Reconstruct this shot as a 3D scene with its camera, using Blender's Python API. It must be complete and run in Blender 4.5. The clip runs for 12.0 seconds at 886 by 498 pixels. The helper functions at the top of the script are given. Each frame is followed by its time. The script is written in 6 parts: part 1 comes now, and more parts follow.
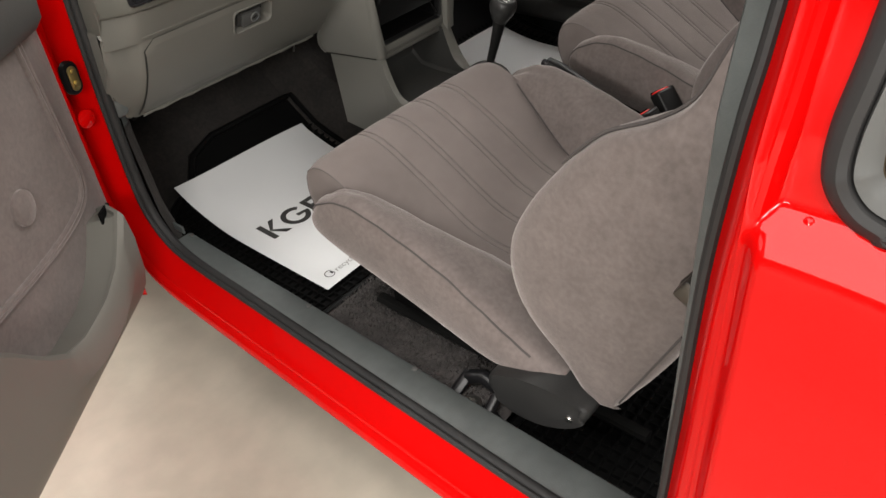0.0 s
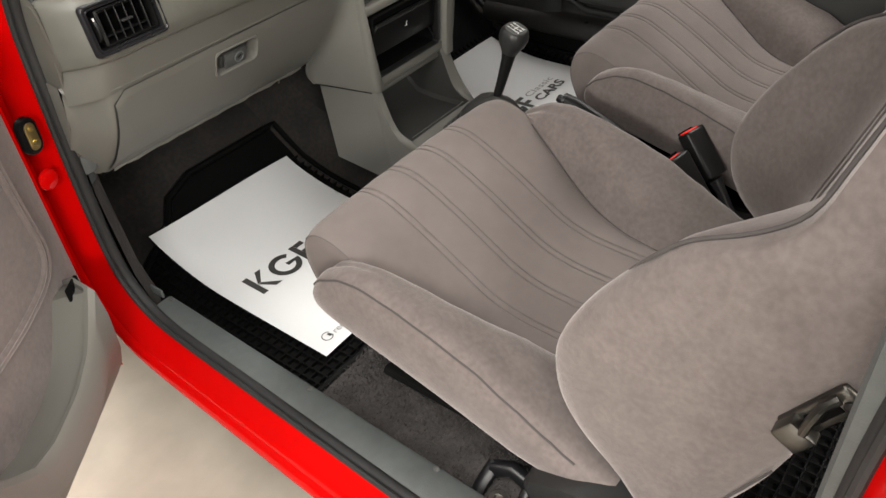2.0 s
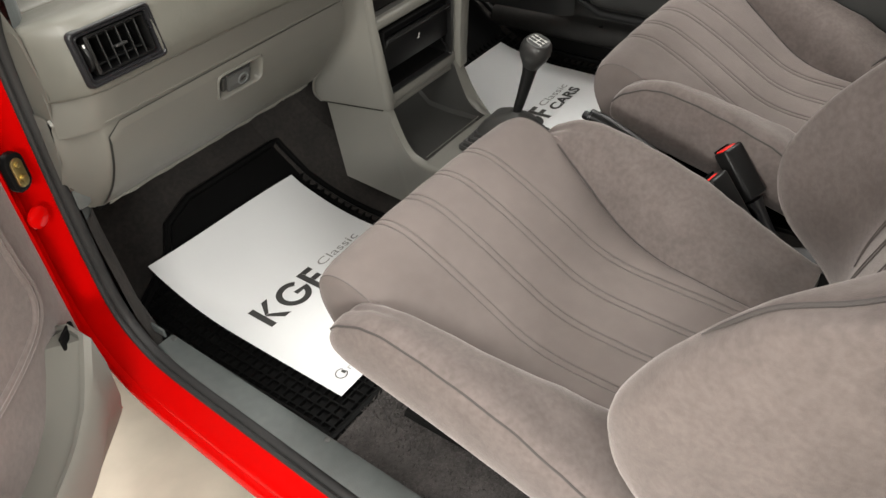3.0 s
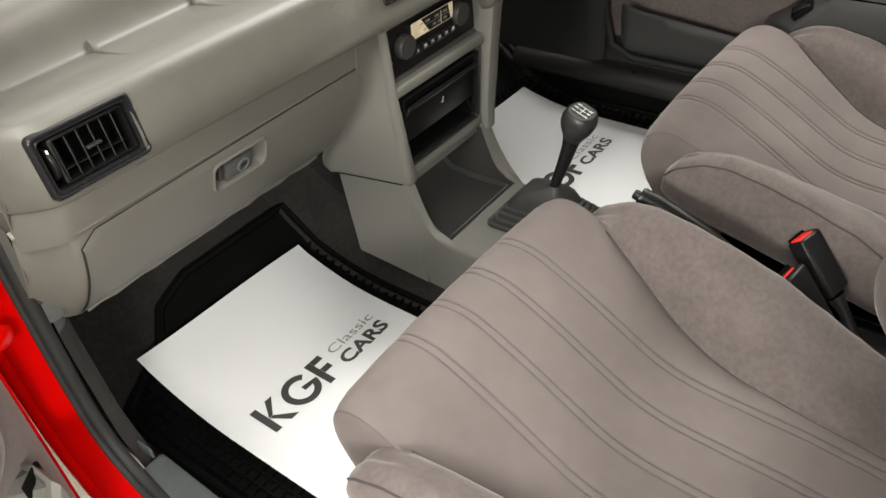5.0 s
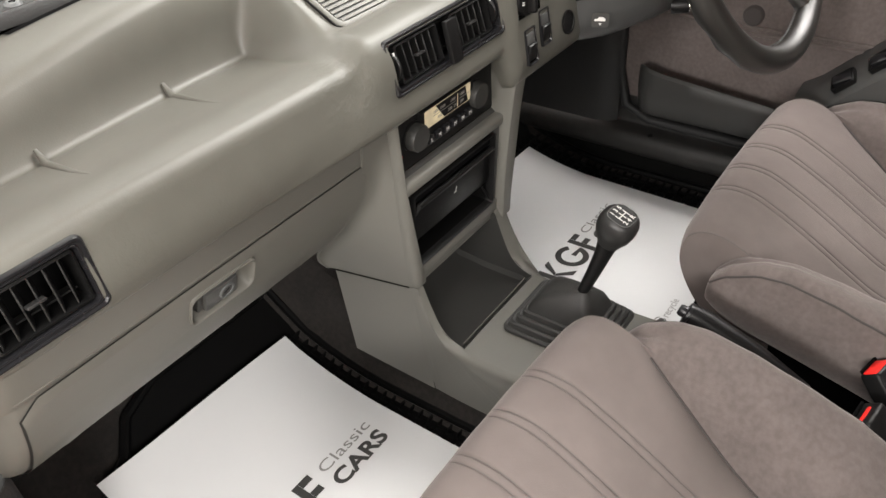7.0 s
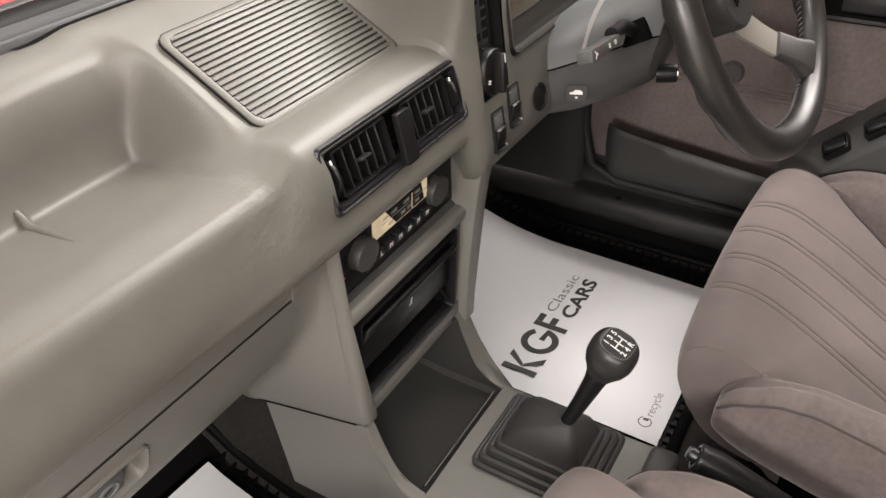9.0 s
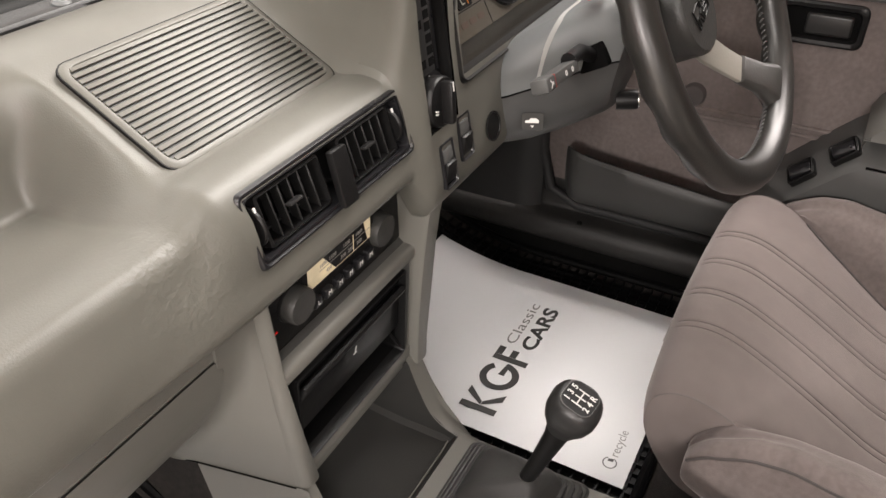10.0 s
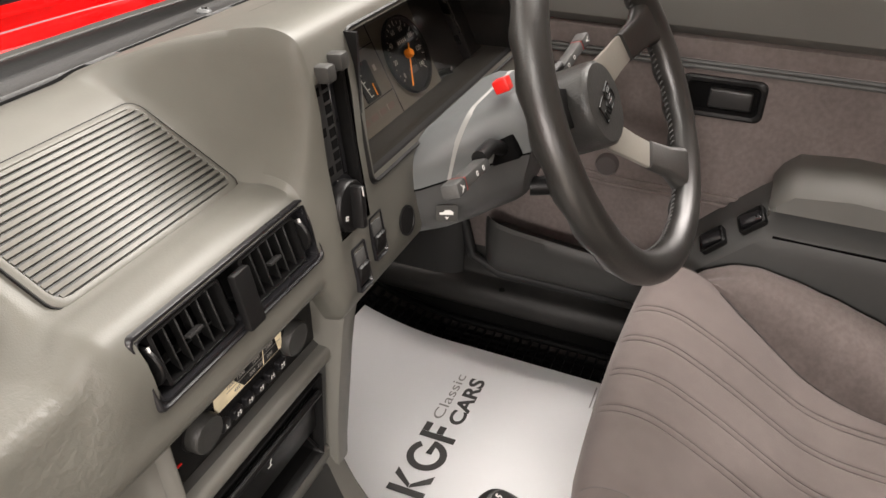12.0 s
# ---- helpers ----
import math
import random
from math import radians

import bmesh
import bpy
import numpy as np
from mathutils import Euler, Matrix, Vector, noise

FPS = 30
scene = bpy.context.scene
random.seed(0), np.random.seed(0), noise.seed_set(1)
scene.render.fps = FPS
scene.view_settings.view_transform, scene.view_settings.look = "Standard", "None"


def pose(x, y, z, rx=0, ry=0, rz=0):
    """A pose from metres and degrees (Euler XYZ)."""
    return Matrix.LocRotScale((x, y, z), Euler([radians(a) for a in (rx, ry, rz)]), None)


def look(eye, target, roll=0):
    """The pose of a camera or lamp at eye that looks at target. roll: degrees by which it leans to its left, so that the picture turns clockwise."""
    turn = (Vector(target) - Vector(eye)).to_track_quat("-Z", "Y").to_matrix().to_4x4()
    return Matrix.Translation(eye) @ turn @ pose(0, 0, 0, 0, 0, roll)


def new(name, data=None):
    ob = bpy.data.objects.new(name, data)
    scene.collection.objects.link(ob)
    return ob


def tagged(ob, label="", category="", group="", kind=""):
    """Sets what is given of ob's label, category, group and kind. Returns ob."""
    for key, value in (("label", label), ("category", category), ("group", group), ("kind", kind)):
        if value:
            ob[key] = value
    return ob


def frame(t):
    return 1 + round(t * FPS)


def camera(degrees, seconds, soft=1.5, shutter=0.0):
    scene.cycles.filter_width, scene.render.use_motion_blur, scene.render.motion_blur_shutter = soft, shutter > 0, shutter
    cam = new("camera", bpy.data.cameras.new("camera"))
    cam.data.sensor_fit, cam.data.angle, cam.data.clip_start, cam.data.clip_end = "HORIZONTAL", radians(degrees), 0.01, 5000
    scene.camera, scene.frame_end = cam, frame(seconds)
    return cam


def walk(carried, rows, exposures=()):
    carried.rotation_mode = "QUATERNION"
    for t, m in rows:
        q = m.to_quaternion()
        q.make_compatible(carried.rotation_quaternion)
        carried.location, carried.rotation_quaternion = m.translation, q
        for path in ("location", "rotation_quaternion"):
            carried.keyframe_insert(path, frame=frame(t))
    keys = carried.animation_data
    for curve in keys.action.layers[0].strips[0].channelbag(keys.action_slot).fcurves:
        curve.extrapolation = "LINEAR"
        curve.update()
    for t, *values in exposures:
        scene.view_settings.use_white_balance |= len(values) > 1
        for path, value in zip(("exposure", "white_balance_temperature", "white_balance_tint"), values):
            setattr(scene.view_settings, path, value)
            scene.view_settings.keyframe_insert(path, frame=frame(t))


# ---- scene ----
cam = camera(60.0, 12.0)
PATH = [
    (0, (-1.159, -1.066, 1.172), (0.012, 0.012, -0.038), -5.5),
    (0.5, (-1.144, -1.035, 1.186), (0.048, 0.022, -0.024), -4.6),
    (1, (-1.124, -1.0, 1.195), (0.078, 0.036, -0.022), -4.2),
    (1.5, (-1.093, -0.956, 1.194), (0.112, 0.067, -0.032), -4.5),
    (2, (-1.056, -0.9, 1.192), (0.143, 0.105, -0.054), -4.9),
    (2.5, (-1.023, -0.85, 1.189), (0.171, 0.147, -0.068), -5.5),
    (4.3, (-0.915, -0.713, 1.172), (0.287, 0.289, -0.074), -6.0),
    (4.5, (-0.895, -0.696, 1.178), (0.305, 0.311, -0.065), -6.0),
    (5, (-0.856, -0.661, 1.183), (0.351, 0.353, -0.049), -6.0),
    (5.5, (-0.828, -0.637, 1.179), (0.389, 0.378, -0.04), -5.8),
    (6, (-0.796, -0.601, 1.187), (0.436, 0.404, -0.027), -5.2),
    (6.5, (-0.757, -0.548, 1.191), (0.49, 0.445, -0.017), -4.8),
    (7, (-0.723, -0.505, 1.195), (0.539, 0.473, -0.008), -4.1),
    (7.2, (-0.709, -0.488, 1.196), (0.56, 0.481, -0.007), -3.7),
    (8.8, (-0.567, -0.379, 1.183), (0.786, 0.507, 0.006), -2.6),
    (9, (-0.551, -0.372, 1.18), (0.816, 0.499, 0.008), -2.3),
    (9.5, (-0.506, -0.36, 1.17), (0.891, 0.473, 0.007), -1.7),
    (10, (-0.479, -0.349, 1.166), (0.95, 0.449, 0.016), -1.0),
    (10.5, (-0.456, -0.342, 1.172), (1.005, 0.422, 0.04), -0.4),
    (11, (-0.44, -0.341, 1.182), (1.053, 0.388, 0.069), 0.1),
    (11.5, (-0.431, -0.34, 1.196), (1.094, 0.353, 0.103), 0.3),
    (12, (-0.427, -0.339, 1.208), (1.13, 0.316, 0.137), 0.4),
]
walk(cam, [(t, look(eye, target, roll)) for t, eye, target, roll in PATH], [(0, -0.75, 6500, 10), (2, -0.30, 6500, 9), (4.5, 0.0, 6500, 7), (6.5, 0.05, 6500, 10), (9, 0.08, 6650, 16), (12, 0.12, 6750, 15)])

# ---- world and lights ----
world = bpy.data.worlds.new("world")
scene.world = world
world.use_nodes = True
world.node_tree.nodes["Background"].inputs[0].default_value = (1.0, 0.96, 0.9, 1)
world.node_tree.nodes["Background"].inputs[1].default_value = 0.012


def ceiling_lamp(x, y, z, sx, sy, watts, colour=(1.0, 0.965, 0.925)):
    data = bpy.data.lights.new("ceiling_lamp", "AREA")
    data.shape, data.size, data.size_y, data.energy, data.color = "RECTANGLE", sx, sy, watts, colour
    new("ceiling_lamp", data).matrix_world = pose(x, y, z)


for lx, ly, watts in ((-2.5, -0.8, 235), (-1.6, 2.8, 95), (1.4, 2.8, 100), (2.05, -0.6, 420), (-4.8, -5.2, 1150), (-8.2, -1.3, 1800), (4.6, -1.2, 150), (-0.8, -4.8, 550)):
    ceiling_lamp(lx, ly, 3.42, 2.2, 2.6, watts)

# ---- materials ----


def material(name, colour, rough=0.5, metal=0.0, vary=0.12, scale=8.0, fine=0.0, fine_scale=300.0, coat=0.0, sheen=0.0, spec=0.5, patch=0.0):
    """A surface with colour variation at two scales and fine relief."""
    m = bpy.data.materials.new(name)
    m.use_nodes = True
    nt = m.node_tree
    b = nt.nodes["Principled BSDF"]
    tex = nt.nodes.new("ShaderNodeTexCoord")

    def noise_node(sc, detail=3.0):
        n = nt.nodes.new("ShaderNodeTexNoise")
        n.inputs["Scale"].default_value, n.inputs["Detail"].default_value = sc, detail
        nt.links.new(tex.outputs["Object"], n.inputs["Vector"])
        return n

    b.inputs["Metallic"].default_value = metal
    b.inputs["Specular IOR Level"].default_value = spec
    b.inputs["Coat Weight"].default_value = coat
    b.inputs["Coat Roughness"].default_value = 0.03
    b.inputs["Sheen Weight"].default_value = sheen
    b.inputs["Sheen Roughness"].default_value = 0.4
    b.inputs["Sheen Tint"].default_value = (1.0, 0.93, 0.9, 1)
    big = noise_node(scale, 4.0)
    ramp = nt.nodes.new("ShaderNodeMapRange")
    ramp.inputs["From Min"].default_value, ramp.inputs["From Max"].default_value = 0.3, 0.7
    ramp.inputs["To Min"].default_value, ramp.inputs["To Max"].default_value = 1 - vary, 1 + vary
    nt.links.new(big.outputs["Fac"], ramp.inputs["Value"])
    shade = ramp.outputs[0]
    if patch:
        wide = noise_node(scale * 5.5, 5.0)
        r2 = nt.nodes.new("ShaderNodeMapRange")
        r2.inputs["From Min"].default_value, r2.inputs["From Max"].default_value = 0.35, 0.65
        r2.inputs["To Min"].default_value, r2.inputs["To Max"].default_value = 1 - patch, 1 + patch
        nt.links.new(wide.outputs["Fac"], r2.inputs["Value"])
        mul = nt.nodes.new("ShaderNodeMath")
        mul.operation = "MULTIPLY"
        nt.links.new(shade, mul.inputs[0])
        nt.links.new(r2.outputs[0], mul.inputs[1])
        shade = mul.outputs[0]
    mix = nt.nodes.new("ShaderNodeVectorMath")
    mix.operation = "SCALE"
    mix.inputs[0].default_value = colour
    nt.links.new(shade, mix.inputs["Scale"])
    nt.links.new(mix.outputs[0], b.inputs["Base Color"])
    rr = nt.nodes.new("ShaderNodeMapRange")
    rr.inputs["To Min"].default_value, rr.inputs["To Max"].default_value = max(0.02, rough * 0.88), min(1, rough * 1.12)
    nt.links.new(big.outputs["Fac"], rr.inputs["Value"])
    nt.links.new(rr.outputs[0], b.inputs["Roughness"])
    if fine:
        grain = noise_node(fine_scale, 2.0)
        bump = nt.nodes.new("ShaderNodeBump")
        bump.inputs["Strength"].default_value, bump.inputs["Distance"].default_value = fine, 0.001
        nt.links.new(grain.outputs["Fac"], bump.inputs["Height"])
        nt.links.new(bump.outputs[0], b.inputs["Normal"])
    return m


def glass_material(name, colour, rough=0.0, shine=0.06):
    m = bpy.data.materials.new(name)
    m.use_nodes = True
    nt = m.node_tree
    nt.nodes.remove(nt.nodes["Principled BSDF"])
    clear, gloss, mix = (nt.nodes.new(k) for k in ("ShaderNodeBsdfTransparent", "ShaderNodeBsdfGlossy", "ShaderNodeMixShader"))
    clear.inputs["Color"].default_value = (*colour, 1)
    gloss.inputs["Roughness"].default_value = rough
    mix.inputs["Fac"].default_value = shine
    nt.links.new(clear.outputs[0], mix.inputs[1])
    nt.links.new(gloss.outputs[0], mix.inputs[2])
    nt.links.new(mix.outputs[0], nt.nodes["Material Output"].inputs["Surface"])
    return m


SUEDE = material("grey_velour", (0.116, 0.098, 0.092), 0.95, vary=0.10, scale=24, fine=0.4, fine_scale=900, sheen=0.40, spec=0.1, patch=0.09)
PANEL = material("grey_insert_cloth", (0.130, 0.111, 0.104), 0.95, vary=0.10, scale=7, fine=0.35, fine_scale=1100, sheen=0.22, spec=0.1, patch=0.035)
PIPING = material("dark_piping", (0.042, 0.036, 0.034), 0.8, vary=0.1, fine=0.3, fine_scale=900, sheen=0.1)
LACING = material("grey_lacing", (0.06, 0.06, 0.058), 0.55)
THREAD = material("seam_thread", (0.102, 0.089, 0.084), 0.9)
PAD = material("grey_vinyl", (0.087, 0.0858, 0.0735), 0.43, vary=0.06, scale=6, fine=0.16, fine_scale=800, spec=0.42, patch=0.03)
COWL = material("cowl_plastic", (0.098, 0.104, 0.104), 0.45, vary=0.06, fine=0.2, fine_scale=800, spec=0.4)
LOWERCOWL = material("dark_cowl_plastic", (0.046, 0.047, 0.046), 0.46, vary=0.06, fine=0.2, fine_scale=800, spec=0.35)
DOORVINYL = material("dark_door_vinyl", (0.086, 0.085, 0.077), 0.5, vary=0.07, fine=0.25, fine_scale=700, spec=0.35)
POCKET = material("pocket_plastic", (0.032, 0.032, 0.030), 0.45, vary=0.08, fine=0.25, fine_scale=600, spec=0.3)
PANELFACE = material("brown_grey_panel", (0.062, 0.057, 0.048), 0.5, vary=0.08, fine=0.2, fine_scale=700, spec=0.3)
LAMPTINT = material("unlit_lamp_tint", (0.055, 0.030, 0.025), 0.5)
BANDRED = material("faded_red_line", (0.30, 0.03, 0.025), 0.5)
PLASTIC = material("grey_plastic", (0.116, 0.114, 0.101), 0.45, vary=0.05, scale=7, fine=0.12, fine_scale=900, spec=0.35)
DARKGREY = material("dark_grey_plastic", (0.060, 0.061, 0.059), 0.5, vary=0.07, fine=0.3, fine_scale=700, spec=0.3)
PILE = material("brushed_grey_pile", (0.050, 0.045, 0.043), 1.0, vary=0.35, scale=30, fine=1.0, fine_scale=700, sheen=0.2, patch=0.25)
TRIM = material("sill_trim_plastic", (0.060, 0.067, 0.066), 0.42, vary=0.12, scale=14, fine=0.25, fine_scale=500, patch=0.06)
BLACK = material("black_plastic", (0.007, 0.007, 0.007), 0.36, vary=0.1, fine=0.2, fine_scale=600, spec=0.2)
SATIN = material("satin_black_plastic", (0.010, 0.010, 0.011), 0.28, vary=0.1, spec=0.36)
# near-black for dark faces; hollows and undersides carry their shade in this colour
VOID = material("black_faces_and_hollow_shade", (0.003, 0.003, 0.003), 0.9, spec=0.05)
RUBBER = material("black_rubber", (0.004, 0.004, 0.004), 0.40, vary=0.15, fine=0.2, fine_scale=300, spec=0.11)
SEALRUBBER = material("seal_rubber", (0.02, 0.02, 0.02), 0.55, vary=0.15, fine=0.1, fine_scale=500, spec=0.22)
RED = material("red_gloss_paint", (0.44, 0.0012, 0.0012), 0.35, vary=0.02, coat=0.45, spec=0.0)
REDPLASTIC = material("red_plastic", (0.75, 0.02, 0.015), 0.35, vary=0.05)
CARPET = material("dark_grey_carpet", (0.0135, 0.0112, 0.0095), 1.0, vary=0.3, scale=22, fine=1.0, fine_scale=700, sheen=0.04, patch=0.3)
PAPER = material("white_paper", (0.67, 0.68, 0.68), 0.5, vary=0.02, scale=5, spec=0.35)
INK = material("grey_ink", (0.05, 0.05, 0.048), 0.4)
INKGREY = material("pale_ink", (0.22, 0.22, 0.21), 0.45)
LEATHER = material("black_leather", (0.017, 0.0165, 0.015), 0.36, vary=0.25, scale=14, fine=0.22, fine_scale=420, spec=0.65)
CHROME = material("bright_metal", (0.62, 0.62, 0.6), 0.22, metal=1.0, vary=0.05)
STEEL = material("plated_steel", (0.24, 0.235, 0.22), 0.35, metal=1.0, vary=0.15, scale=40)
DARKSTEEL = material("tarnished_dark_steel", (0.10, 0.097, 0.09), 0.34, metal=1.0, vary=0.25, scale=50)
DULLSILVER = material("dull_silver_trim", (0.07, 0.072, 0.07), 0.5, spec=0.2, vary=0.08)
FAWN = material("fawn_side_trim", (0.16, 0.10, 0.045), 0.8, vary=0.12)
BRASS = material("yellow_passivated_steel", (0.45, 0.36, 0.15), 0.38, metal=1.0, vary=0.2, scale=60)
COVERBLACK = material("grained_dark_plastic", (0.016, 0.016, 0.0157), 0.42, vary=0.1, fine=0.3, fine_scale=600, spec=0.35)
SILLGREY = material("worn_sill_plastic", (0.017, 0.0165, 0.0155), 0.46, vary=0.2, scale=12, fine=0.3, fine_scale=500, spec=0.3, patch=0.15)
GAITER = material("matt_gaiter_rubber", (0.034, 0.034, 0.0325), 0.5, vary=0.15, scale=20, fine=0.2, fine_scale=500, spec=0.35)
BOOTCAP = material("soft_black_vinyl", (0.018, 0.018, 0.0175), 0.36, vary=0.1, fine=0.15, fine_scale=500, spec=0.3)
SILLBLACK = material("black_parts_and_sill_shade", (0.006, 0.006, 0.0058), 0.5, vary=0.12, fine=0.3, fine_scale=500, spec=0.12)
SPOKE = material("grey_spoke_coating", (0.20, 0.19, 0.165), 0.4, vary=0.08, fine=0.3, fine_scale=500)
WHITE = material("white_print", (0.55, 0.55, 0.53), 0.6)
PRINT = material("dim_white_print", (0.26, 0.25, 0.23), 0.6)
BOSSPAD = material("grained_black_vinyl", (0.032, 0.032, 0.030), 0.42, vary=0.1, fine=0.5, fine_scale=420, spec=0.45)
ORANGE = material("orange_plastic", (0.85, 0.25, 0.01), 0.45)
CREAM = material("cream_pointer_and_dial_glare", (0.75, 0.66, 0.45), 0.3, vary=0.15, scale=60)
FLOORPAINT = material("beige_floor_coating", (0.42, 0.382, 0.315), 0.35, vary=0.08, scale=3, fine=0.2, fine_scale=60, patch=0.05)
WALLPAINT = material("grey_wall_paint", (0.20, 0.19, 0.18), 0.8, vary=0.03, scale=2)


def wrinkled(m, places, size=0.06, strength=0.26):
    """Adds creases to a skin near the given places, where it has loosened."""
    nt = m.node_tree
    b = nt.nodes["Principled BSDF"]
    old = b.inputs["Normal"].links[0].from_socket
    tex = nt.nodes.new("ShaderNodeTexCoord")
    total = None
    for x, y, z, much in places:
        d = nt.nodes.new("ShaderNodeVectorMath")
        d.operation = "DISTANCE"
        d.inputs[1].default_value = (x, y, z)
        nt.links.new(tex.outputs["Object"], d.inputs[0])
        r = nt.nodes.new("ShaderNodeMapRange")
        r.inputs["From Min"].default_value, r.inputs["From Max"].default_value = size, 0.0
        r.inputs["To Max"].default_value = much
        nt.links.new(d.outputs["Value"], r.inputs["Value"])
        if total is None:
            total = r.outputs[0]
        else:
            add = nt.nodes.new("ShaderNodeMath")
            nt.links.new(total, add.inputs[0])
            nt.links.new(r.outputs[0], add.inputs[1])
            total = add.outputs[0]
    n = nt.nodes.new("ShaderNodeTexNoise")
    n.inputs["Scale"].default_value, n.inputs["Detail"].default_value, n.inputs["Distortion"].default_value = 140.0, 3.0, 0.5
    nt.links.new(tex.outputs["Object"], n.inputs["Vector"])
    mul = nt.nodes.new("ShaderNodeMath")
    mul.operation = "MULTIPLY"
    nt.links.new(n.outputs["Fac"], mul.inputs[0])
    nt.links.new(total, mul.inputs[1])
    bump = nt.nodes.new("ShaderNodeBump")
    bump.inputs["Strength"].default_value, bump.inputs["Distance"].default_value = strength, 0.003
    nt.links.new(mul.outputs[0], bump.inputs["Height"])
    nt.links.new(old, bump.inputs["Normal"])
    nt.links.new(bump.outputs[0], b.inputs["Normal"])


wrinkled(PAD, [(-0.205, 0.0, 0.872, 1.7), (-0.215, -0.005, 0.835, 1.7), (-0.35, 0.0, 0.836, 0.8), (-0.472, 0.0, 0.842, 1.1)])
GLASS = glass_material("clear_glass", (0.93, 0.97, 0.95))
TINT = glass_material("bronze_glass", (0.42, 0.29, 0.14), 0.02)
LENS = glass_material("instrument_lens", (0.85, 0.80, 0.72), 0.05, 0.05)

# ---- mesh helpers ----


def thing(name, label, category, base=(0, 0, 0), group="", kind=""):
    ob = new(name)
    ob.empty_display_size = 0.05
    ob.location = base
    return tagged(ob, label, category, group, kind)


def part(name, bm, mat, parent=None, label="", smooth=True, sharp=38):
    """Links a bmesh, given in world metres, as one mesh object under a thing or a part."""
    bmesh.ops.recalc_face_normals(bm, faces=bm.faces)
    for f in bm.faces:
        f.smooth = smooth
    limit = radians(sharp)
    for e in bm.edges:
        if len(e.link_faces) == 2 and e.calc_face_angle(0) > limit:
            e.smooth = False
    me = bpy.data.meshes.new(name)
    bm.to_mesh(me)
    bm.free()
    me.materials.append(mat)
    ob = new(name, me)
    if parent is not None:
        ob.parent = parent
        ob.matrix_parent_inverse = Matrix.Translation(-Vector(parent.location))
    if label:
        ob["label"] = label
    return ob


def join(*meshes):
    out = bmesh.new()
    for b in meshes:
        me = bpy.data.meshes.new("t")
        b.to_mesh(me)
        b.free()
        out.from_mesh(me)
        bpy.data.meshes.remove(me)
    return out


def moved(bm, m):
    bmesh.ops.transform(bm, matrix=m, verts=bm.verts)
    return bm


def box(c, s, bevel=0.0, seg=2, m=None):
    bm = bmesh.new()
    bmesh.ops.create_cube(bm, size=1, matrix=Matrix.Translation(c) @ Matrix.Diagonal((*s, 1)))
    if bevel:
        bmesh.ops.bevel(bm, geom=bm.edges[:], offset=min(bevel, min(s) * 0.49), segments=seg, affect="EDGES", profile=0.5)
    return moved(bm, m) if m is not None else bm


def loft(rows, ring=False, caps=False, closed=False):
    """A skin over rows of points; ring: each row is closed; closed: the last row meets the first."""
    bm = bmesh.new()
    vs = [[bm.verts.new(p) for p in row] for row in rows]
    n, k = len(vs), len(vs[0])
    for i in range(n if closed else n - 1):
        a, b = vs[i], vs[(i + 1) % n]
        for j in range(k if ring else k - 1):
            q = (j + 1) % k
            bm.faces.new((a[j], a[q], b[q], b[j]))
    if caps and ring and not closed:
        bm.faces.new(vs[0])
        bm.faces.new(vs[-1][::-1])
    return bm


def cut(bm, x0, x1, z0, z1):
    """Opens a rectangle, given across and up, in a skin."""
    for co, no in (((x0, 0, 0), (1, 0, 0)), ((x1, 0, 0), (1, 0, 0)), ((0, 0, z0), (0, 0, 1)), ((0, 0, z1), (0, 0, 1))):
        bmesh.ops.bisect_plane(bm, geom=bm.verts[:] + bm.edges[:] + bm.faces[:], plane_co=co, plane_no=no)
    gone = [f for f in bm.faces if x0 < f.calc_center_median().x < x1 and z0 < f.calc_center_median().z < z1]
    bmesh.ops.delete(bm, geom=gone, context="FACES")
    return bm


def smooth_line(pts, per=6, closed=False):
    """Catmull-Rom through the points."""
    p = [Vector(q) for q in pts]
    n, out = len(p), []
    for i in range(n if closed else n - 1):
        if closed:
            a, b, c, d = p[i - 1], p[i], p[(i + 1) % n], p[(i + 2) % n]
        else:
            a, b, c, d = p[max(i - 1, 0)], p[i], p[i + 1], p[min(i + 2, n - 1)]
        for j in range(per):
            t = j / per
            out.append(0.5 * (2 * b + (c - a) * t + (2 * a - 5 * b + 4 * c - d) * t * t + (3 * b - 3 * c + d - a) * t ** 3))
    if not closed:
        out.append(p[-1])
    return out


def tube(pts, r, n=10, closed=False, flat=1.0, up=(0, 0, 1)):
    """A rod along the points; r is one radius or one for each point."""
    pts = [Vector(p) for p in pts]
    rows, k, last = [], len(pts), None
    for i, p in enumerate(pts):
        a = pts[i - 1] if (i or closed) else p
        b = pts[(i + 1) % k] if (i < k - 1 or closed) else p
        t = (b - a).normalized()
        ref = Vector(up) if last is None else last
        side = t.cross(ref)
        if side.length < 1e-4:
            side = t.cross(Vector((1, 0.2, 0)))
        side.normalize()
        top = side.cross(t).normalized()
        last = top if last is not None or not closed else top
        last = top
        rad = r[i] if isinstance(r, (list, tuple)) else r
        rows.append([p + rad * (math.cos(2 * math.pi * j / n) * side + flat * math.sin(2 * math.pi * j / n) * top) for j in range(n)])
    return loft(rows, ring=True, caps=not closed, closed=closed)


def lathe(profile, axis_at, axis, n=32):
    """A turned form: profile rows of (radius, along), round the axis."""
    z = Vector(axis).normalized()
    x = z.orthogonal().normalized()
    y = z.cross(x)
    rows = [[Vector(axis_at) + z * h + max(r, 1e-5) * (math.cos(2 * math.pi * j / n) * x + math.sin(2 * math.pi * j / n) * y) for j in range(n)] for r, h in profile]
    return loft(rows, ring=True, caps=True)


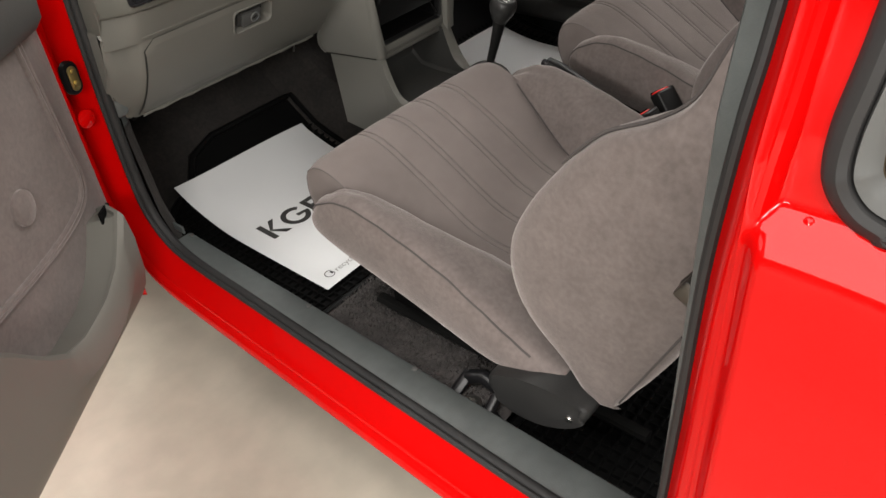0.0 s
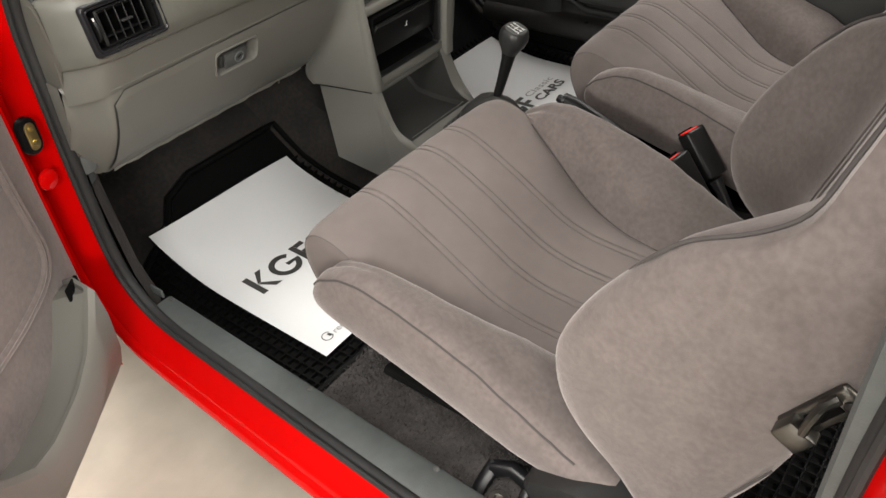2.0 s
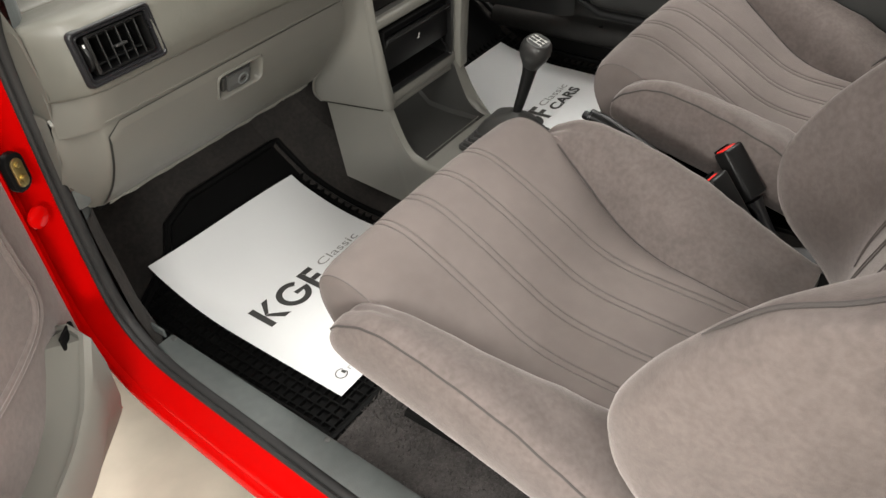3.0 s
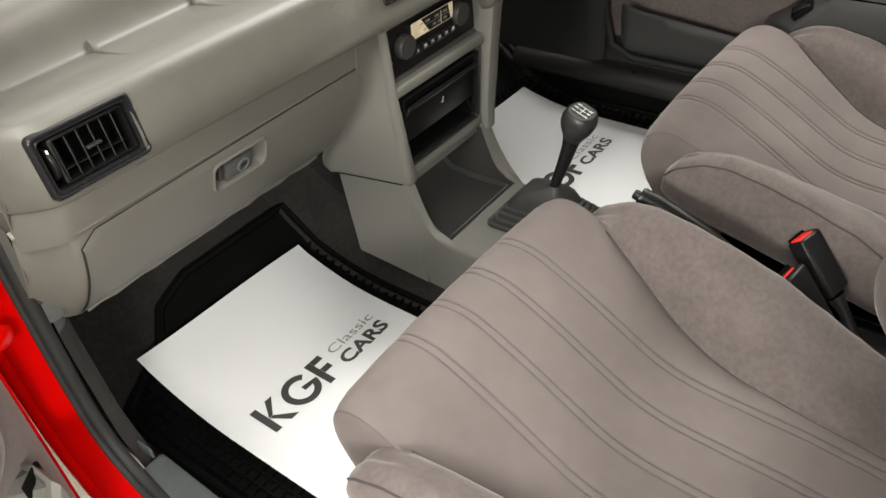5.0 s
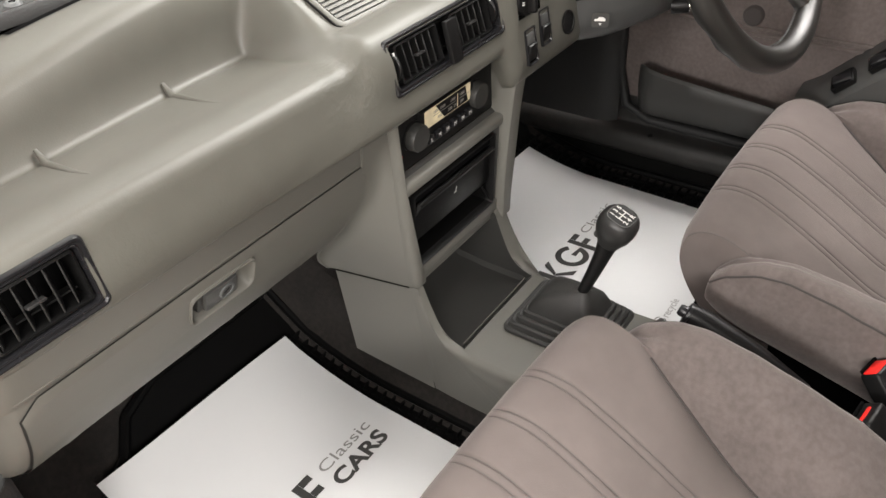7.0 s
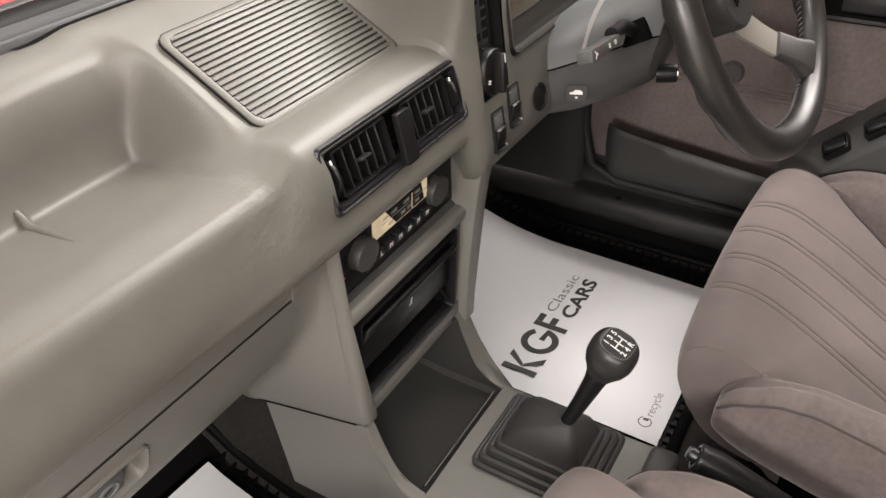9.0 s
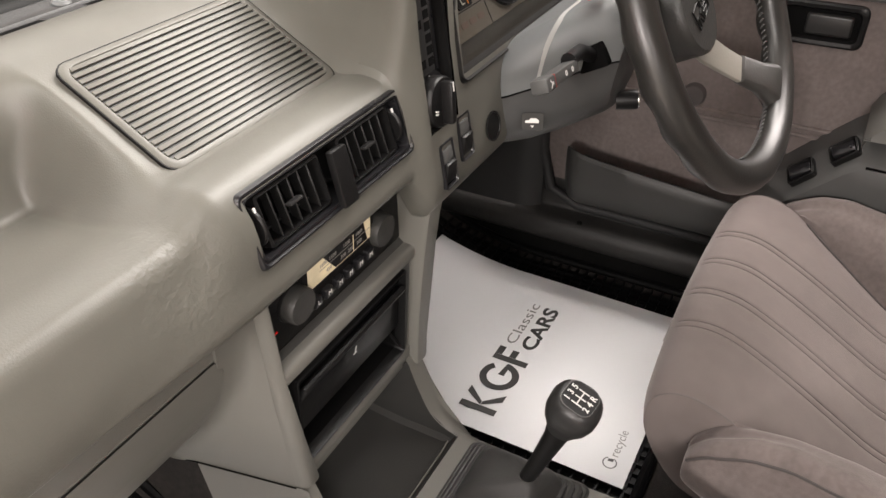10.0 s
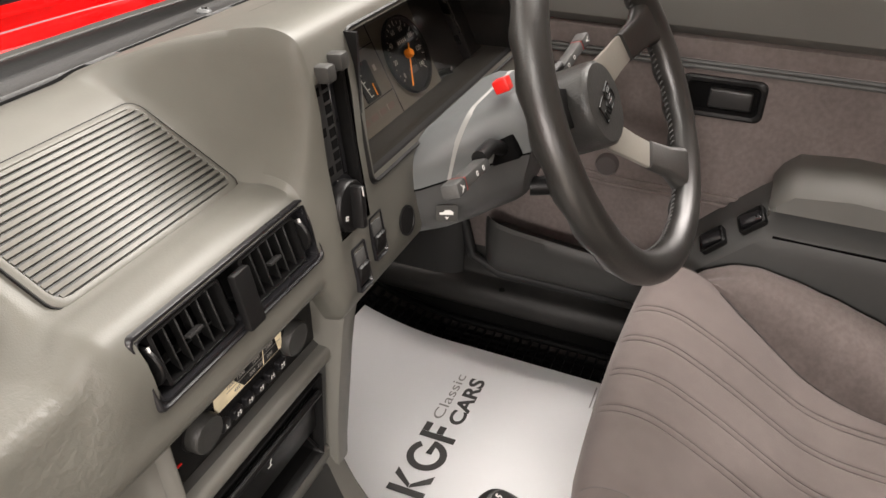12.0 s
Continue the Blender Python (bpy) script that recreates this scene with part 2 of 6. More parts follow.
def rrect(w, h, r, n=4, cx=0.0, cy=0.0):
    """A rounded rectangle, as 2D points."""
    r = min(r, w / 2 - 1e-5, h / 2 - 1e-5)
    out = []
    for sx, sy, a0 in ((1, 1, 0), (-1, 1, 90), (-1, -1, 180), (1, -1, 270)):
        for j in range(n + 1):
            a = radians(a0 + 90 * j / n)
            out.append((cx + sx * (w / 2 - r) + r * math.cos(a), cy + sy * (h / 2 - r) + r * math.sin(a)))
    return out


def face_frame(origin, x_dir, y_dir):
    """A local frame on a face: x along it, y up it, z out of it."""
    x = Vector(x_dir).normalized()
    z = x.cross(Vector(y_dir)).normalized()
    y = z.cross(x)
    m = Matrix((x, y, z)).transposed().to_4x4()
    m.translation = origin
    return m


def plate(outline, z0, z1, m=None, bevel=0.0):
    """A flat piece of the outline's shape, from z0 to z1, with a chamfered top edge."""
    cx = sum(p[0] for p in outline) / len(outline)
    cy = sum(p[1] for p in outline) / len(outline)

    def shrink(d):
        out = []
        for x, y in outline:
            l = math.hypot(x - cx, y - cy) or 1
            k = max(0.0, 1 - d / l)
            out.append((cx + (x - cx) * k, cy + (y - cy) * k))
        return out
    rows = [[(x, y, z0) for x, y in outline]]
    if bevel:
        rows += [[(x, y, z1 - bevel) for x, y in outline], [(x, y, z1 - bevel * 0.3) for x, y in shrink(bevel * 0.3)], [(x, y, z1) for x, y in shrink(bevel)]]
    else:
        rows.append([(x, y, z1) for x, y in outline])
    bm = loft(rows, ring=True, caps=True)
    return moved(bm, m) if m is not None else bm


def bezel(outer, steps, m=None):
    """A frame: rings of one outline given by (inset, z) from outside to inside."""
    rows = []
    for inset, z in steps:
        w = max(p[0] for p in outer) - min(p[0] for p in outer)
        h = max(p[1] for p in outer) - min(p[1] for p in outer)
        cx = (max(p[0] for p in outer) + min(p[0] for p in outer)) / 2
        cy = (max(p[1] for p in outer) + min(p[1] for p in outer)) / 2
        rows.append([(cx + (x - cx) * (w - 2 * inset) / w, cy + (y - cy) * (h - 2 * inset) / h, z) for x, y in outer])
    bm = loft(rows, ring=True)
    return moved(bm, m) if m is not None else bm


def prism(poly, x0, x1, bevel=0.0, seg=2):
    """A slab between x0 and x1 with the outline poly in (y, z)."""
    bm = loft([[(x0, y, z) for y, z in poly], [(x1, y, z) for y, z in poly]], ring=True, caps=True)
    if bevel:
        caps = [f for f in bm.faces if len(f.verts) == len(poly)]
        edges = {e for f in caps for e in f.edges}
        bmesh.ops.bevel(bm, geom=list(edges), offset=bevel, segments=seg, affect="EDGES", profile=0.5)
    return bm


def lettering(text, size, m, depth=0.0003, align="CENTER", shear=0.0, spacing=1.0, width=0.0, bold=0.0):
    """Flat letters of the built-in font, laid on a face frame."""
    cu = bpy.data.curves.new("letters", "FONT")
    cu.body, cu.size, cu.align_x, cu.align_y, cu.extrude, cu.shear = text, size, align, "CENTER", depth, shear
    cu.space_character, cu.offset = spacing, bold
    cu.resolution_u = 4
    ob = bpy.data.objects.new("letters", cu)
    scene.collection.objects.link(ob)
    dg = bpy.context.evaluated_depsgraph_get()
    me = bpy.data.meshes.new_from_object(ob.evaluated_get(dg))
    bm = bmesh.new()
    bm.from_mesh(me)
    bpy.data.objects.remove(ob)
    bpy.data.curves.remove(cu)
    bpy.data.meshes.remove(me)
    if width:
        xs_ = [v.co.x for v in bm.verts]
        k = width / (max(xs_) - min(xs_))
        bmesh.ops.transform(bm, matrix=Matrix.Diagonal((k, 1, 1, 1)), verts=bm.verts)
    return moved(bm, m)


def ease(a, b, x):
    t = min(1.0, max(0.0, (x - a) / (b - a)))
    return t * t * (3 - 2 * t)


def blend(keys, x):
    """Smooth value through (x, value) keys."""
    if x <= keys[0][0]:
        return keys[0][1]
    for (x0, v0), (x1, v1) in zip(keys, keys[1:]):
        if x <= x1:
            k = ease(x0, x1, x)
            return v0 + (v1 - v0) * k
    return keys[-1][1]


def line(keys, x):
    """Straight-line value through (x, value) keys."""
    if x <= keys[0][0]:
        return keys[0][1]
    for (x0, v0), (x1, v1) in zip(keys, keys[1:]):
        if x <= x1:
            return v0 + (v1 - v0) * (x - x0) / (x1 - x0)
    return keys[-1][1]

# ---- the showroom ----
GROUND = 0.06


def structure(name, bm, mat, label, category):
    return tagged(part(name, bm, mat, smooth=False), label, category, kind="structure")


structure("ground", box((0, 0, GROUND - 0.05), (20, 18, 0.1)), FLOORPAINT, "glossy beige coated showroom floor", "floor")
structure("wall_north", box((0, 9.1, 1.7), (20.4, 0.2, 3.5)), WALLPAINT, "plain grey showroom wall", "wall")
structure("wall_south", box((0, -9.1, 1.7), (20.4, 0.2, 3.5)), WALLPAINT, "plain grey showroom wall", "wall")
structure("wall_west", box((-10.1, 0, 1.7), (0.2, 18, 3.5)), WALLPAINT, "plain grey showroom wall", "wall")
structure("wall_east", box((10.1, 0, 1.7), (0.2, 18, 3.5)), WALLPAINT, "plain grey showroom wall", "wall")
structure("ceiling", box((0, 0, 3.55), (20.4, 18.4, 0.1)), WALLPAINT, "plain grey showroom ceiling", "ceiling")

# ---- the car's body ----
MID = 0.02  # the car's middle line
car = thing("red_hatchback", "bright red hatchback body shell with its passenger door open", "car", (MID, -0.4, GROUND))


def side_x(y):
    """Where the door seal runs, across the car."""
    return -0.640 + 0.055 * (y - 0.11)


# the door opening, seen from the side, as (y, z)
APERTURE = smooth_line([(-0.80, 0.372, 0), (-0.55, 0.368, 0), (-0.2, 0.366, 0), (0.0, 0.366, 0), (0.075, 0.385, 0), (0.118, 0.44, 0), (0.128, 0.56, 0), (0.120, 0.72, 0), (0.095, 0.88, 0),
                        (0.0, 1.0, 0), (-0.18, 1.16, 0), (-0.36, 1.29, 0), (-0.55, 1.325, 0), (-0.80, 1.325, 0), (-0.915, 1.26, 0), (-0.925, 1.0, 0), (-0.915, 0.80, 0), (-0.912, 0.60, 0), (-0.905, 0.46, 0), (-0.87, 0.395, 0)], 6, True)


REAR_STEPS = [(-0.001, 0.0), (-0.003, 0.006), (0.003, 0.013), (0.007, 0.020), (0.011, 0.028), (0.015, 0.036), (0.018, 0.042), (0.022, 0.047), (0.026, 0.050), (0.030, 0.0515), (0.034, 0.050), (0.040, 0.040)]


def aperture_strip(section):
    """Sweeps (outward from the opening, out of the car) steps round the opening."""
    rows, k = [], len(APERTURE)
    for i, p in enumerate(APERTURE):
        t = (APERTURE[(i + 1) % k] - APERTURE[i - 1]).normalized()
        out = Vector((t.y, -t.x))
        tumble = 0.30 * max(0.0, p.y - 0.92)
        k_ = ease(-0.80, -0.885, p.x) * ease(0.385, 0.44, p.y)
        row = []
        for (d, dx), (d2, dx2) in zip(section, REAR_STEPS):
            d, dx = d + (d2 - d) * k_, dx + (dx2 - dx) * k_
            row.append((side_x(p.x) + tumble - dx, p.x + out.x * d, p.y + out.y * d))
        rows.append(row)
    return loft(rows, closed=True)


aperture_bottom = aperture_strip([(-0.001, 0.0), (-0.003, 0.006), (0.006, 0.013), (0.014, 0.019), (0.030, 0.032), (0.041, 0.042), (0.046, 0.0435), (0.049, 0.049), (0.058, 0.054), (0.066, 0.054), (0.085, 0.044), (0.14, 0.02)])
part("door_frame", aperture_bottom, RED, car, "gloss red painted door opening with rolled edges")
seal = [Vector((side_x(p.x) + 0.30 * max(0.0, p.y - 0.92) - 0.004, p.x, p.y)) for p in APERTURE]
part("door_seal", tube(seal, 0.0085, 10, True, up=(1, 0, 0)), SEALRUBBER, car, "black rubber door seal")
part("seal_lip", tube([p + Vector((-0.011, 0, 0.003 if p.z < 0.42 else 0)) for p in seal], 0.0045, 8, True, up=(1, 0, 0)), SEALRUBBER, car)

# the grey trim inside the seal: sill plate, front post cover and centre post cover
rows = []
for i in range(41):
    y = -0.93 + 1.0 * i / 40
    x = side_x(y)
    inner = -0.604 + 0.030 * (y - 0.13)
    rows.append([(x - 0.002, y, 0.360), (x + 0.001, y, 0.371), (x + 0.006, y, 0.3735), (inner - 0.004, y, 0.3735), (inner, y, 0.371), (inner + 0.006, y, 0.345), (inner + 0.012, y, 0.258)])
sill_plate = part("sill_plate", loft(rows), TRIM, car, "scuffed grey plastic sill plate")
for y, x in ((-0.27, -0.622), (-0.50, -0.628), (0.06, -0.612)):
    part("sill_clip", lathe([(0.0045, 0), (0.0045, 0.0012), (0.003, 0.0018)], (x, y, 0.3733), (0, 0, 1), 12), DARKGREY, car)
part("trim_clip", box((-0.618, 0.085, 0.384), (0.004, 0.030, 0.016), 0.0015), TRIM, car, "lifted end clip of the sill trim")
def post_rows(z0, z1):
    rows = []
    for i in range(13):
        z = z0 + (z1 - z0) * i / 12
        y0 = line([(0.36, 0.085), (0.42, 0.118), (0.56, 0.136), (0.72, 0.126), (0.96, 0.075)], z)
        rows.append([(-0.632, y0 - 0.008, z), (-0.618, y0 + 0.002, z), (-0.606, y0 + 0.02, z), (-0.604, y0 + 0.25, z)])
    return rows


part("front_post_cover", loft(post_rows(0.585, 0.96)), TRIM, car, "grey plastic cover on the front post")
part("post_carpet", loft(post_rows(0.36, 0.588)), CARPET, car, "carpet folded round the foot of the front post")
tab_at = face_frame((-0.634, 0.1225, 0.647), (0.90, -0.42, 0), (0, 0, 1))
tab = part("trim_tab", plate([(p.x, p.y) for p in smooth_line([(-0.020, -0.034, 0), (-0.004, -0.040, 0), (0.016, -0.034, 0), (0.017, -0.005, 0), (0.010, 0.05, 0), (0.006, 0.12, 0), (0.0, 0.20, 0), (-0.012, 0.20, 0), (-0.016, 0.12, 0), (-0.019, 0.05, 0), (-0.021, -0.005, 0)], 3, True)], -0.012, 0.0, tab_at, 0.003), TRIM, car, "grey trim strip ending in a screwed tab")
part("tab_screw", lathe([(0.0080, 0.0), (0.0080, 0.0012), (0.0062, 0.0022), (0.0052, 0.0030), (0.0, 0.0034)], tab_at.translation, tab_at.to_3x3() @ Vector((0, 0, 1)), 18), STEEL, tab, "cross-head trim screw with washer")
part("screw_cross", join(box((0, 0, 0.0035), (0.0065, 0.0011, 0.0008), m=tab_at), box((0, 0, 0.0035), (0.0011, 0.0065, 0.0008), m=tab_at)), VOID, tab)
rows = []
for i in range(25):
    z = 0.37 + 0.93 * i / 24
    x = side_x(-0.91) + 0.30 * max(0.0, z - 0.92)
    rows.append([(x - 0.006, -0.919, z), (x + 0.004, -0.899, z), (x + 0.011, -0.896, z), (x + 0.019, -0.903, z), (x + 0.022, -1.0, z)])
part("centre_post_cover", loft(rows), TRIM, car, "grey plastic cover along the centre post")

# the striker pin and courtesy switch
part("striker_pin", join(lathe([(0.009, 0), (0.009, 0.006), (0.006, 0.008), (0.006, 0.024), (0.010, 0.026), (0.010, 0.032)], (-0.715, -0.925, 0.478), (0.1, 1, 0), 18)), STEEL, car, "plated door striker pin")
switch_at = face_frame((-0.690, 0.116, 0.704), (1, 0.32, 0), (0, -0.02, 1))
part("courtesy_switch_boot", plate(rrect(0.030, 0.054, 0.014), -0.004, 0.006, switch_at, 0.003), RUBBER, car, "black rubber switch surround")
part("courtesy_switch", join(plate(rrect(0.017, 0.040, 0.008), 0.004, 0.0085, switch_at, 0.0015), plate(rrect(0.007, 0.007, 0.0035, cy=0.012), 0.008, 0.012, switch_at, 0.001), plate(rrect(0.010, 0.010, 0.005, cy=-0.008), 0.008, 0.014, switch_at, 0.002)), BRASS, car, "brassy plated courtesy-light switch")
part("body_grommet", lathe([(0.016, 0), (0.015, 0.003), (0.010, 0.005), (0.0, 0.005)], (-0.688, 0.124, 0.630), (0.25, -1, 0), 18), RED, car, "painted-over round body plug")

# rear quarter panel with its window
def quarter_x(y, z):
    """The outer skin behind the door: a proud lower panel, a rounded shoulder, then the window pillar."""
    up = ease(0.862, 0.897, z)
    low = -0.7495 - 0.017 * ease(-0.947, -0.965, y) - 0.022 * ease(-0.97, -1.25, y)
    high = -0.7495 + 0.010 * ease(-0.947, -0.965, y) - 0.010 * ease(-0.97, -1.25, y) + 0.30 * max(0.0, z - 0.92) + 0.006 * ease(0.99, 0.897, z) * ease(-0.947, -0.962, y)
    return low + (high - low) * up


win = [(-0.990, 1.30, 0), (-0.989, 1.12, 0), (-0.986, 1.0, 0), (-0.982, 0.948, 0), (-0.985, 0.920, 0), (-0.997, 0.901, 0), (-1.016, 0.891, 0), (-1.05, 0.887, 0), (-1.3, 0.888, 0), (-1.5, 0.895, 0), (-1.62, 0.95, 0), (-1.60, 1.2, 0), (-1.5, 1.31, 0), (-1.1, 1.325, 0)]
wl = [Vector((quarter_x(p.x, max(p.y, 0.90)) - 0.003, p.x, p.y)) for p in smooth_line(win, 8, True)]


def inset(pts, d, dx):
    """The same ring, moved inward in its own plane and across the car."""
    out, k = [], len(pts)
    for i, p in enumerate(pts):
        t = pts[(i + 1) % k] - pts[i - 1]
        n = Vector((0, t.z, -t.y)).normalized()
        if n.dot(Vector((0, -1.30, 1.10)) - Vector((0, p.y, p.z))) < 0:
            n = -n
        out.append(p + n * d + Vector((dx, 0, 0)))
    return out


def in_window(y, z):
    ring, inside = inset(wl, 0.010, 0), False
    for p, q in zip(ring, ring[1:] + ring[:1]):
        if (p.z > z) != (q.z > z) and y < (q.y - p.y) * (z - p.z) / (q.z - p.z) + p.y:
            inside = not inside
    return inside


zs = [0.14 + 0.70 * i / 30 for i in range(30)] + [0.84 + 0.004 * i for i in range(31)] + [0.97 + 0.025 * i for i in range(16)]
ys = [-0.9455 - 0.003 * i for i in range(10)] + [-0.977 - 0.005 * i for i in range(16)] + [-1.07 - 0.06 * i for i in range(14)]
bm = loft([[(quarter_x(y, z), y, z) for z in zs] for y in ys])
bmesh.ops.delete(bm, geom=[f for f in bm.faces if in_window(f.calc_center_median().y, f.calc_center_median().z)], context="FACES")
part("quarter_panel", bm, RED, car, "gloss red rear quarter panel", sharp=70)
part("pillar_plug", lathe([(0.0035, 0), (0.0033, 0.0008), (0.002, 0.0014), (0, 0.0016)], (quarter_x(-0.981, 0.887) + 0.001, -0.981, 0.887), (-1, 0, 0.8), 16), RED, car)
quarter_window = part("quarter_window", loft([inset(wl, -0.006, 0.006), inset(wl, -0.004, -0.002), inset(wl, 0.0, -0.006), inset(wl, 0.006, -0.008), inset(wl, 0.011, -0.005), inset(wl, 0.013, 0.004)], ring=True), SEALRUBBER, car, "rear quarter window in a thick black rubber seal")
part("window_bead", loft([inset(wl, 0.012, 0.003), inset(wl, 0.014, -0.003), inset(wl, 0.019, -0.001), inset(wl, 0.024, 0.003), inset(wl, 0.0265, 0.009)], ring=True), DULLSILVER, quarter_window, "dull silver inner bead")
bm = bmesh.new()
bm.faces.new([bm.verts.new(p) for p in inset(wl, 0.026, 0.008)])
pane = part("pane", bm, TINT, quarter_window, "bronze-tinted glass", smooth=False)
pane.visible_shadow = False
part("rear_side_trim", loft([[(-0.60, y, 0.30), (-0.62, y, 0.60), (-0.655, y, 0.85), (-0.70, y, 0.885)] for y in (-0.99, -1.2, -1.5, -1.85)]), FAWN, car, "fawn-grey rear side trim")

# roof, far side, windscreen, scuttle and bonnet
rows = []
for i in range(17):
    y = -1.75 + 1.48 * i / 16
    rows.append([(MID + 0.60 * math.sin(radians(a)), y, 1.33 + 0.055 * math.cos(radians(a)) - 0.05 * ease(-0.75, -0.27, y) - 0.05 * ease(-1.4, -1.75, y)) for a in range(-90, 91, 12)])
part("roof", loft(rows), RED, car, "red painted steel roof")
part("headlining", loft([[Vector(p) - Vector((0, 0, 0.03)) for p in r] for r in rows]), WALLPAINT, car, "pale fabric headlining")
part("far_roof_rail", tube([(0.70, 0.10, 0.93), (0.66, -0.05, 1.08), (0.63, -0.30, 1.29), (0.62, -0.6, 1.33), (0.62, -1.75, 1.32)], 0.025, 10), RED, car)
part("far_pillar", box((0.66, -0.95, 1.08), (0.05, 0.10, 0.50), 0.015), RED, car)
def across(profile, wide, n=16, bow=0.03, sink=0.012):
    """A strip that runs from one side of the car to the other below the windscreen."""
    return loft([[(MID + wide * u, y - bow * u * u, z - sink * u * u) for y, z in profile] for u in [i / n for i in range(-n, n + 1)]])


bm = loft([[(MID + 0.66 * u, 0.330 - 0.03 * u * u, 0.952 - 0.01 * u * u), (MID + 0.60 * u, -0.28, 1.335 - 0.03 * u * u)] for u in [i / 10 for i in range(-10, 11)]])
screen = part("windscreen", bm, GLASS, car, "clear laminated windscreen")
screen.visible_shadow = False
part("screen_rubber", across([(0.306, 0.944), (0.309, 0.951), (0.316, 0.955), (0.335, 0.957), (0.355, 0.954), (0.366, 0.950), (0.370, 0.944)], 0.70), RUBBER, car, "black rubber windscreen surround")
part("rubber_bead", tube([(MID + 0.70 * u, 0.3725 - 0.03 * u * u, 0.9495 - 0.012 * u * u) for u in [i / 14 for i in range(-14, 15)]], 0.0014, 6), LACING, car, "thin grey bead in the rubber")
part("scuttle", across([(0.370, 0.944), (0.376, 0.948), (0.400, 0.946), (0.405, 0.940)], 0.74), POCKET, car, "dark grey scuttle strip below the windscreen")
part("scuttle_flange", across([(0.404, 0.930), (0.405, 0.941), (0.412, 0.945), (0.466, 0.944), (0.474, 0.940), (0.477, 0.925)], 0.76, sink=0.03), RED, car, "red painted scuttle edge")
part("bonnet_gap", across([(0.476, 0.930), (0.485, 0.934), (0.505, 0.934), (0.514, 0.925)], 0.76, sink=0.03), COWL, car, "grey bonnet seal")
rows = [[(MID + 0.78 * u, 0.512 - 0.04 * u * u + d, 0.946 - 0.035 * u * u - 0.10 * (d / 0.95) ** 2 - 0.015 * (d < 0.005)) for d in (0.0, 0.006, 0.02, 0.1, 0.25, 0.5, 0.75, 0.95)] for u in [i / 16 for i in range(-16, 17)]]
part("bonnet", loft(rows), RED, car, "gloss red bonnet")
for side in (-1, 1):
    part("wing", loft([[(MID + side * 0.785, y, 0.905 - 0.07 * max(0, y - 0.4)), (MID + side * 0.80, y, 0.86 - 0.07 * max(0, y - 0.4)), (MID + side * 0.80, y, 0.30)] for y in (0.14, 0.3, 0.6, 1.0, 1.36)]), RED, car, "gloss red front wing")
wiper = thing("windscreen_wiper", "black windscreen wiper arm resting on the scuttle", "wiper", (0.05, 0.495, 0.935))
part("arm", tube([(-0.38, 0.495, 0.942), (-0.1, 0.51, 0.966), (0.12, 0.515, 0.968)], [0.007, 0.005, 0.004], 8), BLACK, wiper)
part("blade", tube([(-0.18, 0.500, 0.963), (0.08, 0.505, 0.971), (0.34, 0.500, 0.968)], 0.005, 8, flat=1.6), RUBBER, wiper)
part("spindle_cap", lathe([(0.016, 0), (0.015, 0.012), (0.009, 0.018)], (-0.38, 0.495, 0.925), (0, -0.2, 1), 16), BLACK, wiper)

# ---- cabin floor ----


def floor_z(y):
    return 0.252 + 0.95 * max(0.0, y - 0.09) ** 2 + 0.25 * max(0.0, y - 0.28)


rows = []
for i in range(41):
    y = -1.75 + 2.30 * i / 40
    rows.append([(x, y, floor_z(y) + h) for x, h in ((-0.625, 0.11), (-0.605, 0.02), (-0.57, 0), (-0.30, 0), (-0.114, 0.003), (-0.090, 0.03), (-0.072, 0.10), (-0.05, 0.125), (0.09, 0.125), (0.115, 0.10), (0.14, 0.03), (0.17, 0.004), (0.34, 0), (0.66, 0), (0.728, 0.01), (0.735, 0.06))])
carpet = tagged(part("carpet", loft(rows), CARPET), "dark grey moulded cabin carpet", "carpet", kind="structure")
# the footwell's depth shade is put into the bulkhead's near-black colour
structure("bulkhead", box((MID, 0.56, 0.60), (1.36, 0.02, 0.66)), VOID, "bulkhead behind the dashboard, coloured black for footwell shade", "bulkhead")
kick = thing("kick_panel", "dark carpet lining of the footwell side", "trim panel", (-0.61, 0.3, 0.36))
part("lining", box((-0.6155, 0.355, 0.52), (0.015, 0.37, 0.36), 0.004), CARPET, kick)
hk = thing("heater_pipe", "black hose end under the dashboard", "hose", (-0.16, 0.22, 0.55))
part("hose", tube([(-0.20, 0.33, 0.61), (-0.195, 0.28, 0.59), (-0.19, 0.24, 0.565), (-0.19, 0.225, 0.54)], 0.014, 12), RUBBER, hk)
part("cable_clip", tube([(-0.180, 0.212, 0.555), (-0.181, 0.209, 0.546), (-0.182, 0.212, 0.536)], 0.0022, 6), STEEL, hk, "bare metal clip")
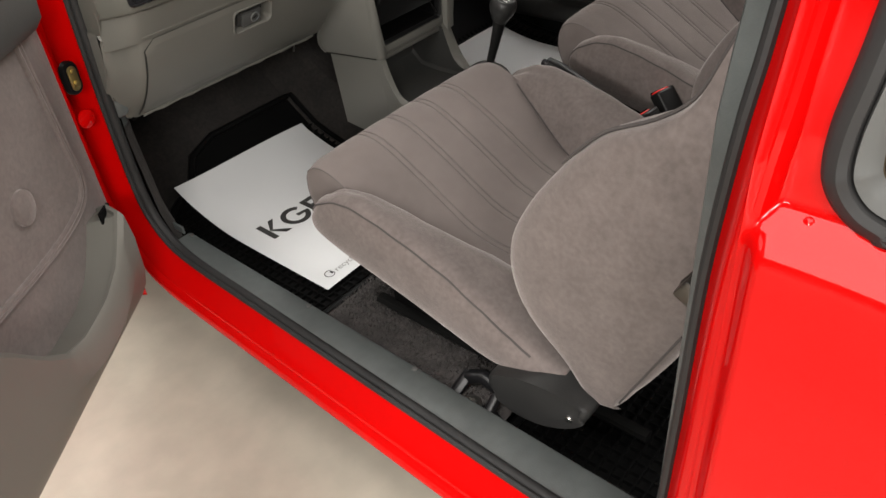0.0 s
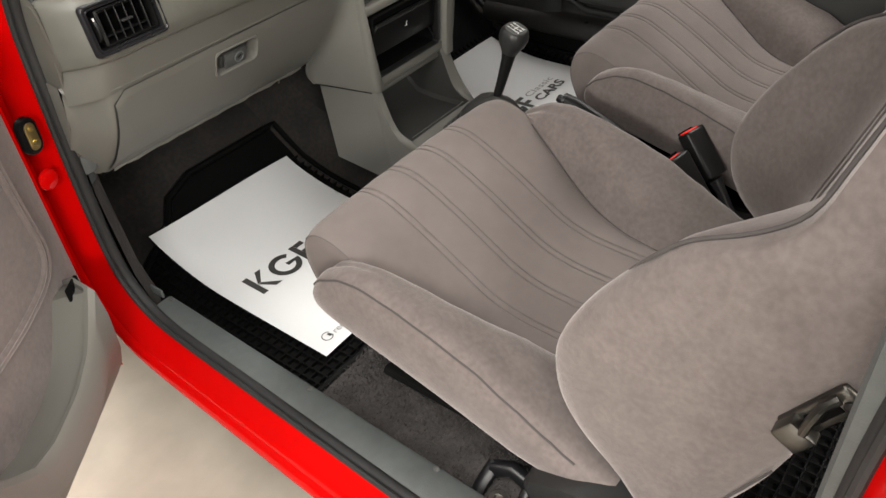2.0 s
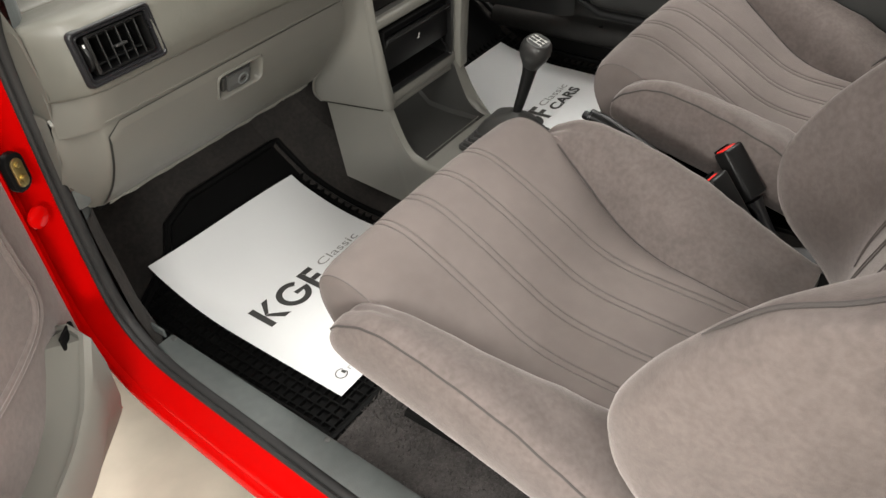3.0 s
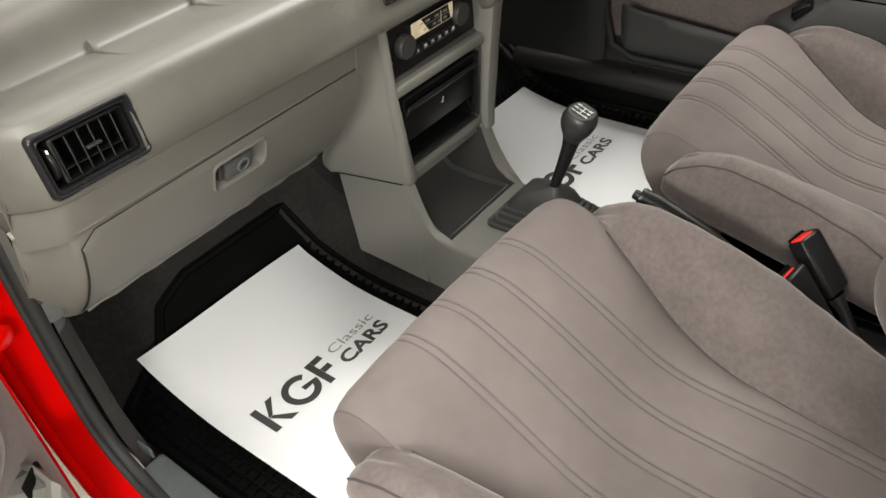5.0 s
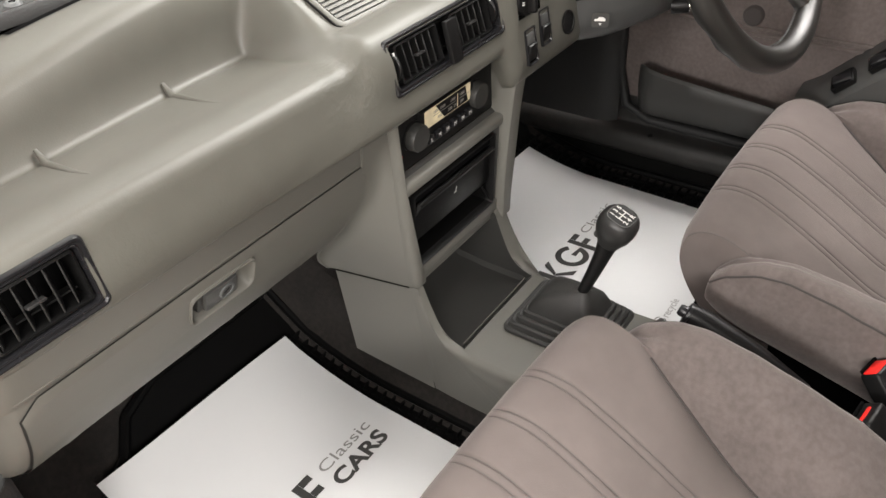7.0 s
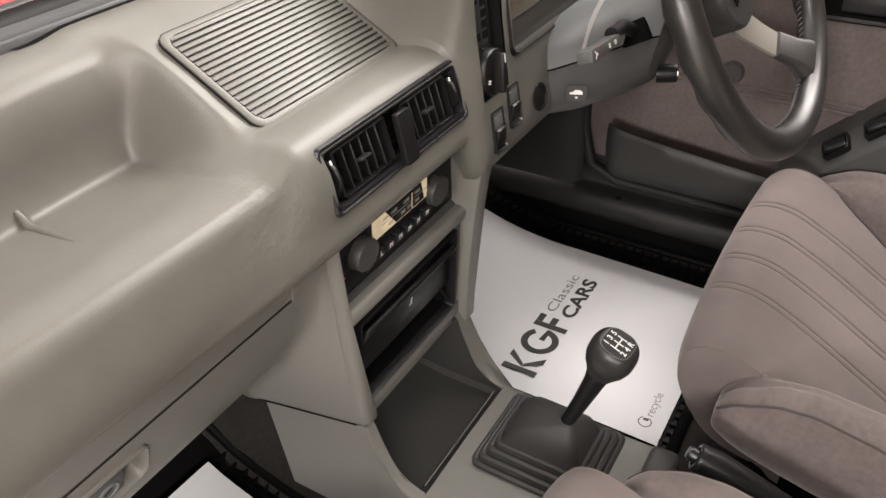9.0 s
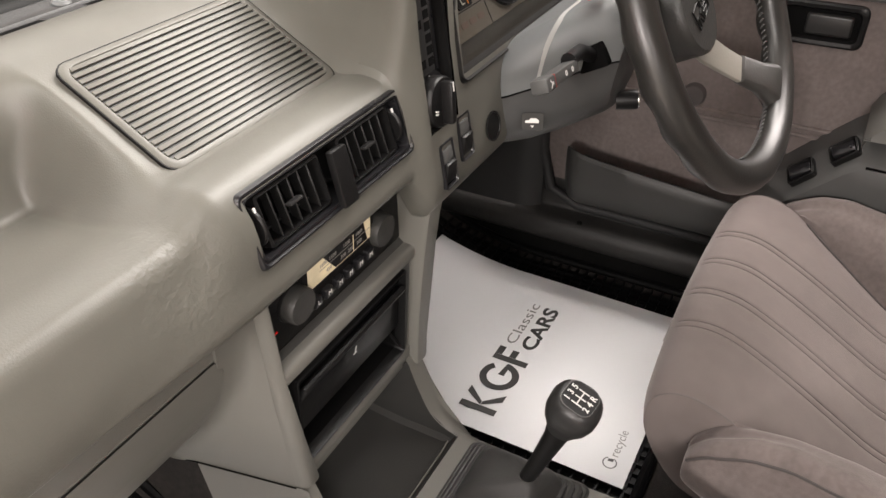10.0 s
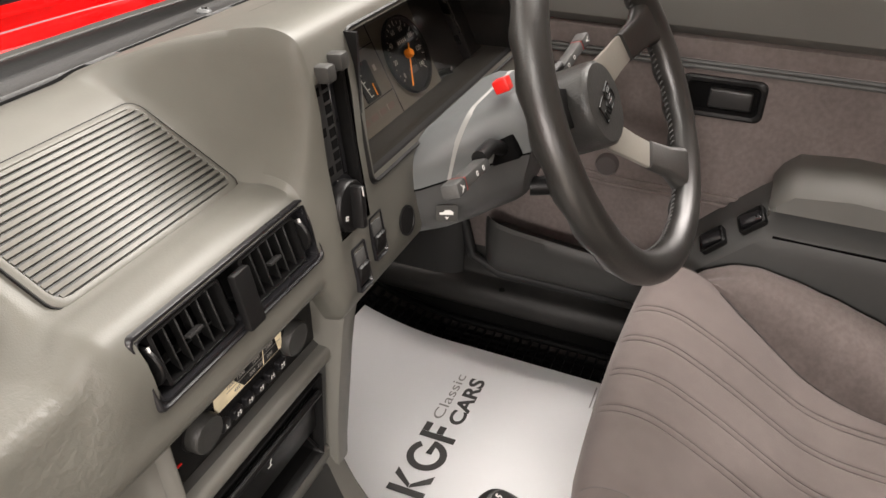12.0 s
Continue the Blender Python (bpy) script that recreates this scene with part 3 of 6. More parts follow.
# thick pile offcut beside the seat runner, and the seat's outer mounting
rows = []
for i in range(13):
    y = -0.215 - 0.40 * i / 12
    rows.append([(x, y, 0.268 + 0.012 * math.sin(9 * x + 12 * y) + h) for x, h in ((-0.617, 0.0), (-0.60, 0.014), (-0.56, 0.016), (-0.50, 0.014), (-0.44, 0.008), (-0.40, -0.01))])
part("carpet_pile", loft(rows), PILE, carpet, "deep brushed grey pile")
rng = random.Random(4)
bm = bmesh.new()
for i in range(9000):
    x, y = rng.uniform(-0.622, -0.43), rng.uniform(-0.60, -0.212)
    z = 0.270 + 0.012 * math.sin(9 * x + 12 * y) + 0.010 * min(1.0, (x + 0.622) / 0.02)
    a, h = rng.uniform(0, 6.28), rng.uniform(0.004, 0.010)
    dx, dy = 0.0014 * math.cos(a), 0.0014 * math.sin(a)
    lean = Vector((rng.uniform(-1, 1), rng.uniform(-1, 0.4), 0)) * h * 0.7
    bm.faces.new([bm.verts.new(v) for v in ((x - dx, y - dy, z), (x + dx, y + dy, z), (x + lean.x, y + lean.y, z + h))])
tagged(part("pile_tufts", bm, PILE, carpet, smooth=False), kind="stuff")


def rubber_mat(name, label, x0, x1, y0, y1, pitch, rim=0.022, shape=((0.0, 0.0), (1.0, 0.0))):
    """A ribbed rubber mat that follows the footwell, its ribs in one mesh."""
    th = thing(name, label, "car mat", ((x0 + x1) / 2, (y0 + y1) / 2, 0.255), group="rubber mats on the cabin floor")
    nx, ny = 12, 40

    def base(x, y):
        return floor_z(y) + 0.006

    def corner(y):
        """How far the outer edge comes in round the far corner."""
        return line(shape, y)

    rows = []
    for i in range(ny + 1):
        y = y0 + (y1 - y0) * i / ny
        xa = x0 + corner(y)
        rows.append([(xa + (x1 - xa) * j / nx, y, base(0, y)) for j in range(nx + 1)])
    part("sheet", loft(rows), RUBBER, th)
    ribs = []
    k = int((y1 - y0) / pitch)
    for i in range(1, k):
        y = y0 + pitch * i
        if y > 0.30:
            break
        xa = x0 + corner(y)
        ribs.append(loft([[(xa, y - 0.0024, base(0, y)), (xa, y - 0.0014, base(0, y) + 0.006), (xa, y + 0.0014, base(0, y) + 0.006), (xa, y + 0.0024, base(0, y))], [(x1, y - 0.0024, base(0, y)), (x1, y - 0.0014, base(0, y) + 0.006), (x1, y + 0.0014, base(0, y) + 0.006), (x1, y + 0.0024, base(0, y))]]))
    for j in range(1, int((x1 - x0) / pitch)):
        x = x0 + pitch * j
        pts = [(x, y) for y in [y0 + (min(0.30, y1) - y0) * i / ny for i in range(ny + 1)] if x > x0 + corner(y)]
        ribs.append(loft([[(x - 0.0024, y, base(0, y)), (x - 0.0014, y, base(0, y) + 0.0062), (x + 0.0014, y, base(0, y) + 0.0062), (x + 0.0024, y, base(0, y))] for x, y in pts]))
    tagged(part("ribs", join(*ribs), RUBBER, th), kind="stuff")
    edge = [(x0, y0), (x1, y0), (x1, y1)] + [(x0 + corner(y1 - 0.15 * k / 8), y1 - 0.15 * k / 8) for k in range(9)]
    pts = []
    for a, b in zip(edge, edge[1:] + edge[:1]):
        for i in range(14):
            x, y = a[0] + (b[0] - a[0]) * i / 14, a[1] + (b[1] - a[1]) * i / 14
            pts.append((x, y, base(0, y) + rim * 0.4))
    part("rim", tube(pts, rim * 0.36, 8, True), RUBBER, th)
    return th


rubber_mat("rubber_mat", "black ribbed rubber mat in the passenger footwell", -0.567, -0.099, -0.205, 0.367, 0.0185, shape=((0.245, 0.0), (0.262, 0.014), (0.282, 0.062), (0.309, 0.117), (0.328, 0.136), (0.346, 0.152), (0.358, 0.178), (0.367, 0.225)))
rubber_mat("rubber_mat", "black ribbed rubber mat in the driver's footwell", 0.165, 0.716, -0.25, 0.44, 0.0185)
rubber_mat("rubber_mat", "black ribbed rubber mat behind the passenger seat", -0.60, -0.12, -1.20, -0.62, 0.0185)


def paper_mat(x0, y0, w, h, label, lift, curl, tx, ty, sc=1.0, start=0.166, wide=0.107):
    """A printed paper floor mat, bent by the mat beneath it."""
    th = thing("paper_mat", label, "paper mat", (x0 + w / 2, y0 + h / 2, 0.27), group="paper mats on the rubber mats")

    def z(u, v):
        y = y0 + h * v
        return floor_z(y) + 0.0170 + lift * v ** 3 * (1 - 0.8 * u) + curl * v ** 4 * u + 0.002 * (1 + math.sin(5 * u + 4 * v))

    rows = [[(x0 + w * u / 16 + 0.012 * (v / 20) * 0, y0 + h * v / 20, z(u / 16, v / 20)) for u in range(17)] for v in range(21)]
    bm = loft(rows)
    part("sheet", bm, PAPER, th, "white paper with a silvery shine")

    def lay(bm, up=0.0012):
        for vert in bm.verts:
            u, v = (vert.co.x - x0) / w, (vert.co.y - y0) / h
            vert.co.z = z(u, v) + up
        return bm

    def wider(bm):
        for vert in bm.verts:
            vert.co.x = x0 + (vert.co.x - x0) * sc
        return bm

    def shape(pts):
        bm = bmesh.new()
        bm.faces.new([bm.verts.new((x, y, 0)) for x, y in pts])
        return bm

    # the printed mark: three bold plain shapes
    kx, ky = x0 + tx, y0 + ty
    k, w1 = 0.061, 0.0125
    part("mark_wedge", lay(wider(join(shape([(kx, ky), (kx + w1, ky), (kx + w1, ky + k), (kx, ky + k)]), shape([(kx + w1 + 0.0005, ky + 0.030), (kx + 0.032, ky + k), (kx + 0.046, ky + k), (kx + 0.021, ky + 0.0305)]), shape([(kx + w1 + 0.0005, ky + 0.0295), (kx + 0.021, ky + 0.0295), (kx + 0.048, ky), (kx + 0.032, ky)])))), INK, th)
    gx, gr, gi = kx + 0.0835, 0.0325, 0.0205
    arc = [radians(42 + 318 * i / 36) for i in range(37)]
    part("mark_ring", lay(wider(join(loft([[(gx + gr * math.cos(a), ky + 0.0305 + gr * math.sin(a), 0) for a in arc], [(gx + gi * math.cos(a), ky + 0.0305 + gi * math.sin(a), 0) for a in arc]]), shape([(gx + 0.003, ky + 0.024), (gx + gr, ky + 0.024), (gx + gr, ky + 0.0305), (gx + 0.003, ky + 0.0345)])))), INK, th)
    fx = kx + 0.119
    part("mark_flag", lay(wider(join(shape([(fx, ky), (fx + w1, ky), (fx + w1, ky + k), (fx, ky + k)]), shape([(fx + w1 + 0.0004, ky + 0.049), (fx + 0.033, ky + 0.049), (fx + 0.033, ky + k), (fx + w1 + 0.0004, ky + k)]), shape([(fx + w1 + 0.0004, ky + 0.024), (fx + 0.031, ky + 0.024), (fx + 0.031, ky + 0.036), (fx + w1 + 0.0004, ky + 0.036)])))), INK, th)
    part("print_upper", lay(wider(lettering("Classic", 0.0265, pose(kx + start + 0.001, ky + 0.0485, 0), 0, "LEFT", width=wide - 0.003))), INKGREY, th)
    part("print_lower", lay(wider(lettering("CARS", 0.036, pose(kx + start, ky + 0.0155, 0), 0, "LEFT", width=wide, bold=0.0012))), INK, th)
    ring = [(x0 + 0.034 + 0.0105 * math.cos(radians(a)), y0 + 0.030 + 0.0105 * math.sin(radians(a))) for a in range(30, 340, 14)]
    ring2 = [(x0 + 0.034 + 0.0088 * math.cos(radians(a)), y0 + 0.030 + 0.0088 * math.sin(radians(a))) for a in range(30, 340, 14)]
    part("print_ring", lay(join(loft([[(x, y, 0) for x, y in ring], [(x, y, 0) for x, y in ring2]]), shape([(x0 + 0.037, y0 + 0.026), (x0 + 0.043, y0 + 0.026), (x0 + 0.041, y0 + 0.034), (x0 + 0.036, y0 + 0.034)]))), INK, th)
    part("print_small", lay(lettering("recycle", 0.019, pose(x0 + 0.047, y0 + 0.028, 0), 0, "LEFT")), INKGREY, th)
    for dy in (0.0, 0.006):
        part("print_bar", lay(shape([(x0 + w - 0.070, y0 + 0.026 + dy), (x0 + w - 0.014, y0 + 0.026 + dy), (x0 + w - 0.014, y0 + 0.0285 + dy), (x0 + w - 0.070, y0 + 0.0285 + dy)])), INKGREY, th)
    return th


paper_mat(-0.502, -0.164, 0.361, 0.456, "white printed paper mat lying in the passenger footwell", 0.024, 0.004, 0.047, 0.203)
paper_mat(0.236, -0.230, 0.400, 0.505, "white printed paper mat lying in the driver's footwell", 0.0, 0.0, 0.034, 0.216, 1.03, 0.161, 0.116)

# ---- dashboard ----
dash = thing("dashboard", "grey moulded vinyl dashboard with tray, vents and instrument hood", "dashboard", (MID, 0.15, 0.6))

PROFILES = {
    # from the lower crease, up the face, over the top to the windscreen: (y, z)
    "left": [(0.016, 0.8035), (0.0040, 0.8005), (-0.0030, 0.8025), (-0.0055, 0.8085), (0.000, 0.858), (0.006, 0.8765), (0.013, 0.8830), (0.024, 0.885), (0.085, 0.875), (0.126, 0.869), (0.137, 0.868), (0.143, 0.876), (0.156, 0.910), (0.163, 0.920), (0.215, 0.932), (0.262, 0.932)],
    "right": [(0.014, 0.8025), (0.0020, 0.7995), (-0.0050, 0.8015), (-0.0075, 0.8075), (-0.002, 0.860), (0.004, 0.8755), (0.011, 0.8812), (0.022, 0.883), (0.095, 0.872), (0.142, 0.867), (0.157, 0.866), (0.163, 0.876), (0.172, 0.935), (0.178, 0.949), (0.222, 0.958), (0.262, 0.950)],
    "centre": [(0.006, 0.8025), (-0.010, 0.7995), (-0.0180, 0.8045), (-0.016, 0.832), (-0.005, 0.884), (0.006, 0.896), (0.028, 0.901), (0.056, 0.898), (0.085, 0.911), (0.112, 0.927), (0.132, 0.938), (0.152, 0.948), (0.170, 0.956), (0.190, 0.962), (0.225, 0.964), (0.262, 0.954)],
    "driver": [(-0.002, 0.744), (-0.016, 0.748), (-0.026, 0.760), (-0.026, 0.820), (-0.016, 0.910), (-0.003, 1.006), (0.005, 1.022), (0.022, 1.028), (0.050, 1.026), (0.080, 1.019), (0.110, 1.011), (0.140, 1.002), (0.165, 0.993), (0.190, 0.984), (0.230, 0.970), (0.262, 0.956)],
}
PER = 4


def chord_line(pts, per):
    """A smooth line through unevenly spaced points, without overshoot."""
    v = [Vector(p) for p in pts]
    d = [max(1e-6, (b - a).length) for a, b in zip(v, v[1:])]
    m = [(v[1] - v[0]) / d[0]]
    for i in range(1, len(v) - 1):
        m.append(((v[i] - v[i - 1]) / d[i - 1] * d[i] + (v[i + 1] - v[i]) / d[i] * d[i - 1]) / (d[i - 1] + d[i]))
    m.append((v[-1] - v[-2]) / d[-1])
    out = []
    for i in range(len(v) - 1):
        for k in range(per):
            t = k / per
            out.append(v[i] * (2 * t ** 3 - 3 * t ** 2 + 1) + m[i] * d[i] * (t ** 3 - 2 * t ** 2 + t) + v[i + 1] * (3 * t ** 2 - 2 * t ** 3) + m[i + 1] * d[i] * (t ** 3 - t ** 2))
    return out + [v[-1]]


def dash_profile(x):
    if x < -0.215:
        k = ease(-0.55, -0.24, x)
        a, b = PROFILES["left"], PROFILES["right"]
    elif x < 0.0:
        k = ease(-0.206, -0.162, x)
        a, b = PROFILES["right"], PROFILES["centre"]
    else:
        k = ease(0.052, 0.084, x)
        a, b = PROFILES["centre"], PROFILES["driver"]
    pts = []
    for i, (p, q) in enumerate(zip(a, b)):
        kk = k
        if -0.36 < x < 0.0 and i < 4:  # the face rises gently to the centre vents
            p, q, kk = PROFILES["right"][i], PROFILES["centre"][i], ease(-0.34, -0.155, x)
        pts.append((p[0] + (q[0] - p[0]) * kk, p[1] + (q[1] - p[1]) * kk, 0))
    if x < -0.60:
        e = (-0.60 - x) / 0.042
        pts = [(y + 0.06 * e ** 2 * max(0, 1 - max(0, y) / 0.14), z - 0.012 * e ** 2, 0) for y, z, _ in pts]
    if x > 0.62:
        e = (x - 0.62) / 0.045
        pts = [(y + 0.05 * e ** 2, z - 0.03 * e ** 2, 0) for y, z, _ in pts]
    return chord_line(pts, PER)


VENT_L = (-0.617, -0.512, 0.8115, 0.874)
VENT_C = (-0.152, 0.062, 0.832, 0.892)
HEATER = (0.079, 0.143, 0.834, 0.990)
CLUSTER = (0.152, 0.600, 0.868, 1.013)
xs = sorted(set(round(v, 4) for v in [-0.642, -0.636, -0.628, -0.615, -0.60] + [-0.60 + 0.4 * i / 20 for i in range(21)] + [-0.22 + 0.03 * i / 10 for i in range(10)] + [-0.19 + 0.03 * i / 16 for i in range(17)] + [-0.155, -0.15] + [-0.15 + 0.2 * i / 14 for i in range(15)] + [0.046 + 0.044 * i / 12 for i in range(13)] + [0.10 + 0.52 * i / 26 for i in range(27)] + [0.632, 0.645, 0.66] + [v for r in (VENT_L, VENT_C, HEATER, CLUSTER) for v in r[:2]]))
grid = [[(x, p.x, p.y) for p in dash_profile(x)] for x in xs]
bm = loft(grid)
for x0, x1, z0, z1 in (VENT_L, VENT_C, HEATER, CLUSTER):
    x0, x1, z0, z1 = x0 + 0.005, x1 - 0.005, z0 + 0.005, z1 - 0.005
    for co, no in (((x0, 0, 0), (1, 0, 0)), ((x1, 0, 0), (1, 0, 0)), ((0, 0, z0), (0, 0, 1)), ((0, 0, z1), (0, 0, 1))):
        near = [f for f in bm.faces if f.calc_center_median().y < 0.03 and x0 - 0.05 < f.calc_center_median().x < x1 + 0.05]
        geom = list({g for f in near for g in (*f.verts, *f.edges)}) + near
        bmesh.ops.bisect_plane(bm, geom=geom, plane_co=co, plane_no=no)
    dead = [f for f in bm.faces if f.calc_center_median().y < 0.03 and x0 < f.calc_center_median().x < x1 and z0 < f.calc_center_median().z < z1]
    bmesh.ops.delete(bm, geom=dead, context="FACES")
part("upper_pad", bm, PAD, dash, "soft grained grey vinyl pad", sharp=48)


def face_y(x, z):
    """The depth of the dashboard's face at this height."""
    pts = dash_profile(x)[: 6 * PER]
    return line([(p.y, p.x) for p in pts], z)


for x, yb in ((-0.459, 0.139), (-0.309, 0.154)):
    def top(y):
        return line([(p.x, p.y) for p in dash_profile(x)[6 * PER: 11 * PER]], y)
    pts = [(x, y, top(y) - 0.0012 - 0.0022 * (yb - 0.006 - y) / 0.092) for y in [yb - 0.006 - 0.092 * k / 8 for k in range(9)]]
    part("tray_rib", tube([(x, yb + 0.006, pts[0][2] + 0.012)] + pts, [0.002, 0.0046] + [0.0044 - 0.00025 * i for i in range(8)], 10), PAD, dash)

# demister slots along the windscreen
for x0, x1 in ((-0.56, -0.445), (-0.40, -0.265), (-0.22, -0.085), (-0.040, 0.097), (0.138, 0.281), (0.324, 0.46)):
    pts = []
    for i in range(9):
        x = x0 + (x1 - x0) * i / 8
        pts.append(Vector((x, 0.252, line([(q.x, q.y) for q in dash_profile(x)[-4 * PER:]], 0.252))))
    part("demister_slot", loft([[p + Vector((0.004 if dy < 0 else 0, dy, 0.0014)) for p in pts] for dy in (-0.0035, 0.0035)]), VOID, dash, "narrow black demister slot")
strip = [[(x, y, z - 0.02 * max(0.0, abs(x - MID) - 0.45)) for y, z in ((0.258, 0.945), (0.262, 0.957), (0.264, 0.959), (0.284, 0.9585), (0.287, 0.9605), (0.291, 0.9605), (0.294, 0.957), (0.305, 0.955), (0.309, 0.945))] for x in [-0.62 + 1.26 * i / 30 for i in range(31)]]
part("screen_strip", loft(strip), COVERBLACK, dash, "grey edging strip along the windscreen")
for x in (-0.046, -0.37, 0.302):
    part("strip_screw", lathe([(0.0085, 0), (0.0085, 0.002), (0.006, 0.0045), (0.0, 0.005)], (x, 0.274, 0.9585), (0, -0.15, 1), 18), COWL, dash, "cross-head screw")
    part("screw_cross", join(box((x, 0.2733, 0.9636), (0.008, 0.0016, 0.001)), box((x, 0.2733, 0.9636), (0.0016, 0.008, 0.001))), BLACK, dash)


def vent(name, x0, x1, z0, z1, barrels, label, wheel_sides):
    """A black framed air vent with slats, tabs and thumb wheels."""
    ya, yb = face_y((x0 + x1) / 2, z0), face_y((x0 + x1) / 2, z1)
    m = face_frame(((x0 + x1) / 2, (ya + yb) / 2, (z0 + z1) / 2), (1, 0, 0), (0, yb - ya, z1 - z0))
    w, h = x1 - x0, z1 - z0
    v = part(name, bezel(rrect(w, h, 0.006), [(-0.0015, -0.004), (-0.001, 0.002), (0.0004, 0.0042), (0.0018, 0.0044), (0.0028, 0.0024), (0.0042, 0.0021), (0.0050, 0.0032), (0.0060, 0.0030), (0.0076, -0.006), (0.0080, -0.05)], m), SATIN, dash, label)
    part("back", box((0, 0, -0.045), (w - 0.012, h - 0.012, 0.004), m=m), VOID, v)
    for (b0, b1), side in zip(barrels, wheel_sides):
        bx, bw = (b0 + b1) / 2 - (x0 + x1) / 2, b1 - b0
        hh = h - 0.017
        part("barrel", bezel(rrect(bw, hh, 0.003, cx=bx), [(0.0, -0.012), (0.0, -0.001), (0.0022, 0.0), (0.0026, -0.03)], m), BLACK, v)
        n = 6
        for i in range(n):
            sx = bx - bw / 2 + bw * (i + 0.7) / (n + 0.4)
            part("slat", box((0, 0, 0), (0.0014, hh - 0.004, 0.020), 0.0005, 1, m @ Matrix.Translation((sx, 0, -0.012)) @ Matrix.Rotation(radians(-24), 4, "Y")), COVERBLACK, v)
        part("tab", box((bx - 0.001, 0.0, -0.001), (bw * 0.20, 0.0028, 0.007), 0.001, 2, m), COVERBLACK, v)
        for k in (-0.33, 0.33):
            part("cross_slat", box((bx, hh * k, -0.024), (bw - 0.004, 0.0015, 0.010), m=m), COVERBLACK, v)
        wx = bx + side * (bw / 2 + 0.0045)
        wheel = part("thumb_wheel", lathe([(0.016, -0.002), (0.017, -0.001), (0.017, 0.001), (0.016, 0.002)], m @ Vector((wx, 0.0, -0.010)), m.to_3x3() @ Vector((1, 0, 0)), 28), BLACK, v)
        part("mark", box((wx, 0.013, 0.0015), (0.002, 0.005, 0.0012), m=m), WHITE, v)
    return v


vent("side_vent", *VENT_L, [(-0.600, -0.5205)], "black side air vent", (-1,))
cv = vent("centre_vents", *VENT_C, [(-0.134, -0.0575), (-0.0325, 0.044)], "pair of black air vents in one frame", (-1, 1))
cm = face_frame((-0.045, face_y(-0.045, 0.856) - 0.002, 0.856), (1, 0, 0), (0, 0.012, 0.06))
part("divider", box((0, 0.003, 0), (0.020, 0.050, 0.008), 0.002, 2, cm), BLACK, cv)

# the loudspeaker grille
gm = face_frame((-0.049, 0.106, 0.9265), (1, 0, 0), (0, 0.093, 0.053))
grille = part("speaker_grille", bezel(rrect(0.204, 0.122, 0.012), [(0.0, -0.003), (0.0004, 0.0008), (0.0016, 0.0018), (0.006, 0.0018), (0.007, 0.0002)], gm), PAD, dash, "slotted grey loudspeaker grille")
part("grille_gap", bezel(rrect(0.2060, 0.1240, 0.0130), [(0.0, -0.002), (0.0002, 0.0006), (0.0012, 0.0006), (0.0014, -0.002)], gm), SILLBLACK, grille)
part("backing", plate(rrect(0.190, 0.108, 0.008), -0.002, 0.0006, gm), COVERBLACK, grille)
for i in range(17):
    y = -0.0515 + 0.103 * i / 16
    w = 0.190 - (0.006 if i in (0, 16) else 0)
    part("slat", plate([(-w / 2, y - 0.0018), (w / 2, y - 0.0018), (w / 2, y + 0.0018), (-w / 2, y + 0.0018)], 0.0, 0.0024, gm, 0.0003), PAD, grille)

# lower dashboard and glovebox
def strip_row(x):
    e = max(0.0, (-0.60 - x) / 0.042)
    return [(x, y + 0.06 * e ** 2 * max(0, 1 - y / 0.14), z - 0.012 * e ** 2) for y, z in ((0.0070, 0.812), (0.0070, 0.8045), (0.0085, 0.7960), (0.0140, 0.7790), (0.0200, 0.7600), (0.0260, 0.7480))]


part("knee_strip", loft([strip_row(x) for x in [-0.642, -0.636, -0.628, -0.615] + [-0.60 + 0.45 * i / 18 for i in range(19)]]), PLASTIC, dash, "hard grey strip under the padded edge")
LOWER = [(0.026, 0.763), (0.0215, 0.756), (0.026, 0.748), (0.034, 0.722), (0.052, 0.68), (0.084, 0.635), (0.118, 0.602), (0.130, 0.592), (0.145, 0.596)]


def lower_pts(x, out=0.0):
    e = ease(-0.60, -0.645, x)
    return [Vector((x, p.x + 0.05 * e - out, p.y)) for p in smooth_line([(y, z, 0) for y, z in LOWER], 4)]


lower = part("lower_panel", cut(loft([lower_pts(x) for x in (-0.645, -0.640, -0.632, -0.622, -0.61, -0.60, -0.55, -0.4, -0.3, -0.2, -0.17)]), -0.430, -0.350, 0.6965, 0.7365), PLASTIC, dash, "hard grey lower panel")
part("end_panel", loft([[(-0.6438, 0.080, 0.764), (-0.644, 0.30, 0.764)], [(-0.6445, 0.088, 0.70), (-0.645, 0.30, 0.70)], [(-0.644, 0.155, 0.60), (-0.644, 0.30, 0.60)]]), PLASTIC, dash)
part("end_cheek", loft([[(-0.6415, 0.072, 0.755), (-0.642, 0.30, 0.765)], [(-0.6415, 0.050, 0.80), (-0.6425, 0.30, 0.81)], [(-0.6415, 0.056, 0.87), (-0.642, 0.30, 0.89)], [(-0.640, 0.10, 0.925), (-0.64, 0.30, 0.93)]]), PAD, dash)
# the glovebox lid stands a little proud, with a dark gap round it
lid_x = [-0.603 + 0.41 * i / 22 for i in range(22)] + [-0.193, -0.188, -0.183, -0.179, -0.176, -0.174, -0.172]
LATCH = (-0.430, -0.350, 0.6965, 0.7365)


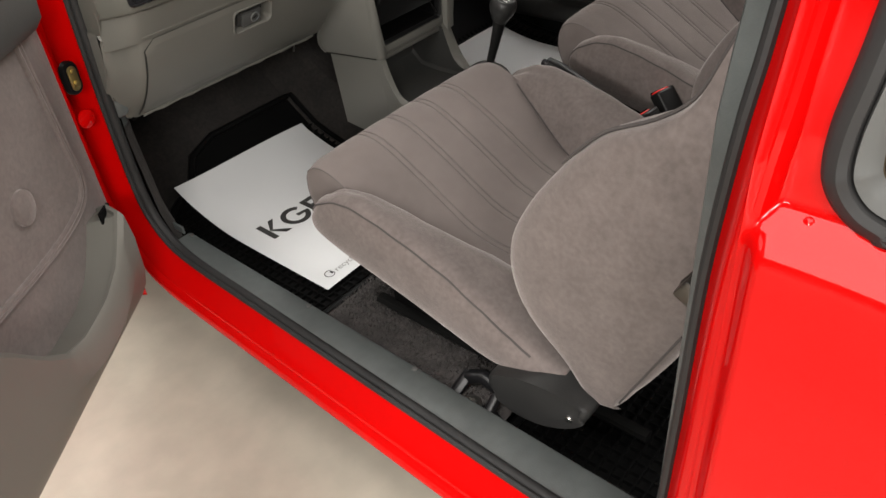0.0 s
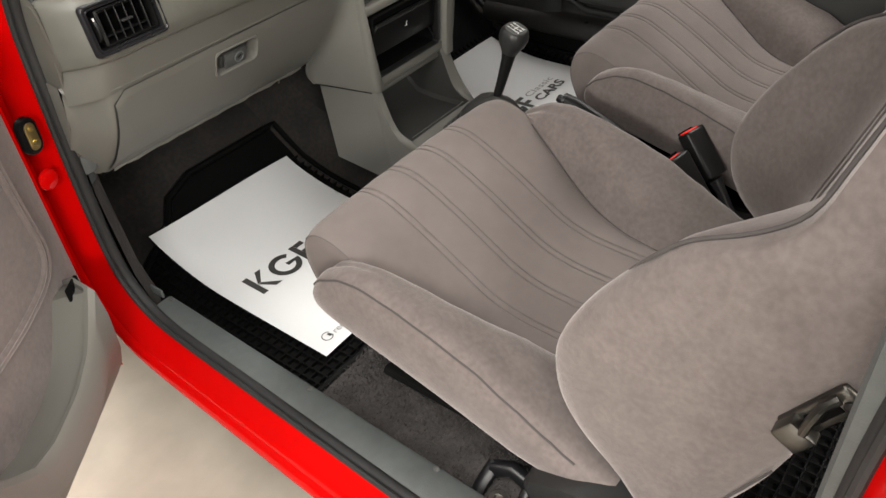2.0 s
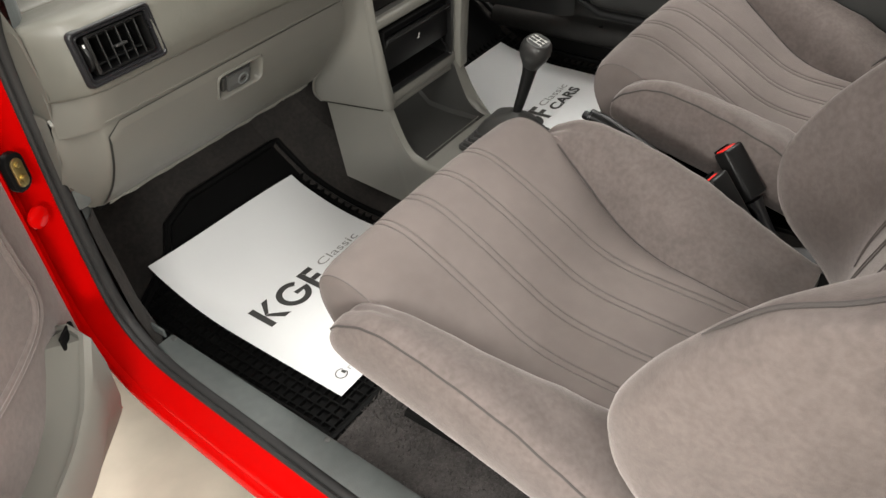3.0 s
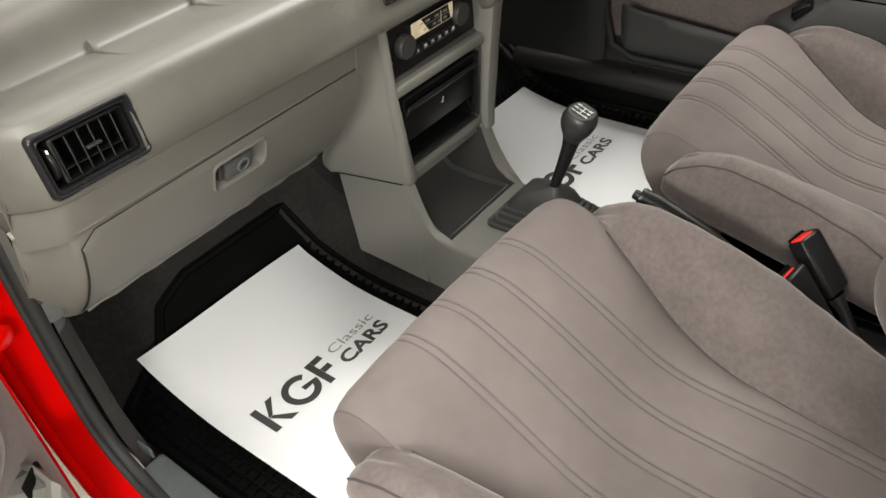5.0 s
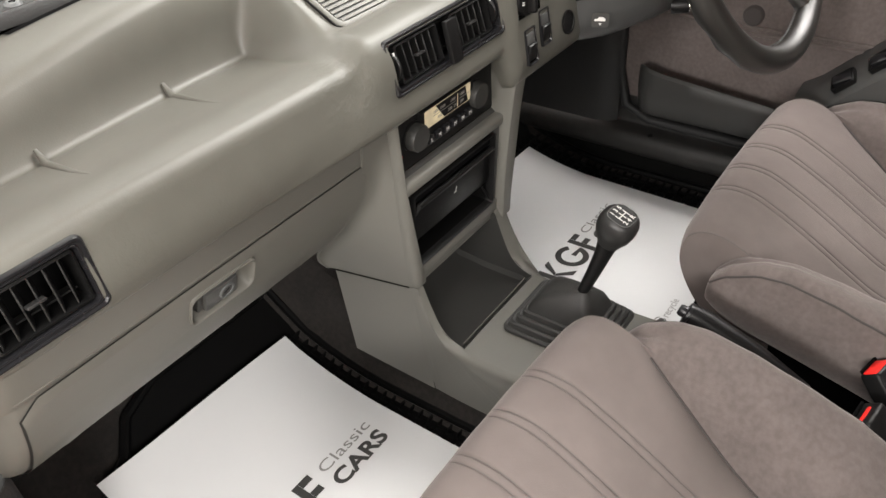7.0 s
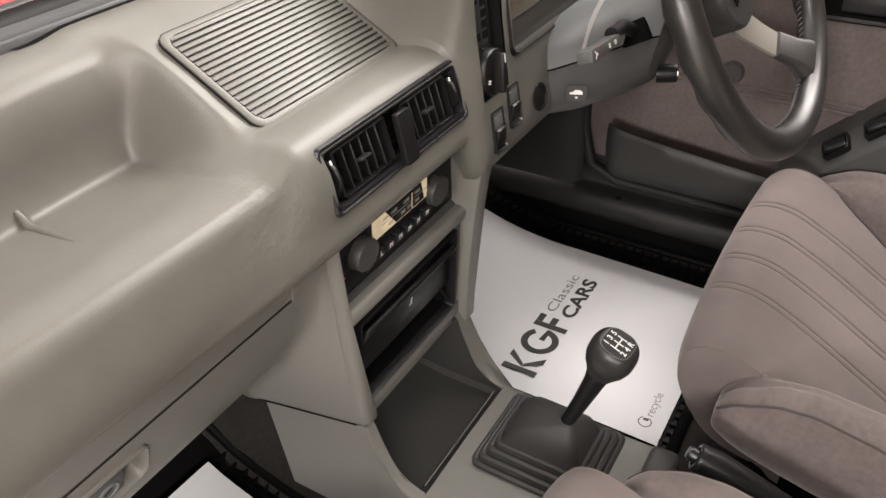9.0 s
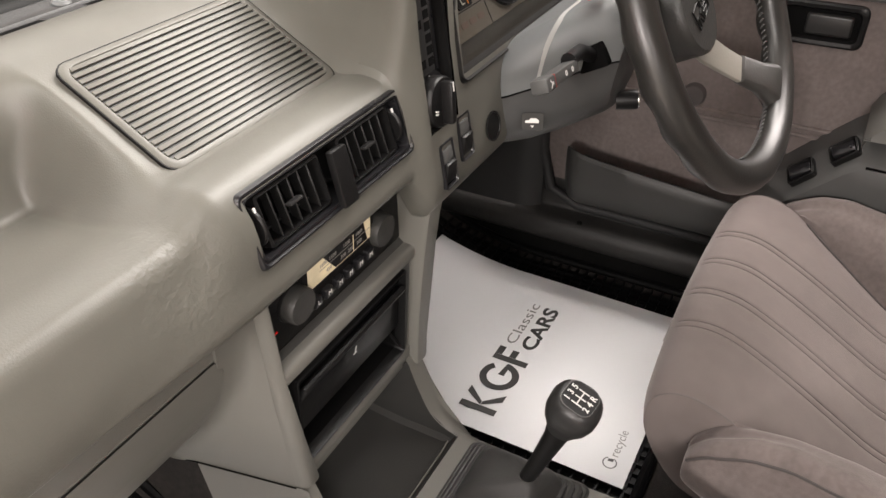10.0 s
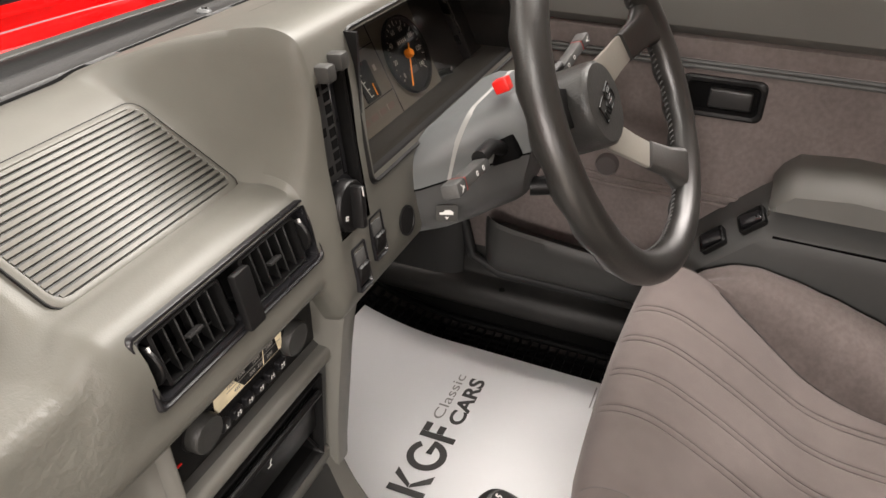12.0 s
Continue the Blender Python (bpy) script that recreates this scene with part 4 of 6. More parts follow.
def lid_row(x, out):
    top = line([(-0.603, 0.732), (-0.596, 0.744), (-0.585, 0.748), (-0.19, 0.7545), (-0.183, 0.754), (-0.178, 0.752), (-0.174, 0.748), (-0.172, 0.743)], x)
    low = line([(-0.603, 0.600), (-0.596, 0.598), (-0.17, 0.592)], x)
    curve = smooth_line([(z, y, 0) for y, z in LOWER], 4)[4:]
    ks = sorted((p.x, p.y) for p in curve)
    return [Vector((x, line(ks, low + (top - low) * i / 14) - out * (0.4 if i in (0, 14) else 1.0), low + (top - low) * i / 14)) for i in range(15)]


part("lid_gap", cut(loft([lid_row(x, 0.0014) for x in [-0.6026] + lid_x]), *LATCH), POCKET, dash)
inner = [[p + (Vector((0.0015, 0, 0)) if x < -0.60 else Vector((0, 0, 0))) for p in lid_row(x, 0.0042)] for x in lid_x]
glove = part("glovebox_lid", cut(loft([[Vector((p.x, p.y, p.z - 0.0006 * (j - 7) / 7)) for j, p in enumerate(r)] for r in inner]), *LATCH), PLASTIC, dash, "hinged grey glovebox lid")
# black sheet stands in for the shade below the glovebox
part("underside_shade", box((-0.39, 0.20, 0.592), (0.44, 0.14, 0.006)), VOID, dash)
part("lid_lip", tube([(-0.59 + 0.4 * i / 20, 0.131 + 0.001 * math.sin(i * 1.9), 0.591 + 0.001 * math.sin(i * 2.3)) for i in range(21)], 0.004, 8), PLASTIC, dash)
lm = face_frame((-0.390, 0.0325, 0.7165), (1, 0, 0), (0, -0.36, 1.0))
latch = part("latch", bezel(rrect(0.086, 0.046, 0.010), [(0, -0.002), (0.0006, 0.0022), (0.0022, 0.0030), (0.0034, 0.0016), (0.0055, -0.021), (0.021, -0.0212)], lm), PLASTIC, glove, "recessed glovebox latch")
# shade inside the recess is put into the dark plate, hood and tab
part("recess", plate(rrect(0.078, 0.038, 0.003), -0.0235, -0.0208, lm), POCKET, glove)
part("latch_hood", box((-0.001, 0.0135, -0.008), (0.046, 0.006, 0.012), 0.0015, 2, lm), COVERBLACK, glove)
part("latch_paddle", box((-0.001, -0.003, -0.0085), (0.042, 0.026, 0.018), 0.0025, 2, lm), DARKGREY, glove, "grey lift-up latch paddle")
part("latch_tab", box((-0.026, -0.002, -0.009), (0.007, 0.022, 0.013), 0.0015, 2, lm), POCKET, glove)
part("lock_barrel", lathe([(0.0098, 0.000), (0.0098, 0.0030), (0.0088, 0.0038), (0.0072, 0.0036), (0.0070, 0.0022), (0, 0.0022)], lm.translation + lm.to_3x3() @ Vector((0.005, -0.003, -0.002)), lm.to_3x3() @ Vector((0, 0, 1)), 28), COWL, glove, "round key lock")
part("keyhole", box((0, 0, 0.0026), (0.0078, 0.0024, 0.0008), m=lm @ Matrix.Translation((0.005, -0.003, -0.002)) @ Matrix.Rotation(radians(25), 4, "Z")), BLACK, glove)

# the flank that sweeps from the glovebox to the centre stack
rows = []
rear_pts = smooth_line([(-0.196, 0.003, 0.806), (-0.189, 0.0105, 0.779), (-0.182, 0.0205, 0.752), (-0.1775, 0.0320, 0.717), (-0.179, 0.0462, 0.685), (-0.186, 0.0710, 0.645), (-0.183, 0.1130, 0.600), (-0.169, 0.136, 0.562), (-0.152, 0.141, 0.537)], 3)
for i, foot in enumerate(rear_pts):
    s = i / (len(rear_pts) - 1)
    front = Vector((line([(0, -0.147), (0.5, -0.138), (1, -0.126)], s), line([(0, 0.010), (1, 0.019)], s), 0.806 - 0.269 * s))
    corner_at = foot + Vector((line([(0, 0.026), (0.5, 0.024), (0.85, 0.012), (1, 0.002)], s), 0, 0))
    start = corner_at.lerp(front, line([(0, 0.6), (0.5, 0.42), (1, 0.2)], s))
    row = [front.lerp(start, j / 4) for j in range(4)]
    for j in range(10):
        t = j / 9
        row.append(start * (1 - t) ** 2 + corner_at * (2 * t * (1 - t)) + foot * t ** 2)
    row.append(foot + Vector((-0.0004, 0.005, 0)))
    rows.append(row)
part("stack_flank", loft(rows), PLASTIC, dash, "flared side of the centre stack")
part("flank_joint", tube([p + Vector((-0.0010, -0.0004, 0.0006)) for p in rows[-1][:-1]], 0.0010, 6), SILLBLACK, dash)

# driver's side: hood recess, heater panel, cluster, switches
part("hood_roof", box((0.384, 0.054, 1.009), (0.44, 0.110, 0.006), 0.002), BLACK, dash)
part("cluster_floor", loft([[(x, -0.021, 0.866), (x, 0.010, 0.8655), (x, 0.034, 0.8625)] for x in (0.150, 0.602)]), COVERBLACK, dash, "black sloping floor of the instrument recess")
part("near_cheek", box((0.151, -0.002, 0.938), (0.004, 0.024, 0.146)), BLACK, dash)
part("far_cheek", box((0.602, 0.040, 0.938), (0.004, 0.130, 0.146)), BLACK, dash)
km = face_frame((0.487, 0.0495, 0.9026), (1, 0, 0), (0, 0.45, 0.89))
cluster = part("instrument_cluster", plate(rrect(0.245, 0.144, 0.002, cx=-0.1675, cy=0.0290), -0.006, 0.0, km), PANELFACE, dash, "dark instrument cluster with orange needles")


def gauge(cx, cy, r, needle, texts):
    c = km @ Vector((cx, cy, 0.0))
    n = km.to_3x3() @ Vector((0, 0, 1))
    g = part("gauge", lathe([(r, 0.0), (r, 0.006), (r - 0.0025, 0.006), (r - 0.003, 0.001), (0, 0.001)], c, n, 40), VOID, cluster)
    marks = []
    for i in range(21):
        a = radians(220 - 260 * i / 20)
        l = 0.006 if i % 2 == 0 else 0.0035
        marks.append(box((0, 0, 0), (l, 0.0009, 0.0004), m=km @ Matrix.Translation((cx + (r - 0.008) * math.cos(a), cy + (r - 0.008) * math.sin(a), 0.0016)) @ Matrix.Rotation(a, 4, "Z")))
    part("ticks", join(*marks), PRINT, cluster)
    for i, tx in enumerate(texts):
        a = radians(220 - 260 * i / max(1, len(texts) - 1))
        part("figure", lettering(tx, 0.0085, km @ Matrix.Translation((cx + (r - 0.016) * math.cos(a), cy + (r - 0.016) * math.sin(a), 0.0018)), 0.0001), PRINT, cluster)
    a = radians(needle)
    part("needle", join(box((r * 0.30, 0, 0), (r * 1.16, 0.0016, 0.001), m=km @ Matrix.Translation((cx, cy, 0.006)) @ Matrix.Rotation(a, 4, "Z")), lathe([(0.0055, 0.002), (0.0055, 0.008), (0.004, 0.010)], c, n, 20)), ORANGE, cluster, "orange needle and hub")


gauge(-0.100, 0.010, 0.047, 236, ["0", "20", "40", "60", "80", "100", "120", "140"])
part("cluster_back", plate(rrect(0.460, 0.160, 0.002, cx=-0.108, cy=0.034), -0.016, -0.010, km), BLACK, dash)
part("cluster_rib", box((0.055, 0.022, -0.004), (0.004, 0.130, 0.014), 0.0015, 2, km), SATIN, dash)
part("odometer", box((-0.100, 0.026, 0.002), (0.026, 0.007, 0.001), m=km), BLACK, cluster)
for i in range(5):
    part("odometer_bar", box((-0.109 + 0.0045 * i, 0.026, 0.0027), (0.002, 0.004, 0.0004), m=km), WHITE, cluster)
part("trip_window", box((-0.100, -0.010, 0.002), (0.022, 0.007, 0.001), m=km), BLACK, cluster)
part("fuel_gauge", plate(rrect(0.032, 0.043, 0.003, cx=-0.2005, cy=0.0095), 0.0, 0.0012, km), VOID, cluster)
part("fuel_ticks", join(*[box((-0.2115 + 0.0022 * i, 0.0270 - 0.0085 * i, 0.0014), (0.0052, 0.0010, 0.0004), m=km) for i in range(5)] + [box((-0.2100, 0.010, 0.0014), (0.0009, 0.036, 0.0004), m=km @ Matrix.Translation((-0.2090, 0.010, 0)) @ Matrix.Rotation(radians(14), 4, "Z") @ Matrix.Translation((0.2090, -0.010, 0)))]), WHITE, cluster)
part("fuel_needle", box((-0.194, -0.0020, 0.0020), (0.0014, 0.014, 0.0008), m=km), ORANGE, cluster)
part("fuel_lamp", plate(rrect(0.005, 0.007, 0.001, cx=-0.175, cy=0.0180), 0.0, 0.001, km), PRINT, cluster)
for i in range(4):
    part("warning_lamp", plate(rrect(0.015, 0.007, 0.002, cx=-0.236 + 0.020 * i, cy=-0.028), 0.0, 0.0004, km), LAMPTINT, cluster, "unlit dark red warning lamp")
part("panel_line", box((-0.222, -0.0135, 0.0), (0.128, 0.0012, 0.001), m=km), VOID, cluster)
part("panel_line", box((-0.157, 0.022, 0.0), (0.0012, 0.130, 0.001), m=km), VOID, cluster)
part("panel_line", box((-0.222, 0.043, 0.0), (0.128, 0.0010, 0.001), m=km), VOID, cluster)
part("reset_knob", lathe([(0.0045, 0), (0.0045, 0.018), (0.003, 0.019)], km @ Vector((-0.034, -0.036, -0.004)), km.to_3x3() @ Vector((0, 0, 1)), 14), BLACK, cluster)
lens = part("lens", loft([[(x, -0.011, 0.873), (x, -0.008, 1.008)] for x in (0.154, 0.598)]), LENS, cluster, "tinted clear cluster lens")
lens.visible_shadow = False
part("cluster_trim", bezel(rrect(0.456, 0.149, 0.012), [(-0.002, -0.002), (0.0, 0.0012), (0.0014, 0.0014), (0.003, -0.003), (0.004, -0.012)], face_frame((0.377, -0.0125, 0.9385), (1, 0, 0), (0, 0.020, 0.13))), BLACK, dash)

ya, yb = face_y(0.108, 0.838), face_y(0.108, 0.994)
hm = face_frame((0.112, (ya + yb) / 2 + 0.011, 0.916), (1, 0, 0), (0, yb - ya, 0.156))
heater = part("heater_panel", join(bezel(rrect(0.062, 0.164, 0.010), [(-0.001, 0.0), (0.0, 0.0060), (0.0012, 0.0066), (0.0030, 0.0050), (0.0045, -0.006)], hm), plate(rrect(0.048, 0.154, 0.006), -0.02, -0.004, hm)), BLACK, dash, "upright black heater control panel")
part("slider_tower", box((-0.0105, 0.022, 0.000), (0.025, 0.094, 0.012), 0.0015, 2, hm), BOOTCAP, heater)
for i in range(8):
    part("detent", box((-0.0045, 0.061 - 0.0108 * i, 0.0058), (0.0095, 0.0078, 0.001), m=hm), VOID, heater)
for i in range(3):
    part("detent", box((-0.0175, 0.058 - 0.036 * i, 0.0058), (0.0075, 0.0078, 0.001), m=hm), VOID, heater)
part("track", box((0.012, 0.022, -0.001), (0.006, 0.100, 0.006), 0.001, 1, hm), SATIN, heater)
for dx, dy in ((-0.015, 0.074), (0.008, 0.078)):
    part("slider_knob", box((dx, dy, 0.014), (0.014, 0.015, 0.020), 0.003, 2, hm), POCKET, heater, "grey slider knob")
bl = hm @ Vector((-0.004, -0.054, 0.0))
bn = hm.to_3x3() @ Vector((0, 0, 1))
part("dial_seat", lathe([(0.029, -0.004), (0.029, 0.001), (0.026, 0.002)], bl, bn, 36), SATIN, heater)
part("blower_dial", lathe([(0.0245, 0.0), (0.0245, 0.012), (0.023, 0.014), (0.0, 0.014)], bl, bn, 36), BLACK, heater, "round black blower dial")
part("dial_grip", box((-0.004, -0.054, 0.019), (0.009, 0.041, 0.014), 0.003, 2, hm @ Matrix.Translation((-0.004, -0.054, 0)) @ Matrix.Rotation(radians(-8), 4, "Z") @ Matrix.Translation((0.004, 0.054, 0))), BLACK, heater)
part("dial_mark", box((-0.004, -0.038, 0.0265), (0.0012, 0.009, 0.0006), m=hm), WHITE, heater)
part("fan_symbol", join(*[plate(rrect(0.0026, 0.0018, 0.0008, cx=-0.018 + 0.0018 * math.cos(a), cy=-0.060 + 0.0018 * math.sin(a)), 0.0138, 0.0145, hm) for a in (0.4, 1.97, 3.54, 5.1)]), WHITE, heater)
part("dial_ticks", join(*[box((-0.004 + 0.0245 * math.cos(a), -0.054 + 0.0245 * math.sin(a), 0.0022), (0.0013, 0.0013, 0.0006), m=hm) for a in (1.6, 2.2, 2.8, 3.4)]), WHITE, heater)

for sx, sz in ((0.108, 0.799), (0.146, 0.812)):
    sm = face_frame((sx, face_y(sx, sz), sz), (1, 0, 0), (0, 0.01, 0.06))
    sw = part("rocker_switch", bezel(rrect(0.026, 0.048, 0.003), [(0, -0.002), (0, 0.0025), (0.0015, 0.003), (0.0035, -0.003)], sm), SATIN, dash, "small black rocker switch")
    part("well", plate(rrect(0.021, 0.043, 0.002), -0.004, -0.001, sm), VOID, sw)
    part("rocker", join(box((0, -0.007, 0.002), (0.019, 0.022, 0.008), 0.002, 2, sm @ Matrix.Rotation(radians(14), 4, "X"))), BLACK, sw)
    part("rocker_top", box((0, 0.010, 0.0), (0.019, 0.015, 0.005), 0.0015, 2, sm), DARKGREY, sw)
pm = face_frame((0.206, face_y(0.206, 0.798) - 0.003, 0.798), (1, 0, 0), (0, 0.01, 0.06))
part("blank_plug", lathe([(0.0165, -0.001), (0.0165, 0.0006), (0.0145, 0.0008), (0.0142, -0.0006), (0, -0.0006)], pm.translation, pm.to_3x3() @ Vector((0, 0, 1)), 28), BLACK, dash, "round black blanking plug")

# fairing round the steering column
FAIRING = [(-0.020, 0.236, 0.490, 0.742, 0.872), (-0.040, 0.238, 0.485, 0.745, 0.885), (-0.065, 0.252, 0.450, 0.750, 0.900), (-0.090, 0.268, 0.430, 0.760, 0.912), (-0.112, 0.281, 0.412, 0.772, 0.921), (-0.130, 0.290, 0.402, 0.782, 0.922), (-0.136, 0.296, 0.396, 0.787, 0.918)]
rows, upper = [], []
for y, xa, xb, za, zb in FAIRING:
    ring = rrect(xb - xa, zb - za, 0.046, 8, (xa + xb) / 2, (za + zb) / 2)
    rows.append([(x, y - 0.18 * (z - 0.86), z) for x, z in ring])
    big = rrect(xb - xa + 0.003, zb - za + 0.003, 0.047, 8, (xa + xb) / 2, (za + zb) / 2)
    half = [(x, z) for x, z in big if z >= (za + zb) / 2 + 0.004]
    z0 = (za + zb) / 2 + 0.006
    half = [(xb + 0.0015, z0)] + half + [(xa - 0.0015, z0)]
    upper.append([(x, y - 0.18 * (z - 0.86), z) for x, z in half])
part("column_panel", loft(rows, ring=True, caps=True), LOWERCOWL, dash, "dark grey lower column fairing")
part("column_cowl", loft(upper), COWL, dash, "grey upper column cowl")
for side in (0, -1):
    part("cowl_split", tube([Vector(row[side]) + Vector((0, 0, -0.0006)) for row in upper], 0.0011, 6), VOID, dash)
part("cowl_edge", loft([[Vector(p) + Vector((0, d, 0.0)) + (Vector(p) - Vector((0.345, p[1], 0.86))) * 0.008 for p in upper[2]] for d in (-0.0028, 0.0028)]), INKGREY, dash, "pale edge of the cowl collar")
rm_ = face_frame((0.2465, -0.060, 0.792), (0.42, -1, 0), (0, 0.1, 1))
part("release_recess", plate(rrect(0.024, 0.020, 0.003), 0, 0.0003, rm_), POCKET, dash)
part("release_symbol", join(plate([(-0.008, -0.001), (0.007, -0.001), (0.007, 0.002), (0.004, 0.0045), (-0.002, 0.0045), (-0.004, 0.002), (-0.008, 0.0015)], 0.001, 0.0016, rm_), plate([(-0.002, -0.004), (0.002, -0.004), (0.0, -0.007)], 0.001, 0.0016, rm_)), WHITE, dash)
# black sheet stands in for the shade under the driver's dashboard
part("driver_underside_shade", box((0.39, 0.12, 0.755), (0.50, 0.24, 0.006)), VOID, dash)

# ---- centre stack and its units ----
stack = thing("centre_stack", "grey plastic centre stack holding a radio and a cassette box", "console", (-0.025, 0.03, 0.54))
SM = face_frame((-0.026, 0.006, 0.672), (1, 0, 0), (0, -0.016, 0.256))


def stack_bar(name, x0, x1, z0, z1, d0, d1, bevel, mat=PLASTIC):
    return part(name, box(((x0 + x1) / 2 + 0.026, (z0 + z1) / 2 - 0.672, (d0 + d1) / 2), (x1 - x0, z1 - z0, d1 - d0), bevel, 3, SM), mat, stack)


rows = []
for x0, y0, z, w in ((-0.147, 0.003, 0.806, 0.010), (-0.1425, 0.004, 0.74, 0.010), (-0.139, 0.005, 0.69, 0.012), (-0.1325, 0.006, 0.61, 0.017), (-0.1265, 0.007, 0.545, 0.022), (-0.1255, 0.009, 0.538, 0.021)):
    rows.append([(x0 - 0.0002, y0 + 0.012, z), (x0 + 0.0004, y0 + 0.007, z), (x0 + 0.0020, y0 + 0.0025, z), (x0 + 0.0050, y0 - 0.0015, z), (x0 + 0.0085, y0 - 0.0030, z), (x0 + w - 0.003, y0 - 0.0030, z), (x0 + w, y0 + 0.001, z), (x0 + w + 0.002, 0.06, z)])
part("left_post", loft(rows), PLASTIC, stack, sharp=80)
part("right_post", loft([[(x0, 0.07, z), (x0 + 0.001, y0 + 0.007, z), (x0 + 0.004, y0 + 0.001, z), (x0 + 0.009, y0, z), (x1 - 0.008, y0, z), (x1 - 0.002, y0 + 0.002, z), (x1, y0 + 0.009, z), (x1 - 0.001, 0.15, z)] for x0, x1, y0, z in ((0.078, 0.114, -0.026, 0.80), (0.080, 0.114, -0.024, 0.765), (0.083, 0.116, -0.017, 0.735), (0.087, 0.119, -0.009, 0.69), (0.087, 0.120, -0.004, 0.65), (0.085, 0.117, 0.0, 0.60), (0.084, 0.112, 0.002, 0.560), (0.084, 0.111, 0.003, 0.532))]), PLASTIC, stack)
stack_bar("middle_bar", -0.136, 0.092, 0.686, 0.704, -0.020, 0.003, 0.006)
stack_bar("bottom_bar", -0.122, 0.086, 0.540, 0.562, -0.012, 0.001, 0.0035)
stack_bar("stack_foot", -0.1245, 0.088, 0.526, 0.543, -0.040, -0.004, 0.003)
stack_bar("top_bar", -0.145, 0.112, 0.794, 0.806, -0.05, 0.004, 0.004)
part("radio_surround", bezel(rrect(0.238, 0.094, 0.008, cx=0.010, cy=0.0775), [(-0.004, -0.004), (0.002, -0.011), (0.006, -0.0165)], SM), POCKET, stack)
radio = thing("car_radio", "black push-button car radio with painted dial glare and two round knobs", "radio", (-0.025, 0.03, 0.71))
RM = SM @ Matrix.Translation((0.001, 0.0805, -0.0175))
part("faceplate", plate(rrect(0.226, 0.084, 0.003, cx=0.012), -0.01, 0.002, RM, 0.0008), BLACK, radio)
part("raised_face", plate(rrect(0.112, 0.052, 0.003, cx=-0.003), 0.0, 0.008, RM, 0.0012), BLACK, radio)
# cream plate and dark wedge paint a window reflection onto the dial
dial = part("dial", plate(rrect(0.098, 0.024, 0.002, cx=-0.003, cy=0.012), 0.007, 0.0086, RM), CREAM, radio, "tuning dial with a pale reflection painted on")
part("dial_glare_gap", plate([(-0.012, 0.001), (0.040, 0.001), (0.034, 0.0235), (-0.030, 0.0235)], 0.008, 0.0089, RM), BLACK, radio)
part("band_line", box((0.004, 0.012, 0.0091), (0.080, 0.0004, 0.0003), m=RM), PRINT, radio)
for tx, dx in (("1600", -0.030), ("1500", -0.016), ("1200", 0.006), ("1060", 0.026)):
    part("figure", lettering(tx, 0.0056, RM @ Matrix.Translation((dx, 0.0165, 0.0091)), 0.0001), PRINT, radio)
for tx, dx in (("450", -0.022), ("300", 0.000), ("250", 0.012), ("200", 0.026)):
    part("figure", lettering(tx, 0.0056, RM @ Matrix.Translation((dx, 0.0065, 0.0091)), 0.0001), PRINT, radio)
part("tuning_pointer", box((0.016, 0.0115, 0.0095), (0.0007, 0.018, 0.0005), m=RM), CREAM, radio, "amber tuning pointer")
for i, tx in enumerate("LMMMMM"):
    bx = -0.045 + 0.0168 * i
    part("preset_button", plate(rrect(0.0115, 0.0105, 0.0015, cx=bx, cy=-0.015), 0.006, 0.0135, RM, 0.0015), SATIN, radio)
    part("button_letter", lettering(tx, 0.0072, RM @ Matrix.Translation((bx, -0.015, 0.0137)), 0.0001), WHITE, radio)
for dx in (-0.0690, 0.0620):
    c = RM @ Vector((dx, -0.001, 0))
    n = RM.to_3x3() @ Vector((0, 0, 1))
    part("knob", lathe([(0.0172, 0.003), (0.0176, 0.005), (0.0172, 0.0145), (0.0160, 0.0163), (0.0, 0.0168)], c, n, 40), POCKET, radio, "large round matt black knob")
    part("knob_ring", lathe([(0.0190, 0.0), (0.0190, 0.004), (0.0172, 0.005)], c, n, 36), BLACK, radio)
part("balance_pointer", box((-0.0935, -0.019, 0.0025), (0.0050, 0.0014, 0.002), m=RM), REDPLASTIC, radio, "small red pointer")
cassette = thing("cassette_box", "black plastic cassette holder with a half-open drawer", "storage box", (-0.025, 0.05, 0.56))
CM = SM @ Matrix.Translation((0.005, -0.052, 0))
part("fascia", plate([(0.095, -0.062), (0.112, -0.062), (0.134, 0.070), (0.095, 0.070)], -0.010, -0.004, CM), DARKGREY, stack)
part("shell", bezel(rrect(0.190, 0.120, 0.003), [(0.0, -0.004), (0.0, 0.001), (0.0022, 0.0015), (0.0035, -0.002), (0.004, -0.012)], CM), BLACK, cassette)
# added near-black box paints the shade inside the open holder
part("shell_inner_shade", bezel(rrect(0.182, 0.112, 0.003), [(0.0, -0.011), (0.0, -0.126), (0.09, -0.126)], CM), VOID, cassette)
part("drawer_front", box((0, 0.009, -0.010), (0.180, 0.056, 0.008), 0.002, 2, CM), BLACK, cassette)
part("drawer_lip", tube([CM @ Vector((-0.089, 0.030, -0.004)), CM @ Vector((-0.086, 0.040, 0.001)), CM @ Vector((0.086, 0.040, 0.001)), CM @ Vector((0.089, 0.030, -0.004))], 0.004, 8), BLACK, cassette)
part("slot_above", box((0, 0.050, -0.008), (0.180, 0.014, 0.004), m=CM), VOID, cassette)
part("drawer_stay", tube([CM @ Vector((0.075, -0.010, -0.02)), CM @ Vector((0.088, -0.048, -0.004))], 0.0018, 6), BLACK, cassette)
